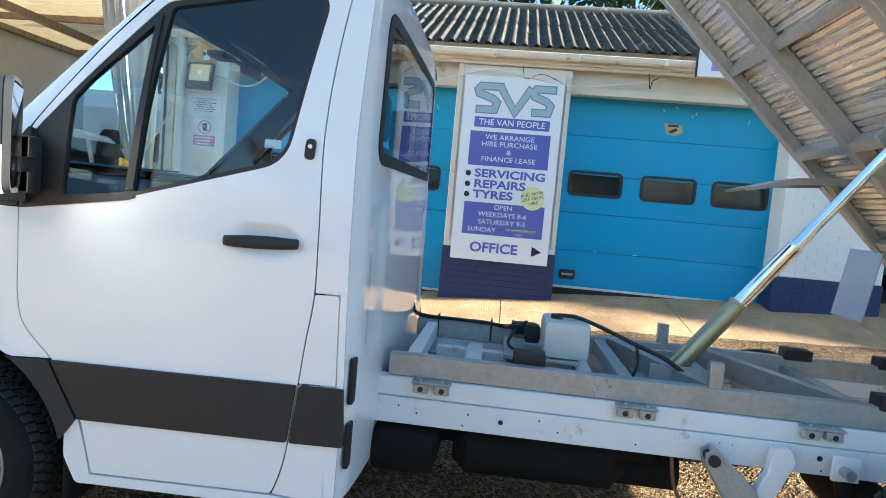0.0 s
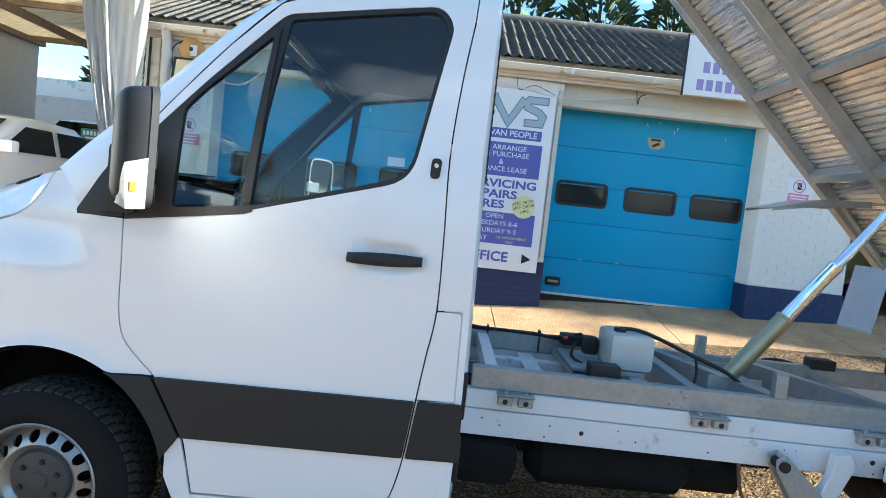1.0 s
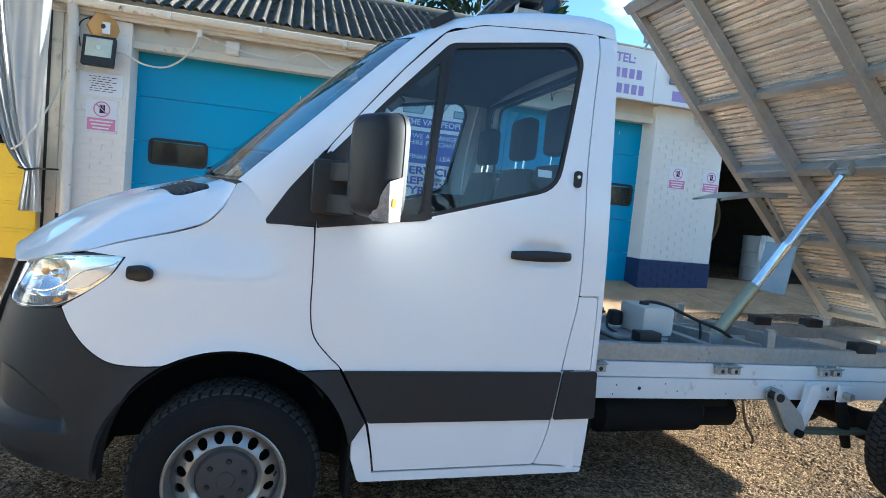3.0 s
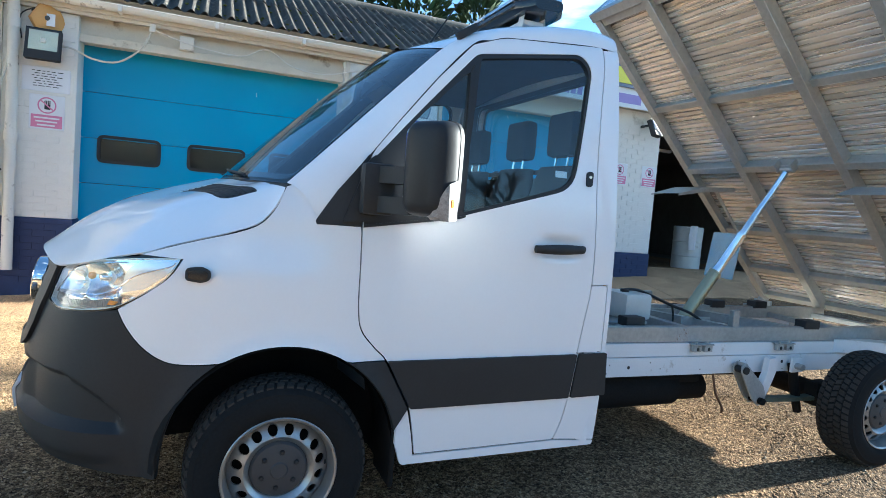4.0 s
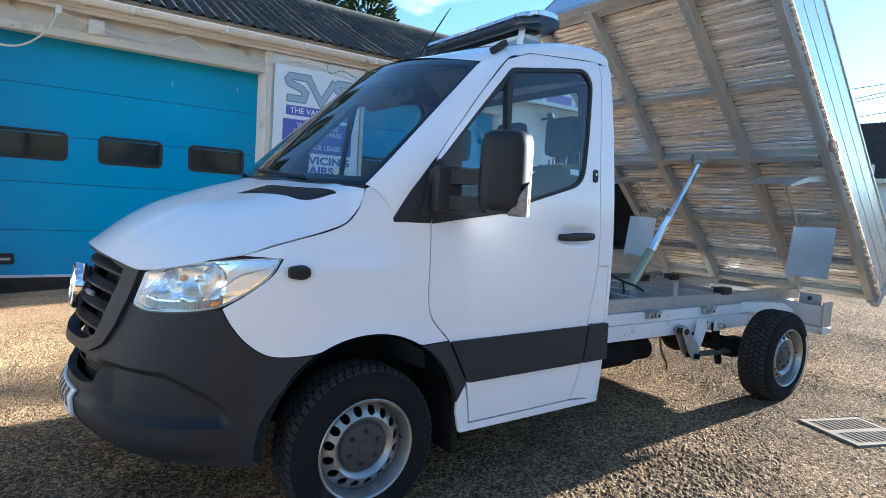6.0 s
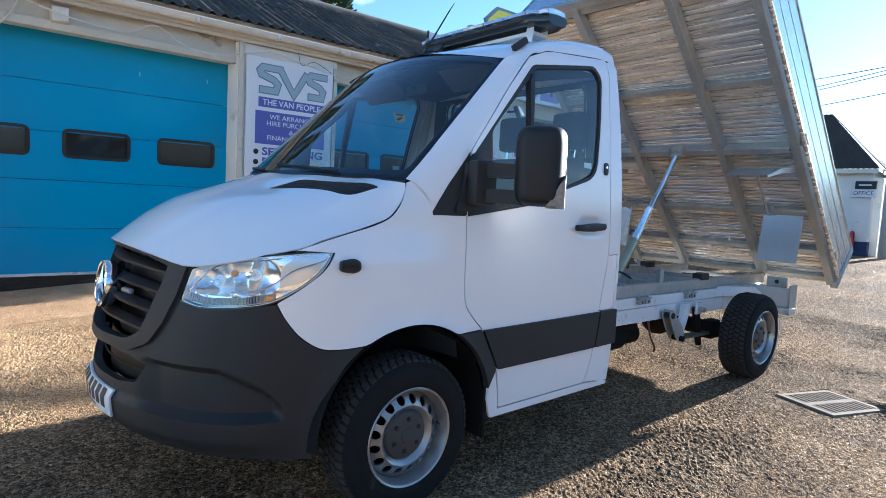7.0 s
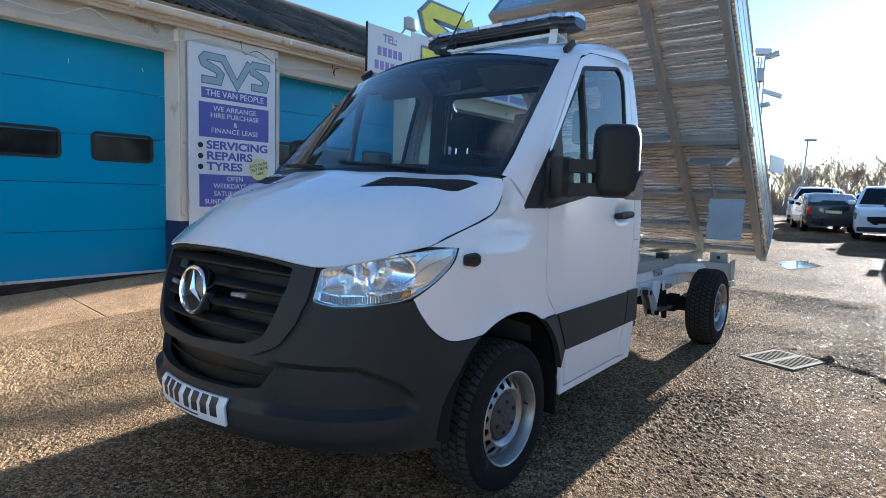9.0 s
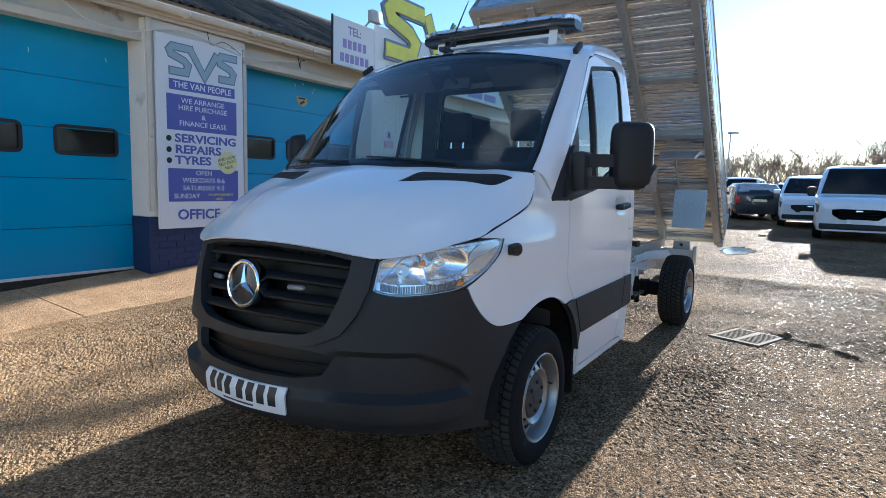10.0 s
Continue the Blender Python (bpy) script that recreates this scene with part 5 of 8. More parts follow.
# front spring hanger with shackle, leaf spring
for sg in (1, -1):
    yy = -sg * .52
    def flat(pts, y0, y1):
        bm = bmesh.new()
        A_, B_ = [[bm.verts.new((x, y, z)) for x, z in pts] for y in (y0, y1)]
        bm.faces.new(A_)
        bm.faces.new(B_)
        for i in range(len(pts)):
            j = (i + 1) % len(pts)
            bm.faces.new((A_[i], A_[j], B_[j], B_[i]))
        bmesh.ops.recalc_face_normals(bm, faces=bm.faces)
        bmesh.ops.bevel(bm, geom=bm.edges[:], offset=.003, segments=1, affect="EDGES")
        return bm
    plate_o = [(2.868, .560), (2.905, .582), (2.935, .555), (3.075, .430), (3.105, .365), (3.085, .305), (3.035, .300), (2.975, .355), (2.872, .515)]
    h = part("spring_hanger", flat(plate_o, yy - sg * .045, yy - sg * .032), M_GALVDIRTY, truck, "dirty cast spring hanger", smooth=False)
    part("hanger_cheek", flat(plate_o, yy + sg * .022, yy + sg * .034), M_GALVDIRTY, h, smooth=False)
    part("hanger_web", flat([(2.90, .582), (2.935, .557), (3.072, .434), (3.060, .418), (2.895, .560)], yy - sg * .032, yy + sg * .022), M_GALVDIRTY, h, smooth=False)
    part("hanger_arm", flat([(3.125, .600), (3.185, .610), (3.215, .560), (3.165, .440), (3.120, .345), (3.070, .330), (3.075, .420), (3.115, .510)], yy - sg * .028, yy + sg * .018), M_CHASSIS, h, "white cast arm", smooth=False)
    part("hanger_pin", tube([(3.05, yy - sg * .075, .335), (3.05, yy + sg * .045, .335)], .022, 10), M_UNDER, h)
    part("hanger_bolt", tube([(2.90, yy - sg * .055, .535), (2.90, yy + sg * .04, .535)], .024, 10), M_RUBBER, h)
    leaf = mat("leaf_spring_paint", (.10, .12, .09), .6, var=.25) if sg > 0 else leaf
    part("leaf_spring", loft([[(x, yy - sg * .035, z + .012), (x, yy + sg * .035, z + .012), (x, yy + sg * .035, z - .012), (x, yy - sg * .035, z - .012)] for x, z in [(3.05 + 1.3 * t, .335 - .035 * math.sin(math.pi * t) + .05 * t) for t in np.linspace(0, 1, 12)]], True), leaf, truck, "grey-green leaf spring")
    part("damper", tube([(3.40, yy + sg * .02, .55), (3.44, yy + sg * .02, .40), (3.50, yy + sg * .02, .22)], [.03, .034, .026], 10), M_UNDER, truck, "black damper")
    part("damper_bolt", tube([(3.40, yy - sg * .06, .545), (3.40, yy, .545)], .022, 8), M_GALV, truck)
    part("anchor_plate", box2((3.36, yy - .01, .50), (3.46, yy + .01, .60), None, .003), M_CHASSIS, truck)
    part("axle_clamp", box2((3.58, yy - .05, .27), (3.74, yy + .05, .43), None, .01), M_UNDER, truck)
    # mudguard arc over the rear wheel: outer white frame end
    part("rear_arm", loft([[(x, -sg * .455, z + .045), (x, -sg * .62 * k - sg * .455 * (1 - k), z + .045), (x, -sg * .62 * k - sg * .455 * (1 - k), z - .045), (x, -sg * .455, z - .045)] for x, z, k in [(3.85, .66, 0), (4.0, .665, .5), (4.25, .66, 1), (4.42, .60, 1), (4.47, .50, 1)]], True), M_CHASSIS, truck, "white rear outrigger")
part("brake_hose", tube(smooth_line([(2.78, -.42, .50), (2.80, -.44, .36), (2.86, -.45, .26), (2.87, -.44, .22)]), .008, 6), M_RUST, truck)
part("rear_beam", box2((4.50, -.84, .52), (4.60, .84, .70), None, .006), M_BEAMWHITE, truck, "rusty white rear cross beam")
part("beam_lip", box2((4.47, -.86, .455), (4.62, .86, .515), None, .005), M_BEAMWHITE, truck, "rusty lower beam")
for sg in (1, -1):
    part("beam_end", box2((4.46, -sg * .86, .52), (4.62, -sg * .845, .74), None, .003), M_GALV, truck, "galvanised end plate")
    hb = part("hinge_bracket", box2((4.52, -sg * .80, .70), (4.545, -sg * .62, .80), None, .008), M_GALV, truck, "galvanised hinge bracket")
    part("bracket_hole", tube([(4.517, -sg * .71, .755), (4.55, -sg * .71, .755)], .02, 12), M_RUBBER, hb)
part("tow_bar", box2((4.62, -.5, .44), (4.70, .5, .52), None, .01), M_UNDER, truck)

# ---------- raised bed ----------
# bed frame: local x forward along the bed from its rear end, z out of the floor
BED = Matrix.Translation((4.955, 0, .745)) @ Matrix(((-.7071, 0, .7071, 0), (0, 1, 0, 0), (.7071, 0, .7071, 0), (0, 0, 0, 1)))
BL, BW, BH = 3.32, 1.03, .40


def bed_part(name, a, b, material, parent, label="", bevel=.003):
    return part(name, box2(a, b, BED, bevel), material, parent, label)


bed = part("tipper_bed", box2((0, -BW, .085), (BL, BW, .092), BED), M_ALU, truck, "raised ribbed aluminium tipper bed")
# ribbed planks seen from below
npl = 26
pw = BL / npl
for k in range(npl):
    x0 = k * pw
    bm = bmesh.new()
    prof = []
    nr = 3
    for r in range(nr):
        xr = x0 + pw * (r + .0) / nr
        w = pw / nr
        prof += [(xr + .003, .076), (xr + w * .10, .066), (xr + w * .14, .062), (xr + w * .74, .062 + .002 * (r % 2)), (xr + w * .80, .066), (xr + w * .84, .078), (xr + w * .94, .078)]
    prof = [(x0 + .002, .084)] + prof + [(x0 + pw - .002, .084)]
    part("plank", loft([[BED @ Vector((x, y, z)) for x, z in prof] for y in (-BW + .02, BW - .02)]), M_ALU, bed, smooth=False)
for s in (-1, 1):
    bed_part("edge_rail", (0, s * BW - .035, -.005), (BL, s * BW + .035, .06), M_GALV, bed, "galvanised edge rail")
    bed_part("edge_filler", (.0, s * BW - .022, .058), (BL, s * BW + .03, .090), M_GALV, bed)
    run = bed_part("runner", (.05, s * .42 - .035, -.03), (BL - .02, s * .42 + .035, .058), M_GALV, bed, "galvanised bed runner")
for i, x in enumerate((.08, .45, .95, 1.70, 2.36, BL - .06)):
    big = i == 3
    d = -.025 if big else .012
    for y0, y1 in ((-BW + .035, -.455), (-.385, .385), (.455, BW - .035)):
        bed_part("cross_member", (x - .012, y0, d), (x + .012, y1, .058), M_GALV, bed, "galvanised cross member")
        bed_part("cross_flange", (x - .045, y0, d - .004), (x + .012, y1, d), M_GALV, bed)
for y in (-.09, .05):
    bed_part("ram_lug", (1.68, y - .008, -.075), (1.755, y + .008, .0), M_GALV, bed, "steel ram lug")
# level splash plates standing out ahead of the edge rails, with folded lips
for s in (-1, 1):
    y0, y1 = s * .62, s * 1.0
    sp = part("splash_plate", loft([[(3.93, y0, 1.785), (3.93, y1, 1.785)], [(3.62, y0, 1.765), (3.62, y1, 1.765)], [(3.36, y0 + s * .05, 1.690), (3.36, y1, 1.690)]]), M_GALV, bed, "level galvanised splash plate")
    for y in (y0, y1):
        part("plate_lip", loft([[(3.93, y, 1.785), (3.93, y, 1.745)], [(3.62, y, 1.765), (3.62, y, 1.725)], [(3.36, y + (s * .05 if y == y0 else 0), 1.690), (3.36, y + (s * .05 if y == y0 else 0), 1.672)]]), M_GALV, sp)
    part("plate_strut", tube([(3.80, s * .72, 1.77), (4.14, s * .72, 1.39)], .014, 6), M_GALV, bed)
# mud plates hang from the edge rail, nearly upright
for s in (-1, 1):
    y0, y1 = sorted((s * .68, s * 1.01))
    part("mud_plate", box((0, 0, 0), (.004, .33, .42), Matrix.Translation((4.122, (y0 + y1) / 2, 1.182)) @ pose(0, 0, 0, 0, 9, 0)), M_ALUPANEL, bed, "flat bright galvanised mud plate")
    part("plate_strut", tube([(4.157, s * .70, 1.36), (4.27, s * .70, 1.47)], .014, 6), M_GALV, bed)
# drop sides, tailboard, headboard
for s in (-1, 1):
    ds = bed_part("drop_side", (.02, s * (BW + .035) - .014, .075), (BL - .02, s * (BW + .035) + .014, .075 + BH), M_ALUPANEL, bed, "smooth aluminium drop side")
    for k in (1, 2):
        z = .075 + BH * k / 3
        bed_part("plank_joint", (.02, s * (BW + .0490) - .001, z - .0015), (BL - .02, s * (BW + .0490) + .0012, z + .0015), M_GALVDIRTY, ds)
    bed_part("top_rail", (.02, s * (BW + .035) - .022, .07 + BH), (BL - .02, s * (BW + .035) + .022, .09 + BH), M_ALUPANEL, ds)
    part("side_tube", tube([BED @ Vector((.06, s * (BW + .06), .045)), BED @ Vector((BL - .06, s * (BW + .06), .045))], .016, 10), M_ALU, bed, "bright locking tube")
    for x in (.35, 1.72, 3.1):
        bed_part("side_hinge", (x - .03, s * (BW + .052) - .012, .02), (x + .03, s * (BW + .052) + .012, .11), M_GALV, bed, "galvanised side hinge")
        part("hinge_pin", tube([BED @ Vector((x - .05, s * (BW + .068), .065)), BED @ Vector((x + .05, s * (BW + .068), .065))], .013, 8), M_GALV, bed)
    bed_part("corner_post", (-.02, s * (BW + .03) - .03, -.02), (.04, s * (BW + .03) + .03, .09 + BH), M_GALV, bed, "galvanised corner post")
    bed_part("corner_post", (BL - .03, s * (BW + .02) - .03, -.01), (BL + .03, s * (BW + .02) + .03, .12 + BH), M_GALV, bed, "galvanised corner post")
bed_part("tailboard", (-.028, -BW, .05), (0, BW, .075 + BH), M_ALUPANEL, bed, "aluminium tailboard")
bed_part("headboard", (BL, -BW - .04, .0), (BL + .03, BW + .04, .10 + BH), M_ALUPANEL, bed, "aluminium headboard")
bed_part("head_rail", (BL - .04, -BW - .04, -.02), (BL + .035, BW + .04, .06), M_GALV, bed, "galvanised front rail")

# ---------- ground ----------
def ground_z(x, y):
    x, y = np.asarray(x, float), np.asarray(y, float)
    low = .015 * (np.clip(x, -9, 30) - 3.3)
    top = np.interp(x, [-4, -1.2, 1.3, 3, 7], [-.05, .115, .265, .40, .604])
    top = low + (top - low) * (1 - fade(x, 9, 22))
    return low + (top - low) * np.clip((y - .6) / 4.1, 0, 1.05) ** 1.4


def gravel_mat(name, s1, s2, depth, even=None):
    """speckled small stones, with sandy dust either by place or evenly"""
    m = bpy.data.materials.new(name)
    m.use_nodes = True
    n, l = m.node_tree.nodes, m.node_tree.links
    b = n["Principled BSDF"]
    b.inputs["Roughness"].default_value = 0.9
    b.inputs["Specular IOR Level"].default_value = 0.03
    tc = n.new("ShaderNodeTexCoord")
    vo = n.new("ShaderNodeTexVoronoi")
    vo.inputs["Scale"].default_value = s1
    v2 = n.new("ShaderNodeTexVoronoi")
    v2.inputs["Scale"].default_value = s2
    big = n.new("ShaderNodeTexNoise")
    big.inputs["Scale"].default_value, big.inputs["Detail"].default_value = 0.55, 8
    big.inputs["Roughness"].default_value = 0.6
    for x in (vo, v2, big):
        l.new(tc.outputs["Object"], x.inputs["Vector"])
    r1 = n.new("ShaderNodeValToRGB")
    e = r1.color_ramp.elements
    e[0].position, e[0].color = 0.0, (.078, .056, .038, 1)
    e[1].position, e[1].color = 1.0, (.365, .262, .160, 1)
    k = e.new(.5)
    k.color = (.185, .127, .078, 1)
    sep = n.new("ShaderNodeSeparateColor")
    l.new(vo.outputs["Color"], sep.inputs["Color"])
    l.new(sep.outputs["Red"], r1.inputs["Fac"])
    r2 = n.new("ShaderNodeValToRGB")
    r2.color_ramp.elements[0].position, r2.color_ramp.elements[0].color = .34, (.70, .71, .73, 1)
    r2.color_ramp.elements[1].position, r2.color_ramp.elements[1].color = .64, (1.32, 1.25, 1.14, 1)
    l.new(big.outputs["Fac"], r2.inputs["Fac"])
    mx = n.new("ShaderNodeMix")
    mx.data_type, mx.blend_type = "RGBA", "MULTIPLY"
    mx.inputs["Factor"].default_value = 1
    l.new(r1.outputs["Color"], mx.inputs["A"])
    l.new(r2.outputs["Color"], mx.inputs["B"])
    sp = n.new("ShaderNodeSeparateColor")
    l.new(v2.outputs["Color"], sp.inputs["Color"])
    r4 = n.new("ShaderNodeMapRange")
    r4.inputs["To Min"].default_value, r4.inputs["To Max"].default_value = 0.35, 1.55
    l.new(sp.outputs["Green"], r4.inputs["Value"])
    hv = n.new("ShaderNodeHueSaturation")
    l.new(r4.outputs["Result"], hv.inputs["Value"])
    # sandy dust before the first door, its paleness also painting in sunlit ground
    pos = n.new("ShaderNodeSeparateXYZ")
    l.new(tc.outputs["Object"], pos.inputs["Vector"])
    dust = n.new("ShaderNodeMapRange")
    dust.inputs["From Min"].default_value, dust.inputs["From Max"].default_value = 1.6, -2.6
    wob = n.new("ShaderNodeMath")
    wob.operation = "MULTIPLY_ADD"
    wob.inputs[1].default_value = 3.0
    l.new(big.outputs["Fac"], wob.inputs[0])
    off = n.new("ShaderNodeMath")
    off.operation = "SUBTRACT"
    off.inputs[1].default_value = 1.5
    l.new(pos.outputs["X"], off.inputs[0])
    l.new(off.outputs[0], wob.inputs[2])
    l.new(wob.outputs[0], dust.inputs["Value"])
    dmx = n.new("ShaderNodeMix")
    dmx.data_type = "RGBA"
    scl = n.new("ShaderNodeMath")
    scl.operation = "MULTIPLY"
    scl.inputs[1].default_value = 0.85
    if even is None:
        # left out of the lane in the truck's shadow, which this darkens further
        band = n.new("ShaderNodeMapRange")
        band.inputs["From Min"].default_value, band.inputs["From Max"].default_value = 1.50, 2.1
        woy = n.new("ShaderNodeMath")
        woy.operation = "MULTIPLY_ADD"
        woy.inputs[1].default_value = 1.6
        l.new(big.outputs["Fac"], woy.inputs[0])
        ofy = n.new("ShaderNodeMath")
        ofy.operation = "SUBTRACT"
        ofy.inputs[1].default_value = 0.7
        mid = n.new("ShaderNodeMath")
        mid.operation = "ADD"
        mid.inputs[1].default_value = 0.5
        l.new(pos.outputs["Y"], mid.inputs[0])
        far = n.new("ShaderNodeMath")
        far.operation = "ABSOLUTE"
        l.new(mid.outputs[0], far.inputs[0])
        l.new(far.outputs[0], ofy.inputs[0])
        l.new(ofy.outputs[0], woy.inputs[2])
        l.new(woy.outputs[0], band.inputs["Value"])
        sunlit_dust = n.new("ShaderNodeMath")
        sunlit_dust.operation = "MULTIPLY"
        l.new(dust.outputs["Result"], sunlit_dust.inputs[0])
        l.new(band.outputs["Result"], sunlit_dust.inputs[1])
        l.new(sunlit_dust.outputs[0], scl.inputs[0])
        # a few smooth chips among the stones catch the light
        gl = n.new("ShaderNodeMapRange")
        gl.inputs["From Min"].default_value, gl.inputs["From Max"].default_value = 0.88, 0.98
        gl.inputs["To Min"].default_value, gl.inputs["To Max"].default_value = 0.95, 0.45
        l.new(sep.outputs["Blue"], gl.inputs["Value"])
        l.new(gl.outputs["Result"], b.inputs["Roughness"])
        b.inputs["Specular IOR Level"].default_value = 0.02
    else:
        scl.inputs[0].default_value = even
    l.new(scl.outputs[0], dmx.inputs["Factor"])
    l.new(mx.outputs["Result"], dmx.inputs["A"])
    dmx.inputs["B"].default_value = (.76, .50, .265, 1) if even is None else (.60, .385, .215, 1)
    mot = n.new("ShaderNodeTexNoise")
    mot.inputs["Scale"].default_value, mot.inputs["Detail"].default_value = 2.3, 9
    mot.inputs["Roughness"].default_value = 0.7
    l.new(tc.outputs["Object"], mot.inputs["Vector"])
    mr2 = n.new("ShaderNodeValToRGB")
    mr2.color_ramp.elements[0].position, mr2.color_ramp.elements[0].color = .36, (.80, .78, .76, 1)
    mr2.color_ramp.elements[1].position, mr2.color_ramp.elements[1].color = .60, (1.08, 1.08, 1.08, 1)
    l.new(mot.outputs["Fac"], mr2.inputs["Fac"])
    mm = n.new("ShaderNodeMix")
    mm.data_type, mm.blend_type = "RGBA", "MULTIPLY"
    mm.inputs["Factor"].default_value = 1
    l.new(dmx.outputs["Result"], mm.inputs["A"])
    l.new(mr2.outputs["Color"], mm.inputs["B"])
    l.new(mm.outputs["Result"], hv.inputs["Color"])
    l.new(hv.outputs["Color"], b.inputs["Base Color"])
    h = n.new("ShaderNodeMath")
    h.operation = "ADD"
    l.new(vo.outputs["Distance"], h.inputs[0])
    l.new(v2.outputs["Distance"], h.inputs[1])
    bp = n.new("ShaderNodeBump")
    bp.invert = True
    bp.inputs["Strength"].default_value, bp.inputs["Distance"].default_value = 1.0, depth
    l.new(h.outputs[0], bp.inputs["Height"])
    l.new(bp.outputs["Normal"], b.inputs["Normal"])
    return m


M_GRAVEL = gravel_mat("compacted_gravel", 66, 150, .008)
M_APRON = gravel_mat("sandy_worn_concrete", 90, 210, .004, 1.1)
xs = np.unique(np.concatenate([np.linspace(-7, 12, 153), np.linspace(12, 60, 60), np.linspace(-60, -7, 30), [-400, -150, 150, 400, 900]]))
ys = np.unique(np.concatenate([np.linspace(-7, 5.4, 100), np.linspace(-60, -7, 30), [-400, -150, 8, 20, 150, 400]]))
gv, gf = [], []
for i, x in enumerate(xs):
    for j, y in enumerate(ys):
        z = float(ground_z(x, y))
        if -4.0 < x < 7.2 and -2.75 < y < 3.1:
            z -= .09
        elif y < 3.75:
            z += .006 * noise.noise(Vector((x * .7, y * .7, 1))) + .004 * noise.noise(Vector((x * 3, y * 3, 4)))
        else:
            z -= .05
        gv.append((x, y, z))
for i in range(len(xs) - 1):
    for j in range(len(ys) - 1):
        k = i * len(ys) + j
        gf.append((k, k + len(ys), k + len(ys) + 1, k + 1))
gm = bpy.data.meshes.new("ground")
gm.from_pydata(gv, [], gf)
gm.materials.append(M_GRAVEL)
gm.shade_smooth()
ground = tagged(new("ground", gm), "brown compacted gravel yard with loose stones", "ground", kind="structure")
# the stretch round the truck in fine relief: stones trodden into the dirt, patch by patch
GX, GY = np.arange(-4.4, 7.6, .0145), np.arange(-3.1, 3.45, .0145)
rg0 = np.random.RandomState(12)


def blur(a, k=1):
    for _ in range(k):
        a = (np.roll(a, 1, 0) + np.roll(a, -1, 0) + 2 * a) / 4
        a = (np.roll(a, 1, 1) + np.roll(a, -1, 1) + 2 * a) / 4
    return a


def patches(cell, seed):
    """smooth random field over the stretch, from a coarse lattice"""
    r = np.random.RandomState(seed)
    nx, ny = int(12.2 / cell) + 4, int(6.8 / cell) + 4
    L = r.normal(size=(nx, ny))
    fx, fy = (GX + 4.4) / cell, (GY + 3.1) / cell
    ix, iy = fx.astype(int), fy.astype(int)
    tx, ty = fade(fx - ix, 0, 1)[:, None], fade(fy - iy, 0, 1)[None, :]
    A, B, C, D = [L[np.ix_(ix + a, iy + b)] for a, b in ((0, 0), (1, 0), (0, 1), (1, 1))]
    return (A * (1 - tx) + B * tx) * (1 - ty) + (C * (1 - tx) + D * tx) * ty


shape = (len(GX), len(GY))
stones = rg0.normal(size=shape) + .5 * blur(rg0.normal(size=shape), 1)
stones = np.clip(stones / stones.std(), -1.2, 2.6)
lumps = blur(rg0.normal(size=shape), 3)
lumps /= lumps.std()
rough = np.clip(.85 + .30 * patches(.9, 3) + .15 * patches(.28, 4), .35, 1.4)
MX, MY = np.meshgrid(GX, GY, indexing="ij")
H = ground_z(MX, MY) + .007 + .0021 * stones * rough + .0007 * lumps * rough + .004 * patches(1.3, 5) + .0008 * patches(.16, 6)
# a low ragged ridge running away from the drain
for (xa, ya), (xb, yb_) in (((3.98, -1.52), (3.70, -1.86)), ((3.70, -1.86), (3.07, -2.60))):
    ln = math.hypot(xb - xa, yb_ - ya)
    t = np.clip(((MX - xa) * (xb - xa) + (MY - ya) * (yb_ - ya)) / ln ** 2, 0, 1)
    d = np.hypot(MX - xa - t * (xb - xa), MY - ya - t * (yb_ - ya))
    H = H + .020 * np.exp(-(d / .055) ** 2) * np.clip(.7 + .6 * patches(.12, 8), 0, 1.6)
# keep clear of the drain, and sink the border
DRX, DRY = (MX - 3.47) * .94 - (MY + 1.55) * .342, (MX - 3.47) * .342 + (MY + 1.55) * .94
H = np.where((np.abs(DRX) < .275) & (np.abs(DRY) < .24), ground_z(MX, MY) - .085, H)
rim_d = np.minimum(np.minimum(MX - GX[0], GX[-1] - MX), np.minimum(MY - GY[0], GY[-1] - MY))
H = H - .022 * (1 - fade(rim_d, 0, .35))
I = np.arange(shape[0] * shape[1]).reshape(shape)
quads = np.stack([I[:-1, :-1], I[1:, :-1], I[1:, 1:], I[:-1, 1:]], -1).reshape(-1, 4)
fm = bpy.data.meshes.new("trodden_gravel")
fm.from_pydata(np.stack([MX, MY, H], -1).reshape(-1, 3).tolist(), [], quads.tolist())
fm.materials.append(M_GRAVEL)
tg = new("trodden_gravel", fm)
tg.parent = ground
tg["kind"] = "stuff"

# concrete apron in bays
apron = thing("pavement", "worn sandy concrete apron before the garage", "pavement", kind="structure")
for i in range(-3, 9):
    x0, x1 = i * 2.05 + .006, (i + 1) * 2.05 - .004
    bm = bmesh.new()
    nx, ny = 30, 12
    grid = []
    for a in range(nx + 1):
        col = []
        for c in range(ny + 1):
            x = x0 + (x1 - x0) * a / nx
            y = 3.42 + (5.3 - 3.42) * c / ny
            if c == 0:
                y += .10 * noise.noise(Vector((x * 1.1, 0, 7))) + .06 * noise.noise(Vector((x * 6, 0, 3)))
            z = float(ground_z(x, y)) + (.010 if c > 1 else (.006 if c else -.012)) + .003 * noise.noise(Vector((x * 1.5, y * 1.5, 2)))
            col.append(bm.verts.new((x, y, z)))
        grid.append(col)
    for a in range(nx):
        for c in range(ny):
            bm.faces.new((grid[a][c], grid[a + 1][c], grid[a + 1][c + 1], grid[a][c + 1]))
    es = [e for e in bm.edges if len(e.link_faces) == 1]
    r = bmesh.ops.extrude_edge_only(bm, edges=es)
    for v in [g for g in r["geom"] if isinstance(g, bmesh.types.BMVert)]:
        v.co.z -= .12
    bmesh.ops.recalc_face_normals(bm, faces=bm.faces)
    part("slab", bm, M_APRON, apron)

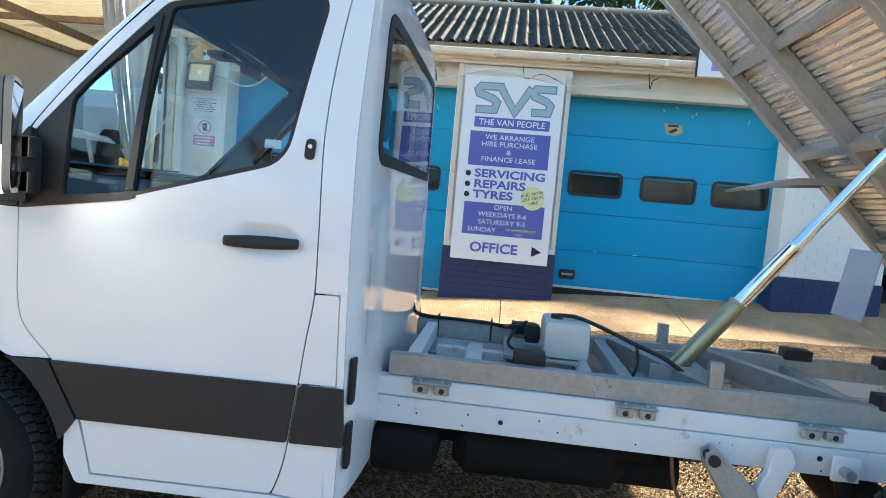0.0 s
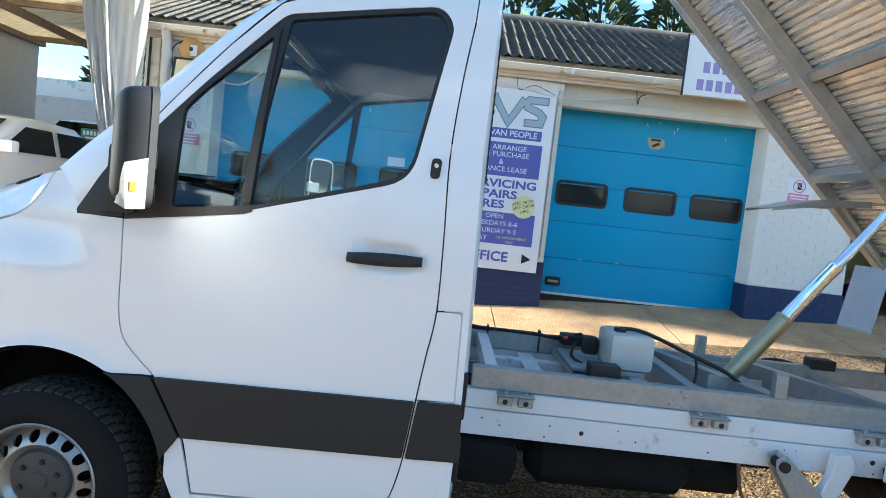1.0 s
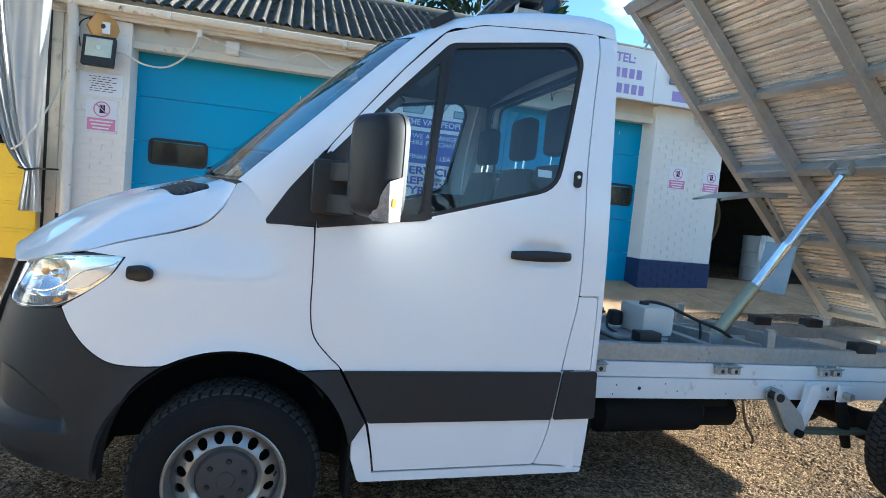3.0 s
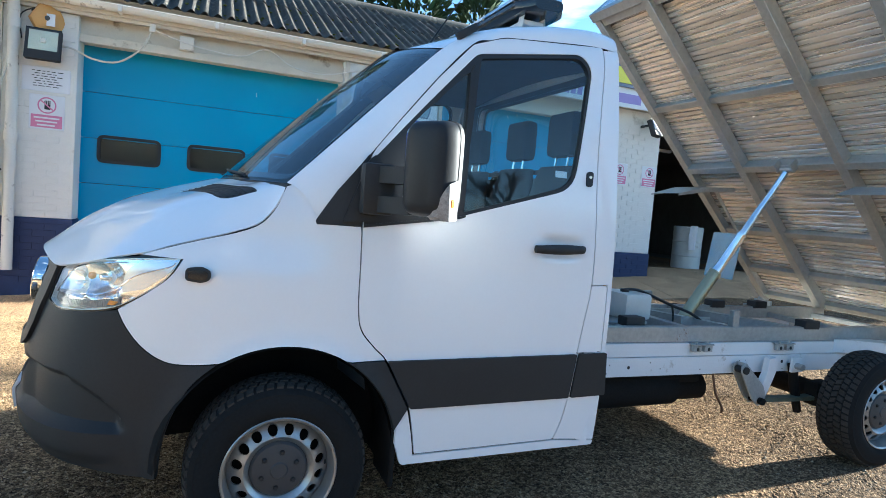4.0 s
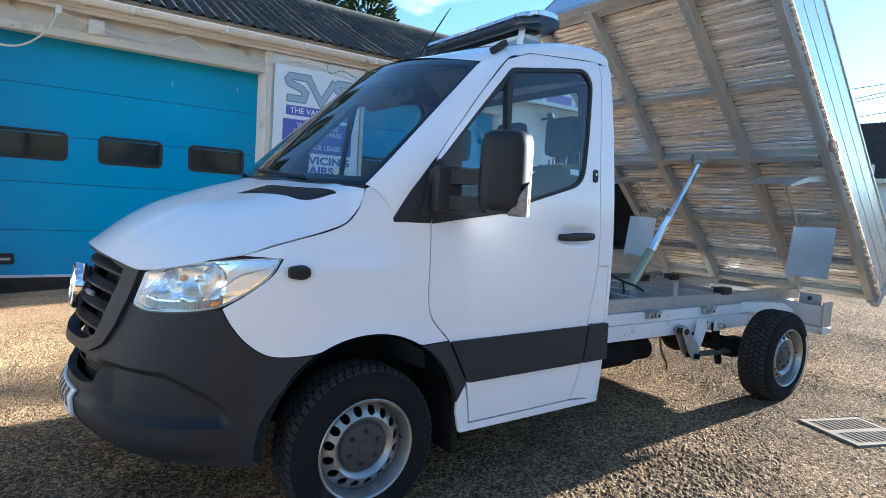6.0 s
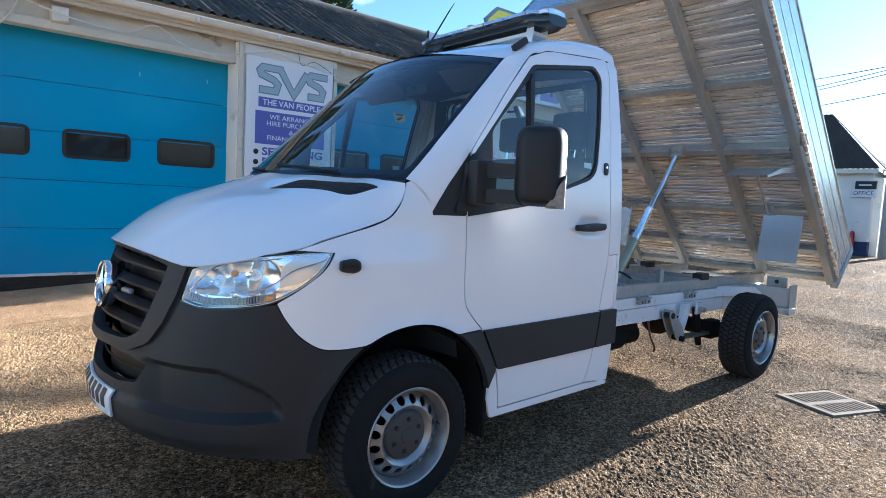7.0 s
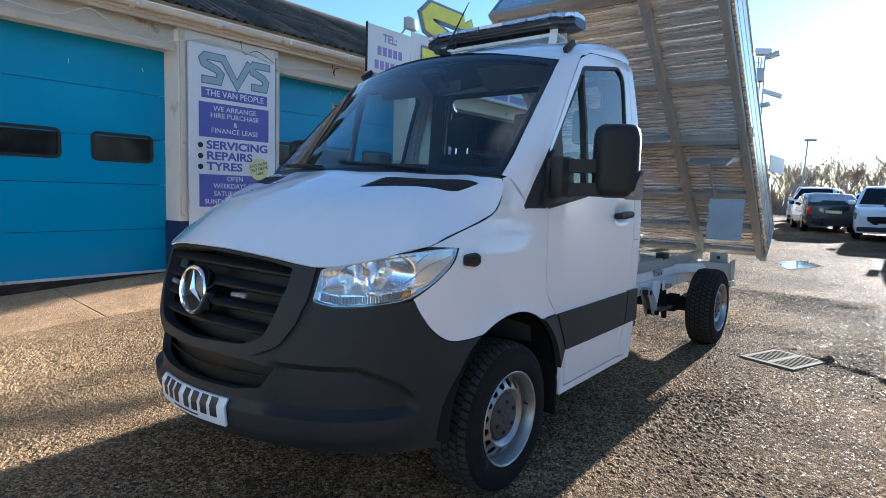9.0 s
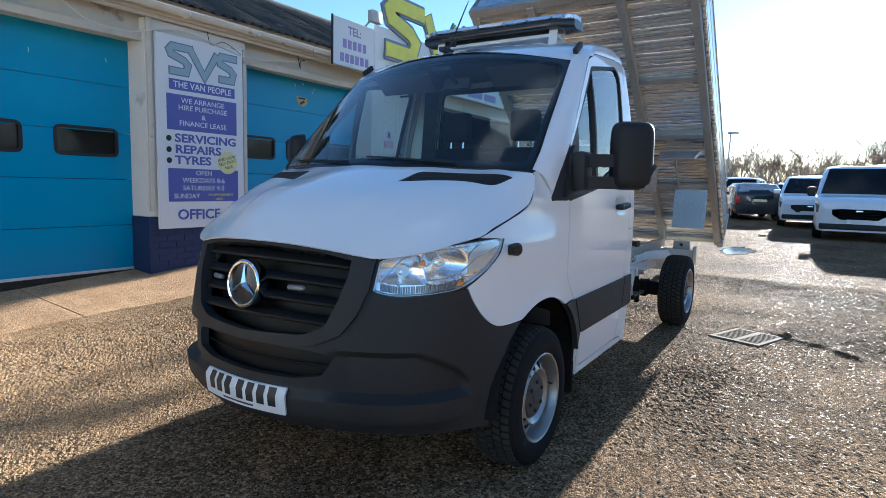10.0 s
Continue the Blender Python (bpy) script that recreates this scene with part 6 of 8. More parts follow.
# ---------- garage ----------
WY = 4.56        # face of the piers
DY = 4.90        # face of the doors


def struct(name, label, category):
    return thing(name, label, category, kind="structure")


wall = struct("wall_front", "white-painted brick garage front with navy plinth", "wall")


def pier(x0, x1, zt=3.2, y=WY, navy=.93):
    zb = float(ground_z((x0 + x1) / 2, y)) - .15
    part("pier", box2((x0, y, navy), (x1, DY + .15, zt), None, .006), M_WALLWHITE, wall, "white-painted pier")
    part("plinth", box2((x0 - .012, y - .012, zb), (x1 + .012, DY + .15, navy), None, .006), M_NAVY, wall, "navy-painted plinth")


pier(-2.42, -1.72)
pier(1.26, 2.66)
pier(5.28, 6.50)
part("lintel", box2((-2.42, WY + .10, 2.955), (6.5, DY + .15, 3.24), None, .006), M_TRIMCREAM, wall, "cream lintel board")
part("fascia", box2((-2.6, WY - .10, 3.235), (13, WY - .06, 3.38), None, .004), M_TRIMCREAM, wall, "cream fascia board")
part("eaves_filler", box2((-2.6, WY - .058, 3.2), (13, WY - .01, 3.435)), M_TRIMCREAM, wall)
part("gable_end", loft([[(-2.62, WY - .05, 3.2), (-2.62, WY + 2.4, 3.2)], [(-2.62, WY - .05, 3.43), (-2.62, WY + 2.4, 3.43 + 2.4 * .48)]]), M_ROOF, wall)
part("head_trim", box2((-1.72, WY + .05, 2.93), (1.26, WY + .10, 3.02), None, .004), M_TRIMCREAM, wall)
part("head_trim", box2((2.66, WY + .05, 2.93), (5.28, WY + .10, 3.02), None, .004), M_TRIMCREAM, wall)
# dark sheet behind the panes, coloured as unlit depth
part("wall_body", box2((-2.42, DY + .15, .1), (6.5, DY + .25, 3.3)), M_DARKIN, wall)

WIN_Z, WIN_H = 1.80, .20
M_SILL = mat("dark_rotten_timber", (.045, .036, .028), .9, var=.4, scale=6, col2=(.10, .08, .06), blotch=.02, stretch=(1, 1, 6), bump=.003, bscale=40)


def shutter(name, x0, x1, zb, wins, WIN_Z=1.775):
    d = struct(name, "closed blue sectional garage door with small dark windows", "garage door")
    zt = 2.96
    n = 5
    for k in range(n):
        za, zc = zb + (zt - zb) * k / n, zb + (zt - zb) * (k + 1) / n
        holes = [rounded([(x - .32, WIN_Z - .145, .06), (x + .32, WIN_Z - .145, .06), (x + .32, WIN_Z + .145, .06), (x - .32, WIN_Z + .145, .06)]) for x in wins] if za < WIN_Z < zc else []
        part("door_section", panel([(x0, za + .003), (x1, za + .003), (x1, zc - .003), (x0, zc - .003)], lambda u, v: np.stack([u, DY + 0 * u - .004 * np.sin((v - za) / (zc - za) * math.pi), v], -1), holes, step=.12, thick=.03), M_BLUEDOOR, d, "blue door section", smooth=False)
    for x in wins:
        o = rounded([(x - .345, WIN_Z - .165, .08), (x + .345, WIN_Z - .165, .08), (x + .345, WIN_Z + .165, .08), (x - .345, WIN_Z + .165, .08)])
        w = part("window", panel(o, lambda u, v: np.stack([u, DY + 0 * u, v], -1), [shrink(o, .035)], step=.05, thick=.03, lift=.014), M_RUBBER, d, "small rounded window with a black frame")
        g = part("pane", panel(shrink(o, .02), lambda u, v: np.stack([u, DY + .012 + 0 * u, v], -1), step=.1, thick=0), M_PANE, w)
        g.visible_shadow = False
    part("bottom_seal", box2((x0, DY - .03, zb - .32), (x1, DY + .03, zb), None, .004), M_SILL, d, "dark rotten timber sill")
    part("bottom_bar", box2((x0, DY - .014, zb), (x1, DY - .004, zb + .03)), M_GUTTER, d)
    return d


door_l = shutter("door_1", -1.72, 1.26, .29, (-1.205, -.22, .765))
door_r = shutter("door_2", 2.66, 5.28, .50, (3.11, 4.02, 4.895), 1.865)
for d, x, z in ((door_l, -1.45, .50), (door_r, 2.87, .68)):
    h = part("pull_handle", box((x, DY - .012, z), (.20, .03, .12), None, .02), M_RUBBER, d, "dark recessed pull handle")
    part("grip", box((x, DY - .03, z), (.14, .012, .03), None, .004), M_GALV, h)

# gutter and corrugated roof
gut = struct("gutter", "dirty white half-round gutter along the eaves", "gutter")
part("trough", loft([[(x, WY - .17 + .065 * math.cos(a), 3.33 + .065 * math.sin(a)) for a in np.linspace(math.pi, 2 * math.pi, 10)] for x in np.linspace(-2.75, 13, 40)]), M_GUTTER, gut)
part("trough_lip", tube([(-2.75, WY - .235, 3.33), (13, WY - .235, 3.33)], .008, 6), M_GUTTER, gut)
for x in np.arange(-2.3, 13, 1.0):
    part("bracket", box2((x - .02, WY - .243, 3.262), (x + .02, WY - .09, 3.335), None, .004), M_GUTTER, gut)
part("down_pipe", tube([(-2.30, WY - .17, 3.30), (-2.30, WY - .12, 3.18), (-2.30, WY - .09, 3.05), (-2.30, WY - .09, .35)], .055, 14), M_GUTTER, gut, "white downpipe")
for z in (3.05, 1.85):
    part("pipe_socket", tube([(-2.30, WY - .09, z), (-2.30, WY - .09, z - .10)], .064, 14), M_GUTTER, gut)
roof_ob = struct("roof", "weathered grey corrugated fibre-cement roof with moss", "roof")
pitch = .48
for k in range(2):
    for i in range(-3, 13):
        x0 = i * 1.022
        cols = []
        for j in range(57):
            x = x0 + 1.03 * j / 56
            zc = .026 * math.cos(2 * math.pi * x / .146)
            ya, yb = (WY - .20, WY + 1.2) if k == 0 else (WY + 1.08, WY + 2.45)
            cols.append([(x, y, 3.41 + .02 * k + (y - (WY - .20)) * pitch + zc + .004 * (i % 2)) for y in (ya, (ya + yb) / 2, yb)])
        bm = loft(cols)
        bmesh.ops.solidify(bm, geom=bm.faces, thickness=-.008)
        part("roof_sheet", bm, M_ROOF, roof_ob)
part("ridge", tube([(-3.1, WY + 2.43, 3.41 + 2.63 * pitch + .02), (13.3, WY + 2.43, 3.41 + 2.63 * pitch + .02)], .09, 10), M_ROOF, roof_ob, "rounded ridge capping")
part("back_slope", loft([[(x, WY + 2.43, 3.41 + 2.63 * pitch), (x, WY + 6, 3.41 + 1.0 * pitch)] for x in (-3.1, 13.3)]), M_ROOF, roof_ob)

# ---------- big sign between the doors ----------
SY = WY - .03
sign = thing("sign_board", "tall white sign board with purple lettering on the pier", "sign")
SX0, SX1, SZ0, SZ1 = 1.36, 2.575, .785, 3.06
part("board", box2((SX0, SY - .02, SZ0), (SX1, SY + .012, SZ1), None, .004), M_SIGNWHITE, sign)
SW, SH = SX1 - SX0, SZ1 - SZ0


def sm(u, v, dy=.0235):
    """on the board: u across 0..1, v down 0..1"""
    return Matrix.Translation((SX0 + u * SW, SY - dy, SZ1 - v * SH)) @ pose(0, 0, 0, 90, 0, 0)


def block(u0, v0, u1, v1, material):
    part("panel", box2((SX0 + u0 * SW, SY - .0225, SZ1 - v1 * SH), (SX1 - (1 - u1) * SW, SY - .018, SZ1 - v0 * SH)), material, sign)


def line(txt, u, v, size, material, align="CENTER", squeeze=1.0, bold=.0):
    text_mesh(txt, size, material, "lettering", sm(u, v), sign, align, .0012, squeeze, bold)


block(.13, .22, .89, .275, M_PURPLE)
block(.10, .297, .91, .482, M_PURPLE)
block(.10, .682, .92, .858, M_PURPLE)
def band(pts, w, y0, y1):
    """flat band with mitred corners along (x, z) points, between two depths"""
    P = [Vector(p) for p in pts]
    lefts, rights = [], []
    for i, p in enumerate(P):
        a = (p - P[i - 1]).normalized() if i else (P[1] - p).normalized()
        b = (P[i + 1] - p).normalized() if i < len(P) - 1 else a
        n = Vector((-(a + b).y, (a + b).x)).normalized()
        k = min(1.6, 1 / max(.3, n.dot(Vector((-a.y, a.x)))))
        lefts.append(p + n * w * k)
        rights.append(p - n * w * k)
    bm = bmesh.new()
    for y in (y0, y1):
        [bm.verts.new((q.x, y, q.y)) for q in lefts + rights]
    bm.verts.ensure_lookup_table()
    v, n = bm.verts, len(P)
    for i in range(n - 1):
        bm.faces.new((v[i], v[i + 1], v[n + i + 1], v[n + i]))
        bm.faces.new((v[2 * n + i], v[2 * n + i + 1], v[i + 1], v[i]))
        bm.faces.new((v[3 * n + i], v[3 * n + i + 1], v[n + i + 1], v[n + i]))
    bm.faces.new((v[0], v[n], v[3 * n], v[2 * n]))
    bm.faces.new((v[n - 1], v[2 * n - 1], v[4 * n - 1], v[3 * n - 1]))
    bmesh.ops.recalc_face_normals(bm, faces=bm.faces)
    return bm


HOOK = [(1.0, .93), (.16, .93), (.04, .80), (.10, .66), (.62, .50), (.78, .36), (.70, .10), (.0, .10)]
WEDGE = [(.0, .97), (.52, .06), (1.0, .97)]
for x0, x1, shape_ in ((.13, .40, HOOK), (.36, .68, WEDGE), (.69, .93, HOOK)):
    zt, zb_ = SZ1 - .045 * SH, SZ1 - .195 * SH
    pts = [(SX0 + SW * (x0 + (x1 - x0) * u), zb_ + (zt - zb_) * v) for u, v in shape_]
    up = .0012 if shape_ is WEDGE else 0
    part("emblem_stroke", band(pts, .050, SY - .0232 - up, SY - .0195), M_SIGNGREY, sign, "dark slate emblem outline")
    inner = [Vector(p) for p in pts]
    inner[0] += (inner[1] - inner[0]).normalized() * .014
    inner[-1] += (inner[-2] - inner[-1]).normalized() * .014
    part("emblem_core", band(inner, .036, SY - .0250 - up, SY - .0215), M_EMBLEM, sign, "pale slate emblem face")
line("THE VAN PEOPLE", .51, .248, .105, M_SIGNWHITE, squeeze=1.0, bold=.001)
for t, v in (("WE ARRANGE", .327), ("HIRE PURCHASE", .364), ("&", .405), ("FINANCE LEASE", .445)):
    line(t, .505, v, .088, M_SIGNWHITE, squeeze=1.08)
for t, v in (("SERVICING", .525), ("REPAIRS", .583), ("TYRES", .640)):
    line(t, .178, v, .138, M_PURPLE, "LEFT", 1.30, .004)
    part("bullet", lathe([(0, .001), (.034, .001), (.034, -.002)], 20, sm(.115, v + .002)), M_BLACKPRINT, sign)
for t, v in (("OPEN", .705), ("WEEKDAYS 8-6", .745), ("SATURDAY 9-5", .787)):
    line(t, .50, v, .085, M_SIGNWHITE, squeeze=1.05)
line("SUNDAY", .30, .83, .085, M_SIGNWHITE, squeeze=1.05)
line("BY APPOINTMENT", .70, .822, .045, M_YELLOWPRINT)
line("ONLY", .68, .845, .040, M_YELLOWPRINT)
line("OFFICE", .44, .93, .170, M_PURPLE, squeeze=1.1, bold=.004)
bm = bmesh.new()
v = [bm.verts.new(sm(*p, .0225).translation) for p in ((.83, .900), (.83, .955), (.93, .928))]
bm.faces.new(v)
part("arrow", bm, M_BLACKPRINT, sign)
part("sticker", lathe([(0, .002), (.145, .002), (.145, -.002)], 36, sm(.79, .64)), M_PALEYELLOW, sign, "round pale yellow sticker")
for t, dv in (("AND NOW", .024), ("SELF DRIVE", .0), ("HIRE", -.026)):
    text_mesh(t, .055, M_BLACKPRINT, "lettering", sm(.79, .64) @ pose(0, 0, .0025, 0, 0, 14) @ Matrix.Translation((0, dv * SH, 0)), sign, depth=.0008)

# timber batten beside the sign, cables, fittings
part("batten", box2((1.27, WY - .03, 1.0), (1.33, WY, 3.2), None, .003), M_TRIMCREAM, wall)
part("batten", box2((2.60, WY - .03, 1.0), (2.655, WY, 3.1), None, .003), M_TRIMCREAM, wall)

# telephone board and the tall emblem on the eaves
tel = thing("telephone_sign", "white sign board with lilac letters fixed above the eaves", "sign")
TY = 4.27
part("board", box2((4.03, TY, 3.16), (4.99, TY + .02, 3.86), None, .003), M_SIGNWHITE, tel)
part("edge", box2((4.015, TY - .004, 3.15), (4.03, TY + .03, 3.875)), M_RUBBER, tel)
text_mesh("TEL:", .17, M_LILAC, "lettering", Matrix.Translation((4.51, TY - .002, 3.70)) @ pose(0, 0, 0, 90, 0, 0), tel, bold=.004)
for z, n in ((3.50, 5), (3.29, 6)):
    for k in range(n):
        x = 4.51 + (k - (n - 1) / 2) * .115
        part("number_bar", box2((x - .04, TY - .004, z - .065), (x + .04, TY, z + .065)), M_LILAC, tel)
emb = thing("emblem_sign", "tall white fascia sign with a raised yellow emblem", "sign")
part("board", box2((5.0, TY, 3.16), (9.6, TY + .02, 3.95), None, .003), M_SIGNWHITE, emb)
for x0, shape_ in ((5.22, HOOK), (6.35, WEDGE), (7.55, HOOK)):
    pts = [(x0 + u * 1.05 + .06 * v, 3.52 + .92 * v) for u, v in shape_]
    part("emblem_band", band(pts, .165, TY - .045, TY - .004), M_SIGNGREY, emb, "dark grey emblem edge")
    part("emblem_face", band(pts, .115, TY - .062, TY - .040), M_YELLOWPRINT, emb, "yellow emblem face")
for k, (x, w) in enumerate(((5.3, .5), (5.9, .6), (6.6, .5), (7.2, .7), (8.0, .6), (8.7, .5))):
    part("print_bar", box2((x, TY - .004, 3.22), (x + w, TY, 3.36)), M_LILAC, emb)

# ---------- open bay beyond the pier, and the buildings further along ----------
M_BAYFLOOR = mat("oily_bay_floor", (.07, .065, .06), .8, var=.25, col2=(.03, .028, .026), blotch=.08)
far_wall = struct("wall_far", "white-painted workshop wall further along the yard", "wall")
# bay walls and ceiling carry the bay's gloom in their colour
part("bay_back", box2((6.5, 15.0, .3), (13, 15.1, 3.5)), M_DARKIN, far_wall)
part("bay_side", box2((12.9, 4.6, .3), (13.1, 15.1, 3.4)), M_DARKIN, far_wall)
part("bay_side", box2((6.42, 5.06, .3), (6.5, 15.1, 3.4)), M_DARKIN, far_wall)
part("bay_lintel", box2((6.5, WY, 2.95), (13.0, WY + .3, 3.24)), M_TRIMCREAM, far_wall)
# unseen wall, added and sized only to throw shade over the apron
part("projecting_wall", loft([[(x, 2.85, -.1), (x, 2.85, 2.97), (x, 4.6, 3.27), (x, 4.6, -.1)] for x in (15.3, 15.5)], True), M_WALLWHITE, far_wall, "unseen white wall added to shade the apron", smooth=False)
part("bay_floor", box2((6.5, 5.0, .3), (13, 15.1, .54)), M_BAYFLOOR, far_wall)
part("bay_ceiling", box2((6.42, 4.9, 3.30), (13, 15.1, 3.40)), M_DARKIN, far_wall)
# hip-roofed workshop standing forward beyond the open bay
FM_ = Matrix.Translation((20.7, 2.78, 0)) @ pose(0, 0, 0, 0, 0, 6.7)
part("end_wall", box2((20.62, 2.78, .72), (20.85, 12.5, 3.0), None, .01), M_WALLWHITE, far_wall, "white workshop end wall")
part("end_plinth", box2((20.60, 2.76, -.1), (20.85, 12.5, .72), None, .006), M_NAVY, far_wall, "dark plinth")
part("end_window", box2((20.59, 4.9, 1.9), (20.63, 5.9, 2.75), None, .004), M_DARKIN, far_wall, "dark window")
part("long_wall", box2((0, 0, .70), (17.5, .25, 3.0), FM_, .01), M_WALLWHITE, far_wall, "white workshop front")
part("long_plinth", box2((0, -.015, -.1), (17.5, .25, .70), FM_), M_NAVY, far_wall)
for x0, w, z0, z1, mt in ((2.6, .9, .3, 2.4, M_DARKIN), (4.4, 1.5, .9, 2.3, M_CABIN), (6.8, 1.0, .4, 2.4, M_DARKIN), (9.0, 1.6, 1.0, 2.4, M_CABIN), (12.0, 1.2, .4, 2.4, M_DARKIN), (14.4, 1.8, 1.0, 2.4, M_CABIN)):
    f = part("opening", box2((x0, -.05, z0), (x0 + w, 0, z1), FM_, .004), M_TRIMCREAM, far_wall, "framed opening")
    part("leaf", box2((x0 + .07, -.065, z0 + .05), (x0 + w - .07, -.05, z1 - .07), FM_), mt, f)
for x0 in (.25, 1.15):
    part("buttress", box2((x0, -.22, 0), (x0 + .28, 0, 2.75), FM_, .01), M_WALLWHITE, far_wall, "white pier")
far_roof = struct("roof_far", "dark hipped corrugated roof of the workshop further along", "roof")


def sheet(name, a, b, c, d, n):
    """corrugated slope between an eave a-b and a ridge d-c"""
    a, b, c, d = [Vector(p) for p in (a, b, c, d)]
    nn = (b - a).cross(d - a).normalized()
    cols = []
    for j in range(n * 6 + 1):
        t = j / (n * 6)
        o = nn * .012 * math.cos(2 * math.pi * j / 6)
        cols.append([a.lerp(b, t) + o, d.lerp(c, t) + o])
    return part(name, loft(cols), M_ROOFFAR, far_roof)


P_C, P_D, P_R, P_S = (20.35, 2.55, 3.0), (20.35, 12.9, 3.0), (22.8, 4.80, 5.12), (22.8, 12.9, 5.12)
sheet("end_slope", P_C, P_D, P_S, P_R, 70)
sheet("front_slope", tuple(FM_ @ Vector((-.2, -.28, 3.0))), tuple(FM_ @ Vector((17.6, -.28, 3.0))), tuple(FM_ @ Vector((17.6, 2.2, 4.9))), P_R, 110)
part("eaves_board", box2((20.33, 2.6, 2.86), (20.38, 12.6, 3.0)), M_TRIMCREAM, far_roof)
part("eaves_board", box2((-.1, -.25, 2.84), (17.5, -.21, 3.0), FM_), M_TRIMCREAM, far_roof)
osign = thing("office_sign", "small dark arrow sign above a white office sign", "sign")
part("board", box2((20.52, 2.66, 2.38), (20.60, 3.22, 2.62)), M_BLACKPRINT, osign)
part("board", box2((20.52, 2.66, 2.12), (20.60, 3.30, 2.36)), M_SIGNWHITE, osign)
text_mesh("OFFICE", .17, M_BLACKPRINT, "lettering", Matrix.Translation((20.515, 2.98, 2.24)) @ pose(0, 0, 0, 90, 0, -90), osign)
part("arrow", box2((20.512, 2.78, 2.48), (20.52, 3.12, 2.52)), M_SIGNWHITE, osign)
fsign = thing("fascia_sign", "pale fascia board standing up from the far eaves", "sign")
part("board", box2((31.4, 3.72, 2.95), (35.2, 3.77, 3.78)), M_SIGNWHITE, fsign)
ext = thing("fire_extinguisher", "red fire extinguisher by the workshop door", "extinguisher")
part("cylinder", lathe([(0, .5), (.04, .49), (.075, .42), (.08, .0), (0, 0)], 16, Matrix.Translation((20.50, 3.16, .55))), mat("red_enamel", (.5, .02, .02), .35), ext)
part("hose", tube([(20.50, 3.16, 1.05), (20.44, 3.10, 1.0), (20.44, 3.07, .75)], .012, 6), M_RUBBER, ext)

# lattice camera mast
mast = thing("camera_mast", "steel lattice mast with cameras and floodlights", "mast")
mx_, my_, mz_ = 20.4, 2.25, float(ground_z(20.4, 2.25))
part("post", box2((mx_ - .12, my_ - .12, mz_ - .1), (mx_ + .12, my_ + .12, mz_ + 2.6), None, .01), M_GALV, mast, "grey steel post")
for k in range(3):
    a = 2 * math.pi * k / 3 + .3
    part("chord", tube([(mx_ + .13 * math.cos(a), my_ + .13 * math.sin(a), mz_ + 2.3), (mx_ + .11 * math.cos(a), my_ + .11 * math.sin(a), mz_ + 6.0)], .02, 6), M_GALVDIRTY, mast)
    b = a + 2 * math.pi / 3
    pts = []
    for i in range(19):
        c = a if i % 2 else b
        pts.append((mx_ + .12 * math.cos(c), my_ + .12 * math.sin(c), mz_ + 2.4 + .195 * i))
    part("lacing", tube(pts, .011, 4), M_GALVDIRTY, mast)
for (dx, dy, dz), s, ry in (((0, -.05, 6.15), (.35, .5, .20), 8), ((-.1, -.35, 6.0), (.2, .42, .16), -15), ((-.05, .35, 6.05), (.25, .22, .30), 0), ((0, -.40, 4.75), (.3, .60, .14), 22), ((0, -.22, 4.40), (.22, .3, .14), -10), ((0, 0, 5.4), (.25, .22, .45), 0), ((-.1, -.12, 2.85), (.3, .10, .10), 0)):
    part("camera_housing" if s[1] < .45 else "floodlight", box((0, 0, 0), s, Matrix.Translation((mx_ + dx, my_ + dy, mz_ + dz)) @ pose(0, 0, 0, ry, 0, 0), .02), M_GALV if s[1] < .45 else M_SIGNWHITE, mast)
part("cable", tube(smooth_line([(mx_ + .1, my_ + .25, mz_ + 6.1), (mx_ + .1, my_ + .30, mz_ + 5.6), (mx_, my_ + .16, mz_ + 5.0), (mx_, my_ + .18, mz_ + 3.4), (mx_, my_ + .15, mz_ + 2.4)]), .012, 5), M_CABLE, mast)
lp = thing("street_lamp", "slim street lamp far off by the trees", "street lamp")
part("column", tube([(60, 6.3, .3), (60, 6.05, 7.0)], [.09, .06], 8), M_GALV, lp)
part("lantern", box((60, 5.85, 7.05), (.5, .95, .2), None, .06), M_GALV, lp)
pole = thing("telegraph_pole", "timber telegraph pole behind the far workshop", "pole")
part("shaft", tube([(30, 15.72, .3), (30, 15.72, 8.7)], [.16, .11], 10), mat("pole_timber", (.12, .09, .065), .9, var=.3), pole)
part("cross_arm", box2((29.95, 15.2, 8.0), (30.05, 16.2, 8.12)), M_GALVDIRTY, pole)
for za, zb_ in ((6.10, 8.31), (6.02, 7.31), (5.90, 7.17), (5.32, 6.64)):
    w = thing("overhead_cable", "thin overhead cable between mast and pole", "cable", group="overhead cables")
    pts = [(mx_ + (30 - mx_) * t, my_ + .13 + (15.60 - my_) * t, za + (zb_ - za) * t - .35 * math.sin(math.pi * t)) for t in np.linspace(0, 1, 24)]
    part("strand", tube(pts, .013, 5), M_CABLE, w)

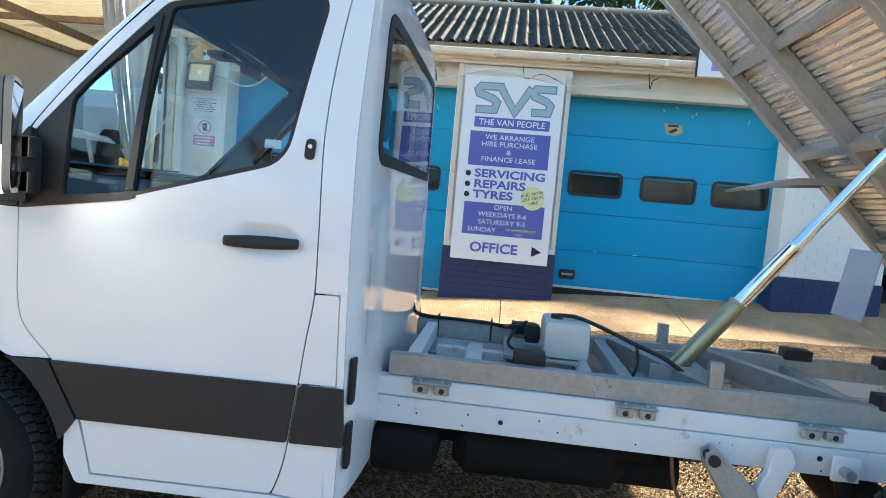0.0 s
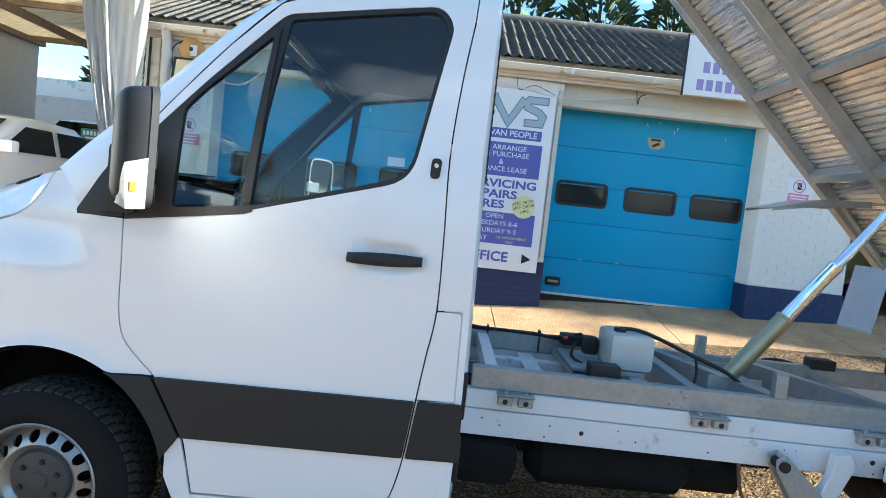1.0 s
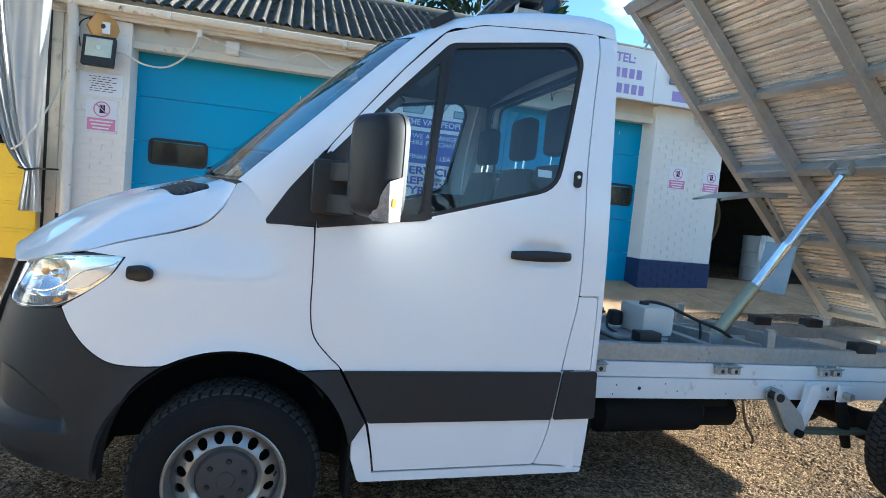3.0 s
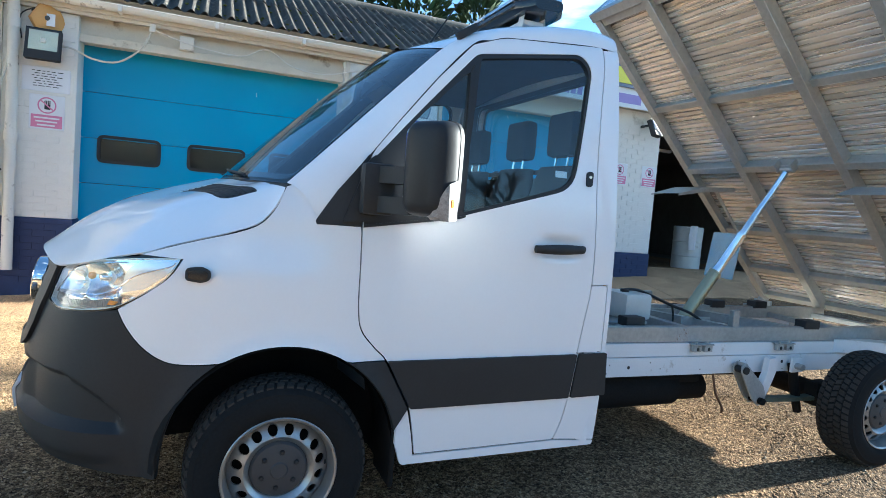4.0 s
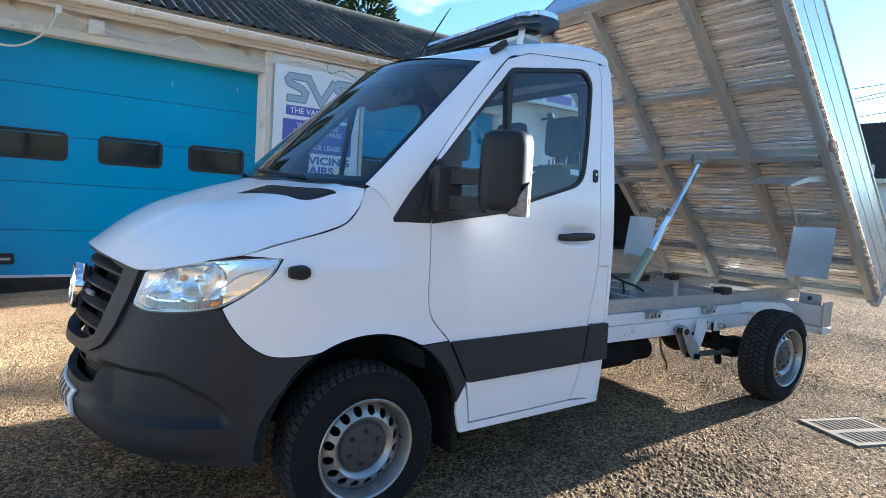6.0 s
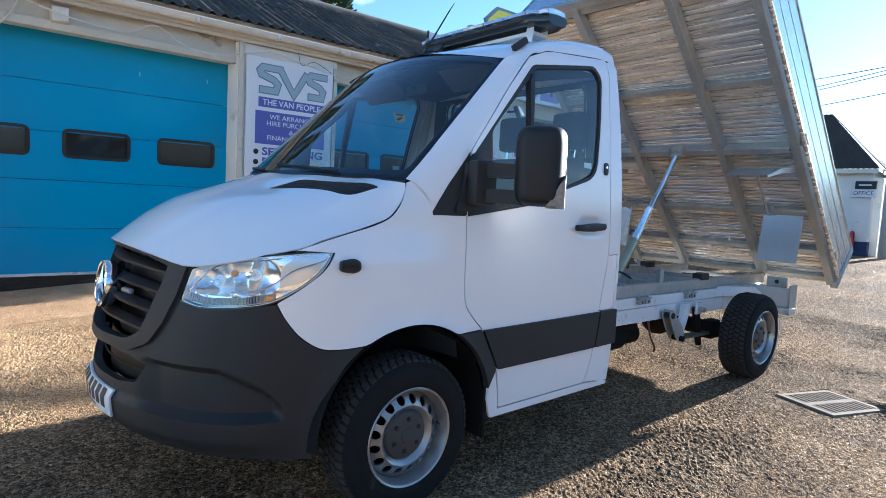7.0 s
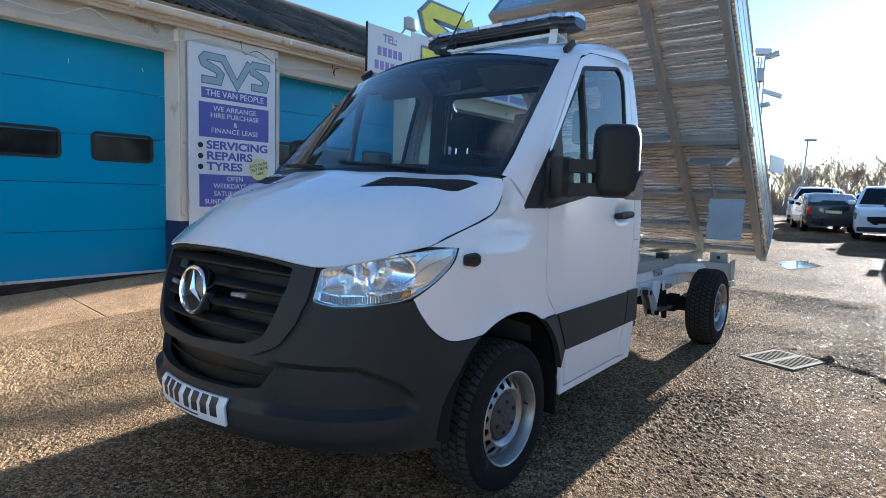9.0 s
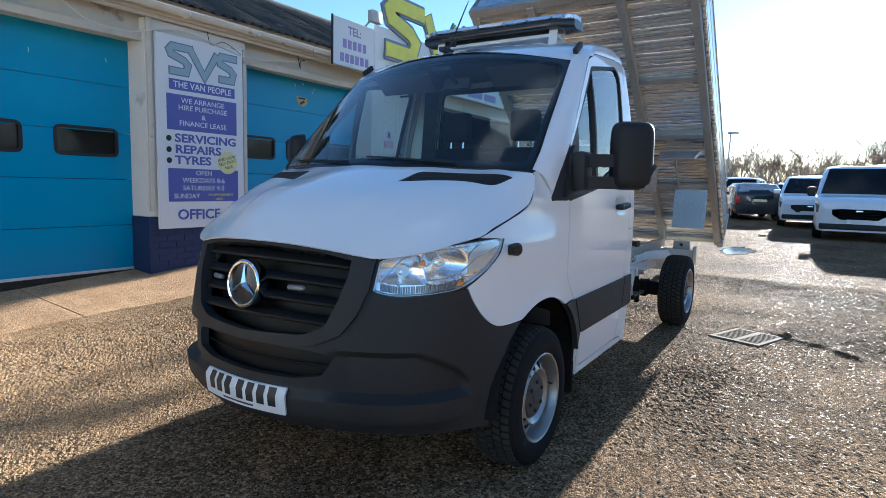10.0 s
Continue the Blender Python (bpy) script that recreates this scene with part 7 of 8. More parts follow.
# ---------- parked vehicles ----------
def vehicle(name, label, category, L, W, H, hood, hood_z, paint, m, boxy=False, group="parked vehicles", plate_front=True):
    v = thing(name, label, category, group=group)
    belt = hood_z + .02
    scr = .85 if boxy else .80
    xs_ = [L / 2, L / 2 - .06, L / 2 - .25, L / 2 - hood * .6, L / 2 - hood, L / 2 - hood - scr, L / 2 - hood - scr - .3, 0 - L * .12, -L / 2 + (.25 if boxy else .75), -L / 2 + .06, -L / 2]
    tz = [hood_z * .72, hood_z * .86, hood_z * .95, hood_z, hood_z + .04, H - .05, H, H, H - .03, (H - .12) if boxy else hood_z + .12, (H - .3) if boxy else hood_z]
    wd = [.80, .88, .95, 1, 1, 1, 1, 1, 1, .97, .93]
    rows = []
    for x, t, k in zip(xs_, tz, wd):
        w = W / 2 * k
        b = min(belt, t - .02)
        hi = max(0, t - belt) / (H - belt)
        rows.append([(x, -w * .93, .22), (x, -w, .40), (x, -w, b * .8), (x, -w * .98, b), (x, -w * (.98 - .10 * hi), b + (t - b) * .75), (x, -w * (.90 - .14 * hi), t - .01), (x, -w * .4, t + .015), (x, w * .4, t + .015),
                     (x, w * (.90 - .14 * hi), t - .01), (x, w * (.98 - .10 * hi), b + (t - b) * .75), (x, w * .98, b), (x, w, b * .8), (x, w, .40), (x, w * .93, .22)])
    bm = loft(rows, True)
    for r in (rows[0], rows[-1]):
        bm.faces.new([bm.verts.new(p) for p in r])
    bmesh.ops.remove_doubles(bm, verts=bm.verts, dist=1e-4)
    bmesh.ops.recalc_face_normals(bm, faces=bm.faces)
    bm.transform(m)
    part("body", bm, paint, v)
    # windscreen, rear and side glass
    def quad(nm, pts, mt, lb=""):
        b_ = bmesh.new()
        b_.faces.new([b_.verts.new(m @ Vector(p)) for p in pts])
        bmesh.ops.solidify(b_, geom=b_.faces, thickness=.006)
        return part(nm, b_, mt, v, lb)
    x0, x1 = L / 2 - hood - .03, L / 2 - hood - scr + .04
    w0, w1 = W / 2 * .88, W / 2 * .72
    e = .022
    quad("windscreen", [(x0 + e, -w0, belt + .05), (x0 + e, w0, belt + .05), (x1 + e, w1, H - .07), (x1 + e, -w1, H - .07)], M_GLASSDARK, "dark windscreen")
    if boxy:
        quad("rear_window", [(-L / 2 + .0, -w1, belt + .1), (-L / 2 + .0, w1, belt + .1), (-L / 2 + .03 - e, w1 * .95, H - .25), (-L / 2 + .03 - e, -w1 * .95, H - .25)], M_GLASSDARK)
    else:
        quad("rear_window", [(-L / 2 + .10 - e, -w0, belt + .12), (-L / 2 + .10 - e, w0, belt + .12), (-L / 2 + .66 - e, w1, H - .06), (-L / 2 + .66 - e, -w1, H - .06)], M_GLASSDARK, "dark rear window")
    for s in (-1, 1):
        quad("side_glass", [(x0 - .30, s * (W / 2 * .985), belt + .05), (x0 - 1.35, s * (W / 2 * .985), belt + .05), (x0 - 1.35, s * (W / 2 * .895), H - .14), (x1 - .10, s * (W / 2 * .895), H - .14)], M_GLASSDARK)
        if not boxy:
            quad("side_glass", [(x0 - 1.45, s * (W / 2 * .985), belt + .05), (x0 - 2.3, s * (W / 2 * .985), belt + .05), (x0 - 2.1, s * (W / 2 * .90), H - .14), (x0 - 1.45, s * (W / 2 * .895), H - .14)], M_GLASSDARK)
        hl = bmesh.new()
        xf = L / 2 + .012
        h_ = hood_z
        pts = [(xf, s * W * .24, h_ * .55), (xf, s * W * .25, h_ * .66), (xf - .10, s * W * .468, h_ * .80), (xf - .32, s * W * .490, h_ * .84), (xf - .12, s * W * .472, h_ * .62)]
        fc = hl.faces.new([hl.verts.new(m @ Vector(p)) for p in pts])
        bmesh.ops.solidify(hl, geom=[fc], thickness=.03)
        bmesh.ops.recalc_face_normals(hl, faces=hl.faces)
        part("headlight", hl, M_HEADGLASS, v, "clear headlight")
        part("fog_lamp", box((L / 2 - .08, s * W * .36, .46), (.12, .22, .10), m @ pose(0, 0, 0, 0, 0, 0), .03), M_RUBBER, v)
        part("tail_light", box((-L / 2 + .04, s * W * .44, hood_z * .82), (.12, .14, .30 if not boxy else .5), m, .02), M_TAIL, v, "red tail light")
        part("door_mirror", box((x0 - .28, s * (W / 2 + .10), belt + .10), (.14, .20, .15 if not boxy else .26), m, .04), M_PLASTIC if boxy else paint, v)
        for x in (L / 2 - .88, -L / 2 + .85):
            wm = m @ Matrix.Translation((x, s * (W / 2 - .12), .32)) @ pose(0, 0, 0, -90 * s, 0, 0)
            tw = part("wheel", lathe([(0, .06), (.20, .06), (.215, .11), (.30, .125), (.325, .10), (.33, 0), (.325, -.1), (.2, -.1)], 28, wm), M_TYRE, v)
            part("rim", lathe([(0, .075), (.06, .09), (.08, .07), (.17, .085), (.205, .115), (.21, .10)], 20, wm), M_RIM, tw)
    gb = bmesh.new()
    gz0, gz1 = hood_z * .47, hood_z * .71
    gp = [(-W * .30, gz1 - .02), (-W * .20, gz1), (W * .20, gz1), (W * .30, gz1 - .02), (W * .29, gz0 + .12), (W * .20, gz0), (-W * .20, gz0), (-W * .29, gz0 + .12)]
    gf_ = gb.faces.new([gb.verts.new(m @ Vector((L / 2 + .03, y, z))) for y, z in gp])
    bmesh.ops.solidify(gb, geom=[gf_], thickness=.06)
    bmesh.ops.recalc_face_normals(gb, faces=gb.faces)
    gr = part("grille", gb, M_RUBBER, v, "black grille")
    for k in range(3):
        part("grille_slat", box((L / 2 + .035, 0, gz0 + (gz1 - gz0) * (k + 1) / 4), (.02, W * .44, .018), m, .004), M_PLASTIC, gr)
    part("badge", box((L / 2 + .045, 0, gz1 - .05), (.02, .16, .06), m, .02), M_CHROME, gr)
    part("lower_bumper", box((L / 2 - .05, 0, .34), (.16, W * .86, .16), m, .05), M_PLASTIC, v, "dark lower bumper")
    part("number_plate", box((L / 2 + .03, 0, .48), (.02, .52, .11), m, .004), M_SIGNWHITE, v, "plain white number plate")
    part("number_plate", box((-L / 2 - .015, 0, .75 if not boxy else .6), (.02, .52, .11), m, .004), M_PALEYELLOW, v, "plain yellow number plate")
    return v


M_GLASSDARK = mat("dark_vehicle_glass", (.012, .016, .018), .05, var=.05, ior=1.5)
M_TAIL = mat("red_lamp_lens", (.45, .015, .015), .15)
M_BLACKCAR = mat("black_car_paint", (.012, .012, .014), .2, coat=.8, var=.05)
M_SILVER = mat("silver_car_paint", (.55, .56, .58), .25, metal=.5, coat=.6, var=.03)


def gm_(x, y, yaw):
    return Matrix.Translation((x, y, float(ground_z(x, y)))) @ pose(0, 0, 0, 0, 0, yaw)


vehicle("panel_van", "white panel van facing along the gravel yard", "van", 4.97, 1.99, 1.96, .95, 1.12, M_WHITE, gm_(18.2, -2.80, 180), True)
vehicle("car", "white people carrier parked behind the van", "car", 4.6, 1.86, 1.72, 1.0, 1.05, M_WHITE, gm_(22.6, -1.55, 182))
vehicle("car", "black hatchback parked with its tail showing", "car", 4.3, 1.80, 1.46, 1.05, .96, M_BLACKCAR, gm_(26.0, .75, 16))
vehicle("car", "white off-road car by the far trees", "car", 4.7, 1.92, 1.80, 1.1, 1.10, M_WHITE, gm_(33.5, 1.8, 176))
vehicle("car", "silver car parked far across the yard", "car", 4.4, 1.80, 1.52, 1.05, .98, M_SILVER, gm_(32.0, -.65, 180))
vehicle("panel_van", "tall white van in the far row", "van", 5.6, 2.0, 2.25, .9, 1.2, M_WHITE, gm_(27.5, -4.2, 180), True)
vehicle("car", "silver car in the far row", "car", 4.4, 1.8, 1.5, 1.05, .98, M_SILVER, gm_(30.5, -2.6, 180))
vehicle("panel_van", "white van by the far workshop", "van", 5.0, 1.95, 2.0, .95, 1.12, M_WHITE, gm_(41, 3.0, 185), True)

# ---------- bare trees far off, and the yard's edge ----------
M_BARK = mat("winter_bark", (.11, .085, .065), .9, var=.25, scale=8)
M_TWIG = mat("bare_twigs", (.36, .285, .225), .9, var=.25)


def bare_tree(bm, base, h, rng, depth=4, spread=.55, twig=.012, girth=.020):
    def grow(p, d, ln, r, k):
        q = p + d * ln
        put_tube(bm, [p, q], [r, max(r * .7, .011)], 5 if k > 2 else 3, False)
        if k == 0:
            return
        for _ in range(3 if k > 1 else 4):
            nd = (d + Vector((rng.uniform(-1, 1), rng.uniform(-1, 1), rng.uniform(-.25, .7))) * spread).normalized()
            grow(p + d * ln * rng.uniform(.55, 1), nd, ln * rng.uniform(.55, .8), max(r * .68, twig), k - 1)
    grow(Vector(base), Vector((rng.uniform(-.05, .05), rng.uniform(-.05, .05), 1)), h * .34, h * girth, depth)


rng = random.Random(11)
belt_ob = thing("bare_tree_belt", "hazy belt of bare winter trees on the horizon", "trees", kind="stuff")
variants = []
for k in range(9):
    vb = bmesh.new()
    bare_tree(vb, (0, 0, 0), 7.0, rng, 5, .60, .012, .010)
    vm = bpy.data.meshes.new("tree_variant")
    vb.to_mesh(vm)
    vb.free()
    variants.append(vm)
base_v = [np.array([tuple(v.co) for v in vm.vertices]) for vm in variants]
base_f = [np.array([tuple(p.vertices) for p in vm.polygons]) for vm in variants]
tv, tf, n0 = [], [], 0
for k in range(210):
    y = -64 + 104 * (k + rng.random()) / 210
    sc_ = rng.uniform(.75, 1.18) * (1.12 if y < -6 else 1)
    m = Matrix.Translation((84 + rng.uniform(-9, 12), y, .3)) @ pose(0, 0, 0, 0, 0, rng.uniform(0, 360)) @ Matrix.Scale(sc_, 4)
    tv.append(base_v[k % 9] @ np.array(m.to_3x3()).T + np.array(m.translation))
    tf.append(base_f[k % 9] + n0)
    n0 += len(base_v[k % 9])
tm = bpy.data.meshes.new("twigs")
tm.from_pydata(np.concatenate(tv).tolist(), [], np.concatenate(tf).tolist())
tm.materials.append(M_TWIG)
new("twigs", tm).parent = belt_ob
for vm in variants:
    bpy.data.meshes.remove(vm)
hedge = thing("scrub_hedge", "brown winter scrub along the yard's far edge", "hedge", kind="stuff")
bm = bmesh.new()
for k in range(5200):
    x, y = rng.uniform(62, 74), rng.uniform(-60, 45)
    p = Vector((x, y, .3))
    d = Vector((rng.uniform(-.5, .5), rng.uniform(-.5, .5), 1)).normalized()
    put_tube(bm, [p, p + d * rng.uniform(1.6, 4.2)], [.06, .025], 3, False)
part("stems", bm, M_TWIG, hedge, smooth=False)
# trees across the yard behind the walk, whose branches the windows mirror
for k, (x, y, h) in enumerate(((-5.5, -21, 9), (-1.5, -23, 10), (3.0, -20, 8.5), (7.5, -24, 11), (-10, -24, 10), (12, -22, 9))):
    tr = thing("bare_tree", "bare winter tree at the yard's edge", "tree", group="bare trees")
    bm = bmesh.new()
    bare_tree(bm, (x, y, 0), h, rng, 4, .6)
    part("branches", bm, M_BARK, tr, smooth=False)
bm = bmesh.new()
for k in range(3200):
    x, y = rng.uniform(-40, 40), rng.uniform(-31, -26)
    p = Vector((x, y, 0))
    d = Vector((rng.uniform(-.5, .5), rng.uniform(-.5, .5), 1)).normalized()
    put_tube(bm, [p, p + d * rng.uniform(2.6, 6.0)], [.06, .02], 3, False)
h2 = thing("field_hedge", "tall bare hedge along the yard's edge", "hedge", kind="stuff")
part("stems", bm, M_TWIG, h2, smooth=False)

# service pole across the yard, which the side windows mirror
sp_ = thing("service_pole", "timber service pole with a transformer across the yard", "pole")
PX, PY = 12.1, -14.9
part("shaft", tube([(PX, PY, -.2), (PX, PY, 8.3)], [.15, .10], 10), M_BARK, sp_, "dark timber shaft")
part("transformer", lathe([(0, .35), (.12, .33), (.14, .28), (.14, -.22), (.10, -.27), (0, -.27)], 18, Matrix.Translation((PX - .24, PY, 7.2))), M_CAP, sp_, "dark grey transformer can")
part("cross_arm", box2((PX - .9, PY - .06, 7.85), (PX + .9, PY + .06, 7.99), None, .01), M_BARK, sp_)
for dx in (-.8, 0, .8):
    part("insulator", lathe([(0, .16), (.03, .15), (.045, .09), (.03, .06), (.045, .03), (.02, 0)], 10, Matrix.Translation((PX + dx, PY, 7.99 if dx else 8.28))), M_CAP, sp_)
for k in range(6):
    part("step_iron", tube([(PX - .24, PY, 3.2 + .45 * k), (PX + .24, PY, 3.2 + .45 * k)], .012, 5), M_GALVDIRTY, sp_)
for dy in (-.4, 0, .4):
    w = thing("overhead_cable", "thin overhead cable from the service pole", "cable", group="overhead cables")
    part("strand", tube([(PX + dy + (45 - PX) * t, PY - 14 * t, 8.12 - 1.1 * math.sin(math.pi * t)) for t in np.linspace(0, 1, 20)], .014, 5), M_CABLE, w)

# conifers behind the garage
def leaf_mat():
    m = mat("conifer_foliage", (.035, .062, .022), .8, var=.4, scale=3, island=.35)
    return m


M_CONIFER = leaf_mat()
for k, (x, y, h, r) in enumerate(((-1.6, 12.6, 8.6, 1.7), (.6, 12.2, 8.9, 1.6), (2.6, 12.5, 8.5, 1.6), (4.6, 12.2, 8.2, 1.5), (6.5, 12.3, 7.6, 1.35), (-8.2, 14.5, 5.6, 1.5))):
    tr = thing("conifer", "dense dark green conifer behind the garage roof", "tree", group="conifers behind the garage")
    part("trunk", tube([(x, y, .3), (x + .05, y, h * .5), (x, y, h * .93)], [.16, .11, .02], 8), M_BARK, tr)
    bm = bmesh.new()
    for i in range(2300):
        t = rng.random() ** .8
        z = 2.6 + (h - 2.6) * t
        rr = r * (1 - t) ** .55 * rng.uniform(.55, 1.08) + .05
        a = rng.uniform(0, 2 * math.pi)
        p = Vector((x + rr * math.cos(a), y + rr * math.sin(a), z))
        s = rng.uniform(.08, .20)
        out = Vector((math.cos(a), math.sin(a), rng.uniform(.1, 1.1))).normalized()
        sd = out.cross(Vector((rng.uniform(-1, 1), rng.uniform(-1, 1), rng.uniform(-1, 1)))).normalized() * s * .38
        v = [bm.verts.new(c) for c in (p - sd, p + sd, p + out * s * 1.7 + sd * .2, p + out * s * .9 - sd * .9)]
        bm.faces.new((v[0], v[1], v[2]))
        bm.faces.new((v[0], v[2], v[3]))
    part("crown", bm, M_CONIFER, tr, smooth=False)

# ---------- fittings on the garage ----------
fl = thing("floodlight", "black floodlight with a clear front on the pier", "floodlight")
FM = Matrix.Translation((-2.015, WY - .16, 2.80)) @ pose(0, 0, 0, -12, 0, 0)
part("housing", box((0, .02, 0), (.33, .07, .34), FM, .015), M_RUBBER, fl, "black housing")
part("bezel", panel([(-.165, -.17), (.165, -.17), (.165, .17), (-.165, .17)], lambda u, v: np.stack([u, -.018 + 0 * u, v], -1) @ np.array(FM.to_3x3()).T + np.array(FM.translation), [[(-.135, -.075), (.135, -.075), (.135, .145), (-.135, .145)]], step=.1, thick=.01), M_RUBBER, fl, "black bezel")
part("reflector", box((0, -.013, .035), (.27, .006, .22), FM, .002), M_LAMPGLASS, fl, "bright reflector")
part("led_chip", box((0, -.018, .035), (.05, .006, .05), FM, .002), M_TRIMCREAM, fl)
part("bracket", box((0, .09, -.02), (.20, .10, .03), FM, .004), M_RUBBER, fl)
al = thing("alarm_box", "faded orange eight-sided alarm box on the pier", "alarm")
part("case", lathe([(0, .05), (.14, .045), (.175, .02), (.175, -.05)], 6, Matrix.Translation((-2.0, WY - .05, 3.08)) @ pose(0, 0, 0, 90, 0, 30)), mat("faded_orange_plastic", (.60, .33, .10), .5, var=.1), al)
part("label_plate", box((-2.0, WY - .105, 3.075), (.15, .006, .13), None, .002), M_SIGNWHITE, al)
part("lens", lathe([(0, .014), (.02, .01), (.028, 0)], 14, Matrix.Translation((-2.0, WY - .108, 3.09)) @ pose(0, 0, 0, 90, 0, 0)), M_CAP, al)
no = thing("notice_board", "white notice board with small dark writing", "sign")
part("board", box2((-2.235, WY - .012, 2.32), (-1.78, WY + .01, 2.58), None, .004), M_SIGNWHITE, no)
rng = random.Random(4)
for k in range(7):
    x = -2.15 + rng.uniform(0, .04)
    while x < -1.90:
        w = rng.uniform(.02, .06)
        part("print_bar", box2((x, WY - .0145, 2.535 - .027 * k), (x + w, WY - .011, 2.543 - .027 * k)), M_CAP, no)
        x += w + .018


def prohibition(x0, x1, z0, z1, y=WY):
    s = thing("warning_sign", "white and faded red no-entry hand sign", "sign", group="warning signs")
    part("board", box2((x0, y - .010, z0), (x1, y + .01, z1), None, .003), M_SIGNWHITE, s)
    w, h = x1 - x0, z1 - z0
    cx, cz = (x0 + x1) / 2, z0 + h * .70
    r = min(w * .38, h * .24)
    part("red_ring", loft([[(cx + q * math.cos(a), y - .0135, cz + q * math.sin(a)) for q in (r * .84, r)] for a in np.linspace(0, 2 * math.pi, 33)]), M_PINK, s)
    part("red_slash", box((0, 0, 0), (r * 1.75, .003, r * .15), Matrix.Translation((cx, y - .0125, cz)) @ pose(0, 0, 0, 0, 40, 0)), M_PINK, s)
    bm = bmesh.new()
    put_box(bm, (cx + .004, y - .0115, cz - r * .2), (r * .62, .003, r * .6), None)
    for i in range(4):
        put_box(bm, (cx - r * .22 + i * r * .17, y - .0115, cz + r * .32), (r * .11, .003, r * .5), None)
    part("hand_symbol", bm, M_BLACKPRINT, s)
    part("red_panel", box2((x0 + w * .06, y - .0135, z0 + h * .05), (x1 - w * .06, y - .0105, z0 + h * .42)), M_PINK, s)
    for k in range(3):
        part("print_bar", box2((x0 + w * (.14 + .05 * k), y - .016, z0 + h * (.31 - .105 * k)), (x1 - w * (.14 + .06 * k), y - .0134, z0 + h * (.355 - .105 * k))), M_SIGNWHITE, s)
    return s


prohibition(-2.16, -1.825, 1.91, 2.285)
prohibition(5.60, 5.90, 2.005, 2.345)
prohibition(6.19, 6.49, 2.01, 2.345)
# weathered plaque on the second door, scratches
pq = thing("plaque", "broken sandy sticker on the blue door", "sticker")
bm = panel(rounded([(3.88, 2.70), (4.10, 2.69), (4.12, 2.60), (4.03, 2.55), (3.93, 2.56), (3.90, 2.62)]), lambda u, v: np.stack([u, DY - .006 + 0 * u, v], -1), step=.05, thick=.003)
part("sheet", bm, M_BRASS, pq)
part("print_bar", box2((3.93, DY - .012, 2.66), (4.06, DY - .008, 2.685)), M_BLACKPRINT, pq)
part("print_bar", box((0, 0, 0), (.10, .004, .035), Matrix.Translation((4.0, DY - .011, 2.61)) @ pose(0, 0, 0, 0, -25, 0)), M_BLACKPRINT, pq)
for x, z, a in ((3.86, 2.86, 60), (4.02, 2.90, 40), (4.22, 2.80, 75), (4.26, 2.84, 105), (4.9, 2.78, 100), (.22, 2.66, 90), (1.0, 2.70, 70), (3.2, 1.0, 10), (3.7, 1.0, 5)):
    part("paint_chip", box((0, 0, 0), (.05, .002, .006), Matrix.Translation((x, DY - .0052, z)) @ pose(0, 0, 0, 0, a, 0)), M_SIGNWHITE, door_r if x > 2 else door_l, "pale paint chip")
# junction boxes and cables
jb = thing("junction_box", "cream junction box below the gutter", "junction box")
part("case", box((-.62, WY + .05, 3.09), (.17, .09, .17), None, .012), M_TRIMCREAM, jb)
part("cover", box((-.62, WY + .0, 3.09), (.15, .012, .15), None, .004), M_GUTTER, jb)
cab = thing("wall_cable", "pale cable looped along the garage front", "cable")
part("run", tube(smooth_line([(-2.12, WY - .10, 2.79), (-1.80, WY - .09, 2.82), (-1.55, WY - .10, 2.73), (-1.30, WY - .12, 2.74), (-1.08, WY - .12, 2.93), (-.98, WY - .12, 3.16)]), .011, 6), M_TRIMCREAM, cab)
part("run", tube(smooth_line([(-.98, WY - .12, 3.16), (-.75, WY - .08, 3.10), (-.4, WY - .08, 3.04), (0, WY - .08, 3.03), (.28, WY - .10, 3.15), (.6, WY - .08, 3.00), (1.0, WY - .07, 2.97), (1.4, WY - .05, 3.08), (1.7, WY - .06, 3.13), (2.2, WY - .06, 3.06), (2.7, WY - .04, 3.0), (3.4, WY - .02, 3.09), (3.75, WY - .05, 3.16)], 6), .008, 6), M_GUTTER, cab)
part("run", tube(smooth_line([(2.05, WY - .05, 3.2), (2.10, WY - .06, 3.05), (2.3, WY - .05, 3.12), (2.55, WY - .05, 3.02)], 6), .004, 5), M_CABLE, cab)
part("run", tube(smooth_line([(3.55, WY - .05, 3.2), (3.57, WY - .08, 3.02), (3.60, WY - .05, 3.12), (3.66, WY - .09, 3.15)], 6), .006, 5), M_CABLE, cab)
part("run", tube(smooth_line([(-2.15, WY - .08, 3.15), (-2.10, WY - .06, 3.2), (-2.25, WY - .05, 3.1), (-2.24, WY - .04, 2.85)], 6), .007, 5), M_CABLE, cab)
part("clip", box((-.98, WY - .11, 3.17), (.06, .05, .09), None, .008), M_GUTTER, cab)
rg_ = struct("rusty_fascia", "rusty exposed strip where the fascia has broken away", "fascia")
part("strip", box2((2.52, WY - .125, 3.285), (3.95, WY - .100, 3.345), None, .004), M_RUST, rg_)
part("loose_board", box((0, 0, 0), (.60, .02, .10), Matrix.Translation((3.85, WY - .13, 3.30)) @ pose(0, 0, 0, 0, 4, 0), .004), M_GUTTER, rg_)
al2 = thing("security_lamp", "small grey floodlight on an arm above the eaves", "floodlight")
part("arm", tube([(4.78, TY + .05, 3.84), (4.78, TY - .1, 3.96)], .015, 6), M_GALV, al2)
part("head", box((4.78, TY - .18, 3.98), (.24, .10, .18), pose(0, 0, 0), .015), M_GALVDIRTY, al2)
ws_ = thing("wall_lamp", "black floodlight on an arm at the pier's top", "floodlight")
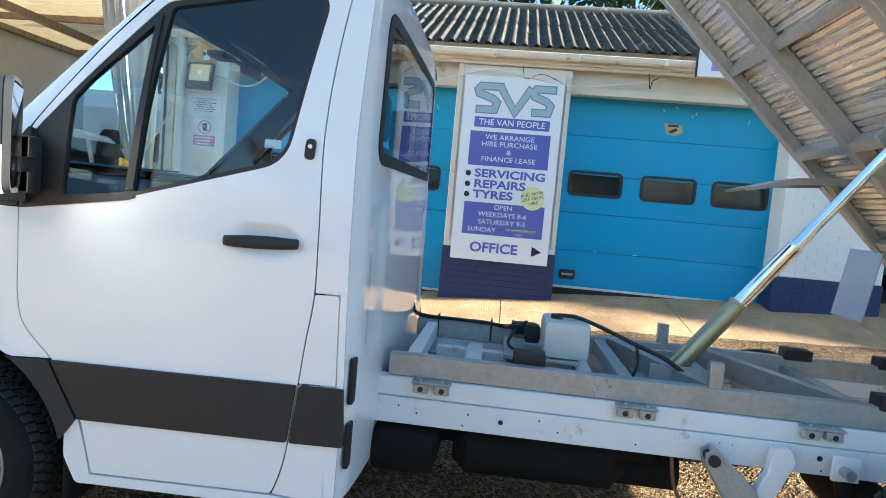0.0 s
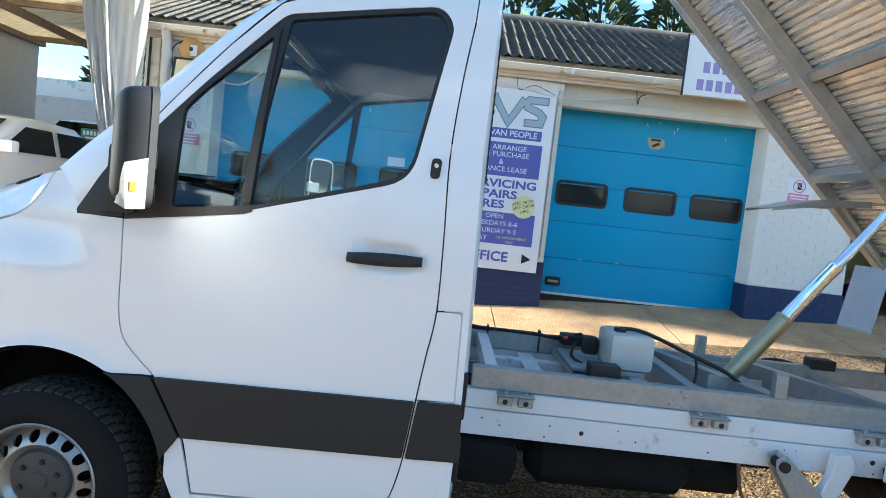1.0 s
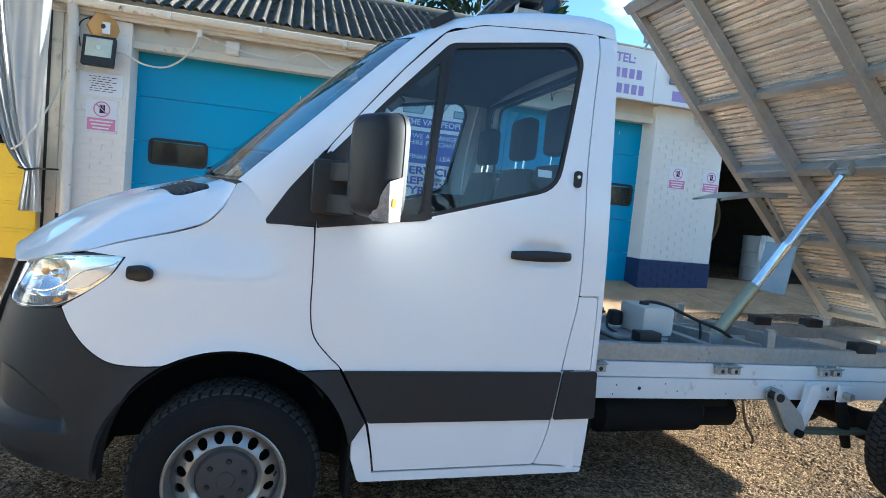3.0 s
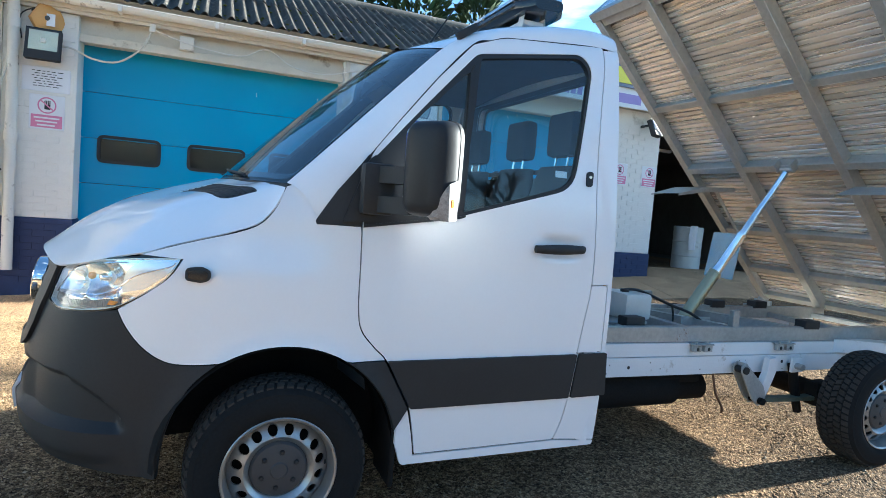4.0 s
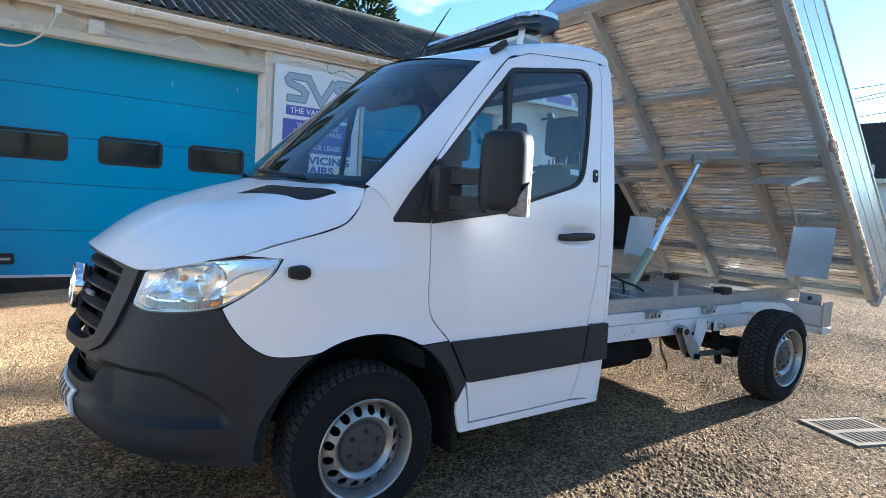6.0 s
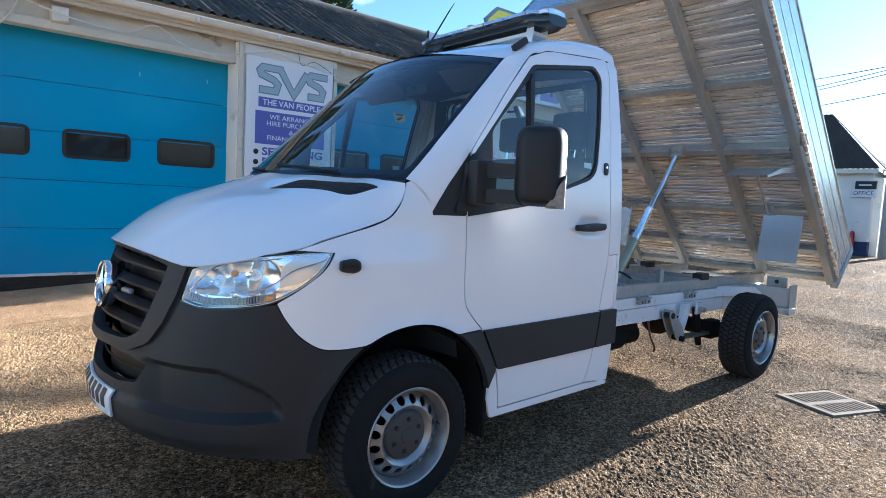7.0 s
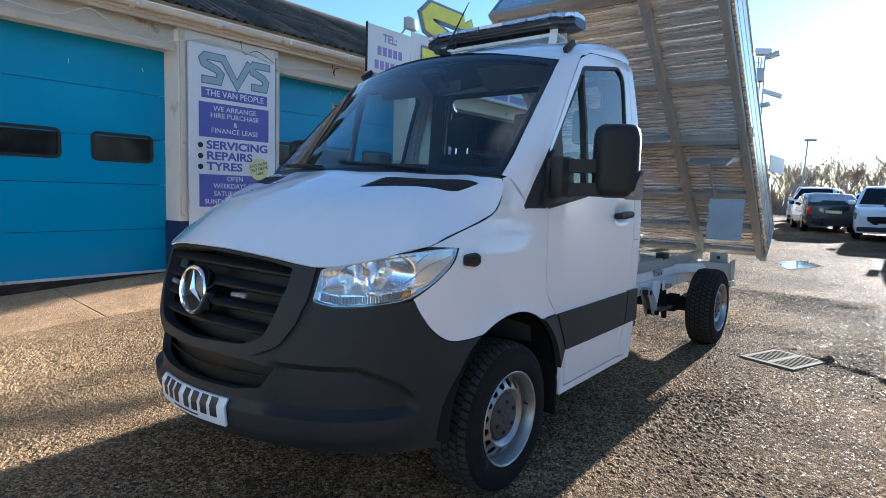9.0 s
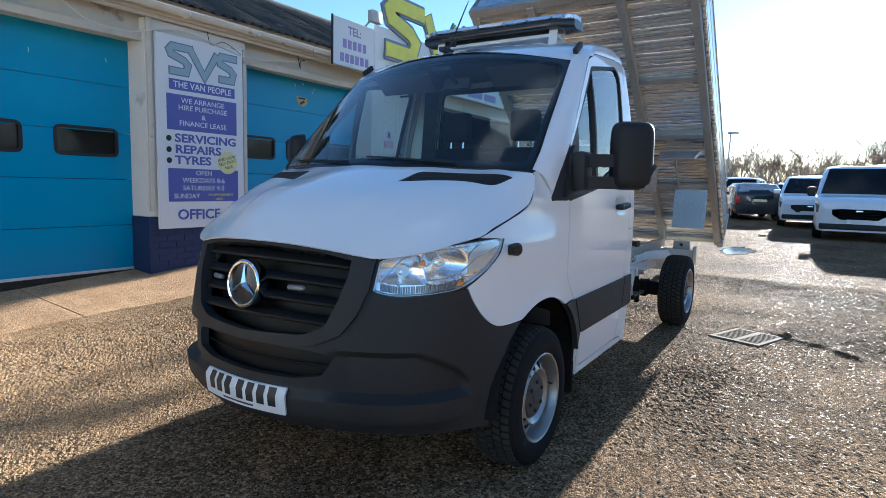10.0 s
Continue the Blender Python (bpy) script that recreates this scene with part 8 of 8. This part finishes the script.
WM = Matrix.Translation((6.17, WY - .26, 2.93)) @ pose(0, 0, 0, -22, 0, 24)
part("housing", box((0, .03, 0), (.24, .08, .27), WM, .015), M_RUBBER, ws_, "black housing")
part("bezel", box((0, -.014, -.095), (.24, .012, .08), WM, .004), M_RUBBER, ws_)
part("reflector", box((0, -.016, .035), (.19, .006, .16), WM, .002), M_REFLECT, ws_, "bright reflector")
part("arm", box2((6.08, WY - .24, 2.95), (6.12, WY + .005, 2.98), None, .004), M_RUBBER, ws_)
# inside the open bay: a bin and a white van
bn = thing("oil_drum", "grubby white drum with a rag over its rim", "drum")
part("drum", lathe([(0, .9), (.27, .9), (.29, .88), (.28, .60), (.295, .59), (.28, .58), (.28, .31), (.295, .30), (.28, .29), (.28, .02), (.26, 0)], 24, Matrix.Translation((8.9, 6.2, .54))), M_TANK, bn)
part("rag", loft([[(8.66 + .02 * k, 5.90 + .03 * math.sin(k * 1.3 + j), 1.46 - .16 * j) for k in range(9)] for j in range(4)]), M_SIGNWHITE, bn)
vehicle("panel_van", "white van standing inside the dark bay", "van", 5.0, 1.95, 1.95, .95, 1.12, M_WHITE, Matrix.Translation((10.2, 12.6, .54)) @ pose(0, 0, 0, 0, 0, 200), True)
# solid form added for a blurry, reflection-like ochre disc; manhole and stand made up
tk = thing("storage_tank", "dull ochre round form on a made-up dark stand inside the bay", "tank")
M_OCHRE = mat("dull_ochre_paint", (.20, .14, .05), .5, var=.2, col2=(.12, .085, .035), blotch=.06, blotch_scale=2)
TKM = Matrix.Translation((8.62, 8.0, 1.72)) @ Matrix.Scale(.82, 4) @ pose(0, 0, 0, 90, 0, 0)
shell = part("shell", lathe([(0, .10), (.35, .085), (.70, .03), (.93, -.03), (.98, -.09), (1.0, -.15), (1.0, -1.9), (0, -1.9)], 48, TKM), M_OCHRE, tk)
part("rim", lathe([(.90, .0), (.93, .035), (.99, .035), (1.02, 0), (1.02, -.09), (.99, -.12)], 48, TKM), M_OCHRE, tk, "raised ochre rim")
part("manhole", lathe([(0, .15), (.24, .145), (.27, .12), (.27, .04)], 28, TKM), M_OCHRE, tk)
for x in (8.12, 9.12):
    part("leg", box2((x - .06, 8.3, .54), (x + .06, 9.4, 1.25), None, .01), M_UNDER, tk, "dark steel leg")
for x in (7.5, 9.5):
    st_ = thing("strip_light", "unlit strip light under the bay ceiling", "light", group="bay strip lights")
    part("tube_body", box((x, 8.3, 3.22), (1.2, .10, .07), None, .01), M_SIGNWHITE, st_)

# ---------- lean-to beside the garage ----------
M_TIMBER = mat("weathered_sheeting_boards", (.82, .72, .54), .85, var=.2, scale=3, fine=40, col2=(.78, .72, .58), blotch=.1, blotch_scale=2, stretch=(1, 6, 1))
M_BEAM = mat("old_timber_beam", (.26, .20, .14), .85, var=.3, stretch=(1, 5, 1))
M_GREYREND = mat("grey_rendered_wall", (.52, .51, .48), .85, var=.08, col2=(.34, .32, .29), blotch=.05)
def translucent(m, amt, col):
    n, l = m.node_tree.nodes, m.node_tree.links
    t = n.new("ShaderNodeBsdfTranslucent")
    t.inputs["Color"].default_value = (*col, 1)
    x = n.new("ShaderNodeMixShader")
    x.inputs["Fac"].default_value = amt
    l.new(n["Principled BSDF"].outputs[0], x.inputs[1])
    l.new(t.outputs[0], x.inputs[2])
    l.new(x.outputs[0], n["Material Output"].inputs["Surface"])


translucent(M_TIMBER, .22, (.75, .60, .36))
lean = struct("canopy", "open timber-sheeted lean-to beside the garage", "canopy")
def cz(x, y):
    return 3.98 - .012 * (y - 3.0)
for k in range(64):
    y0 = 2.6 + k * .10
    part("sheeting_board", loft([[(x, y0, cz(x, y0) + .03), (x, y0 + .015, cz(x, y0)), (x, y0 + .075, cz(x, y0)), (x, y0 + .09, cz(x, y0) + .03), (x, y0 + .102, cz(x, y0) + .03)] for x in (-14, -2.75)]), M_TIMBER, lean, smooth=False)
for y in (3.9, 6.2, 8.5):
    part("purlin", box2((-14, y, cz(0, y) - .10), (-2.8, y + .07, cz(0, y) - .005), None, .004), M_BEAM, lean, "old timber purlin")
for x in (-5.5, -8.6):
    part("rafter", loft([[(x, 2.6, cz(0, 2.6) - .13), (x + .08, 2.6, cz(0, 2.6) - .13), (x + .08, 2.6, cz(0, 2.6) - .25), (x, 2.6, cz(0, 2.6) - .25)], [(x, 9.2, cz(0, 9.2) - .13), (x + .08, 9.2, cz(0, 9.2) - .13), (x + .08, 9.2, cz(0, 9.2) - .25), (x, 9.2, cz(0, 9.2) - .25)]], True), M_BEAM, lean, "old timber rafter")
bw = struct("wall_lean_to", "grey rendered wall at the back of the lean-to", "wall")
part("back_wall", box2((-14, 12.6, 0), (-2.6, 12.75, 3.75)), M_WALLWHITE, bw)
part("side_wall", box2((-7.2, 1.5, 0), (-7.0, 8.9, 3.80), None, .006), M_GREYREND, bw)
part("wall_plate", box2((-7.02, 1.5, 3.80), (-6.9, 8.95, 3.90), None, .004), M_BEAM, bw)
part("low_wall", box2((-14, 12.3, 0), (-3.2, 12.45, 3.25)), M_GREYREND, bw)
part("post", box2((-5.15, 9.0, 0), (-4.95, 9.2, 3.1)), M_GREYREND, bw)
part("garage_side", box2((-2.44, WY + .35, 0), (-2.40, 12, 3.5)), M_WALLWHITE, bw)
part("corner_boarding", box2((-2.60, WY - .02, .2), (-2.42, WY + .30, 3.45), None, .004), M_TRIMCREAM, bw)
part("corner_strip", box2((-2.56, WY - .028, .5), (-2.53, WY - .018, 3.2)), M_CABLE, bw)
# curtain tied back
cur = thing("curtain", "grubby white sheet curtain tied back with rope", "curtain")
rows = []
ncol = 46
for zi, z in enumerate(np.linspace(3.85, .95, 34)):
    t = (3.85 - z) / 2.9
    tie = 1.42
    if z > tie:
        f = ((z - tie) / (3.85 - tie)) ** .5
        xa, xb = -2.60 - .68 * f, -2.49 + .06 * f
    else:
        f = (tie - z) / (tie - .95)
        xa, xb = -2.615 - .06 * f, -2.49 + .05 * f
    amp = .022 + .02 * (1 - abs(z - tie) / 2.5)
    rows.append([(xa + (xb - xa) * j / (ncol - 1), 4.22 + (1 - fade(j, 14, 24)) * (amp * math.sin(j * 1.05 + .4 * math.sin(z * 2)) * (.5 + .5 * math.sin(j * .37 + 1) ** 2) + .02 * math.sin(j * 2.7 + z * 3)) + .012 * math.sin(j * .31 + z * 1.7) + .006 * math.sin(j * .9 - z * 4.1), z) for j in range(ncol)])
part("cloth", loft(rows), M_PVC, cur)
part("rope", tube(smooth_line([(-2.33, WY - .10, 2.60), (-2.42, 4.35, 2.2), (-2.60, 4.14, 1.72), (-2.72, 4.12, 1.60)], 6), .012, 6), M_TRIMCREAM, cur, "cream rope")
part("tie", tube([(-2.66, 4.16, 1.42), (-2.58, 4.13, 1.40), (-2.49, 4.16, 1.42), (-2.36, 4.4, 1.43)], .012, 6), M_CABLE, cur)
# yellow board leaning there, vehicles under the lean-to
yb = thing("yellow_box", "yellow-painted steel side panel beside the curtain", "panel")
part("sheet", box2((-3.0, 4.36, .40), (-2.55, 4.41, 1.66), None, .004), M_YELLOW, yb)
for z in (1.62, 1.32, 1.02, .72):
    part("rib", box2((-2.99, 4.345, z - .02), (-2.56, 4.36, z + .02), None, .004), M_YELLOW, yb)
part("edge", box2((-3.02, 4.34, .40), (-2.97, 4.42, 1.68), None, .004), M_YELLOW, yb)
v1 = vehicle("panel_van", "white van under the lean-to with a teal price card", "van", 5.2, 1.98, 2.25, .95, 1.25, M_WHITE, Matrix.Translation((-5.65, 9.55, .2)) @ pose(0, 0, 0, 0, 0, 270), True)
pc = thing("price_card", "teal price card behind the windscreen", "card")
M_TEAL = mat("teal_card", (.02, .28, .32), .5)
CM = Matrix.Translation((-4.95, 7.42, 2.09))
part("card", box((0, 0, 0), (.37, .012, .20), CM, .003), M_TEAL, pc)
for k in range(5):
    part("number_bar", box((-.125 + .0625 * k, -.009, .025), (.038, .004, .070), CM), M_SIGNWHITE, pc)
part("number_bar", box((0, -.009, -.055), (.21, .004, .022), CM), M_SIGNWHITE, pc)
vehicle("car", "white small van nosing out of the lean-to", "car", 3.7, 1.82, 1.80, .9, 1.25, M_WHITE, Matrix.Translation((-5.05, 4.9, .28)) @ pose(0, 0, 0, 0, 0, 270))

# ---------- ground details ----------
dr = thing("drain_grate", "cast iron drain grate set in the gravel", "drain")
DM = Matrix.Translation((3.47, -1.55, .006)) @ pose(0, 0, 0, 0, 0, -20)
M_IRON = mat("worn_cast_iron", (.26, .215, .16), .92, metal=.0, var=.25, ior=1.25, col2=(.10, .085, .07), blotch=.05, blotch_scale=9)
part("frame", panel([(-.265, -.23), (.265, -.23), (.265, .23), (-.265, .23)], lambda u, v: np.stack([u, v, .014 + 0 * u], -1) @ np.array(DM.to_3x3()).T + np.array(DM.translation), [[(-.225, -.19), (.225, -.19), (.225, .19), (-.225, .19)]], step=.1, thick=.05), M_IRON, dr, "worn iron frame")
for k in range(10):
    part("bar", box((-.2025 + .045 * k, 0, .006), (.019, .385, .014), DM, .003), M_IRON, dr)
part("cross_bar", box((0, 0, .006), (.455, .055, .015), DM, .003), M_IRON, dr)
# near-black floor paints the shade between the bars
part("pit", box((0, 0, -.075), (.50, .42, .01), DM), M_UNDER, dr, "black pit floor standing in for shade below the bars")
M_WATER = mat("puddle_water", (.05, .042, .032), .07, var=.1, ior=1.33)
for (cx, cy, rx, ry) in ((11.5, -.52, .85, .30),):
    pd = thing("puddle", "shallow bright puddle in the gravel", "puddle", kind="structure")
    o = [(cx + rx * math.cos(a) * (1 + .55 * noise.noise(Vector((math.cos(a) * 2.5 + cx, math.sin(a) * 2.5, 3)))), cy + ry * math.sin(a) * (1 + .7 * noise.noise(Vector((math.cos(a) * 3, math.sin(a) * 3 + cx, 9))))) for a in np.linspace(0, 2 * math.pi, 48, endpoint=False)]
    part("water", panel(o, lambda u, v: np.stack([u, v, ground_z(u, v) + .010], -1), step=.2, thick=0), M_WATER, pd)

# ---------- loose stones on the gravel ----------
M_STONE = mat("loose_gravel_stones", (.35, .262, .17), .85, var=.25, scale=30, fine=200, island=.45)
rs = np.random.RandomState(21)
NS = 34000
sx = np.concatenate([rs.uniform(-6.5, 9.5, NS // 2), rs.uniform(-4.5, 5.5, NS - NS // 2)])
sy = np.concatenate([rs.uniform(-4.5, 3.35, NS // 2), rs.uniform(-3.2, 3.3, NS - NS // 2)])
clump = np.array([noise.noise(Vector((a * .9, b * .9, 5))) + .5 * noise.noise(Vector((a * 3, b * 3, 8))) for a, b in zip(sx, sy)])
keep = clump > rs.uniform(-.9, .5, NS)
sx, sy = sx[keep], sy[keep]
r = rs.gamma(3.0, .0011, len(sx)) + .0022
r = np.clip(r, .002, .0095) + .004 * (rs.random_sample(len(sx)) < .03)
octa = np.array([(1, 0, 0), (0, 1, 0), (-1, 0, 0), (0, -1, 0), (0, 0, .75), (0, 0, -.5)], float)
tri = np.array([(0, 1, 4), (1, 2, 4), (2, 3, 4), (3, 0, 4), (1, 0, 5), (2, 1, 5), (3, 2, 5), (0, 3, 5)])
ang = rs.uniform(0, 2 * np.pi, len(sx))
jit = 1 + rs.uniform(-.35, .35, (len(sx), 6, 3))
V = octa[None] * jit * r[:, None, None]
ca, sa = np.cos(ang)[:, None], np.sin(ang)[:, None]
VX, VY = V[..., 0] * ca - V[..., 1] * sa, V[..., 0] * sa + V[..., 1] * ca
gz = ground_z(sx, sy)
gz = gz + np.array([.006 * noise.noise(Vector((a * .7, b * .7, 1))) + .004 * noise.noise(Vector((a * 3, b * 3, 4))) for a, b in zip(sx, sy)])
V = np.stack([VX + sx[:, None], VY + sy[:, None], V[..., 2] + gz[:, None] + .008 + .15 * r[:, None]], -1)
F = (tri[None] + 6 * np.arange(len(sx))[:, None, None]).reshape(-1, 3)
me = bpy.data.meshes.new("loose_stones")
me.from_pydata(V.reshape(-1, 3).tolist(), [], F.tolist())
me.materials.append(M_STONE)
tagged(new("loose_stones", me), "scattered loose brown stones over the gravel", "stones", kind="stuff")

# moss on the roof sheets
M_MOSS = mat("yellow_green_moss", (.22, .20, .04), .95, var=.35, island=.3)
bm = bmesh.new()
rng = random.Random(8)
for k in range(420):
    x, t = rng.uniform(-2.9, 9), rng.random()
    x = round(x / .146) * .146 + .073 + rng.uniform(-.02, .02)
    y = WY - .15 + 2.4 * t
    z = 3.41 + (y - (WY - .20)) * pitch - .012
    s = rng.uniform(.010, .030)
    rr = bmesh.ops.create_icosphere(bm, subdivisions=1, radius=s)
    for v in rr["verts"]:
        v.co = Vector((x + v.co.x * rng.uniform(.8, 1.3), y + v.co.y * 1.4, z + v.co.z * .55))
ms = thing("moss", "small clumps of moss on the roof sheets", "moss", kind="stuff")
part("clumps", bm, M_MOSS, ms)

# ---------- painted bricks of the piers ----------
def brick_mesh(material, name):
    bm = bmesh.new()
    put_box(bm, (0, 0, 0), (.217, .016, .067), None)
    for v in bm.verts:
        if v.co.y < 0:
            v.co.x *= .985
            v.co.z *= .95
    me = bpy.data.meshes.new(name)
    bm.to_mesh(me)
    bm.free()
    me.materials.append(material)
    return me


BW_, BN_ = brick_mesh(M_WALLWHITE, "brick_white"), brick_mesh(M_NAVY, "brick_navy")
rng = random.Random(17)


def lay(x0, x1, z0, z1, y, me):
    row = 0
    z = z0 + .037
    while z < z1 - .03:
        x = x0 + .109 + (.1125 if row % 2 else 0)
        while x < x1 - .10:
            b = new("brick", me)
            b.parent = wall
            b.location = (x, y + rng.uniform(-.0015, .0015), z)
            b.rotation_euler = (rng.uniform(-.008, .008), 0, rng.uniform(-.006, .006))
            x += .225
        z += .075
        row += 1


lay(-2.42, -1.72, .94, 3.15, WY + .0020, BW_)
lay(5.28, 6.50, .94, 2.95, WY + .0020, BW_)
lay(1.25, 2.67, .33, .93, WY - .0105, BN_)
lay(5.27, 6.51, .45, .93, WY - .0105, BN_)
lay(-2.42, -1.72, .2, .93, WY - .0105, BN_)
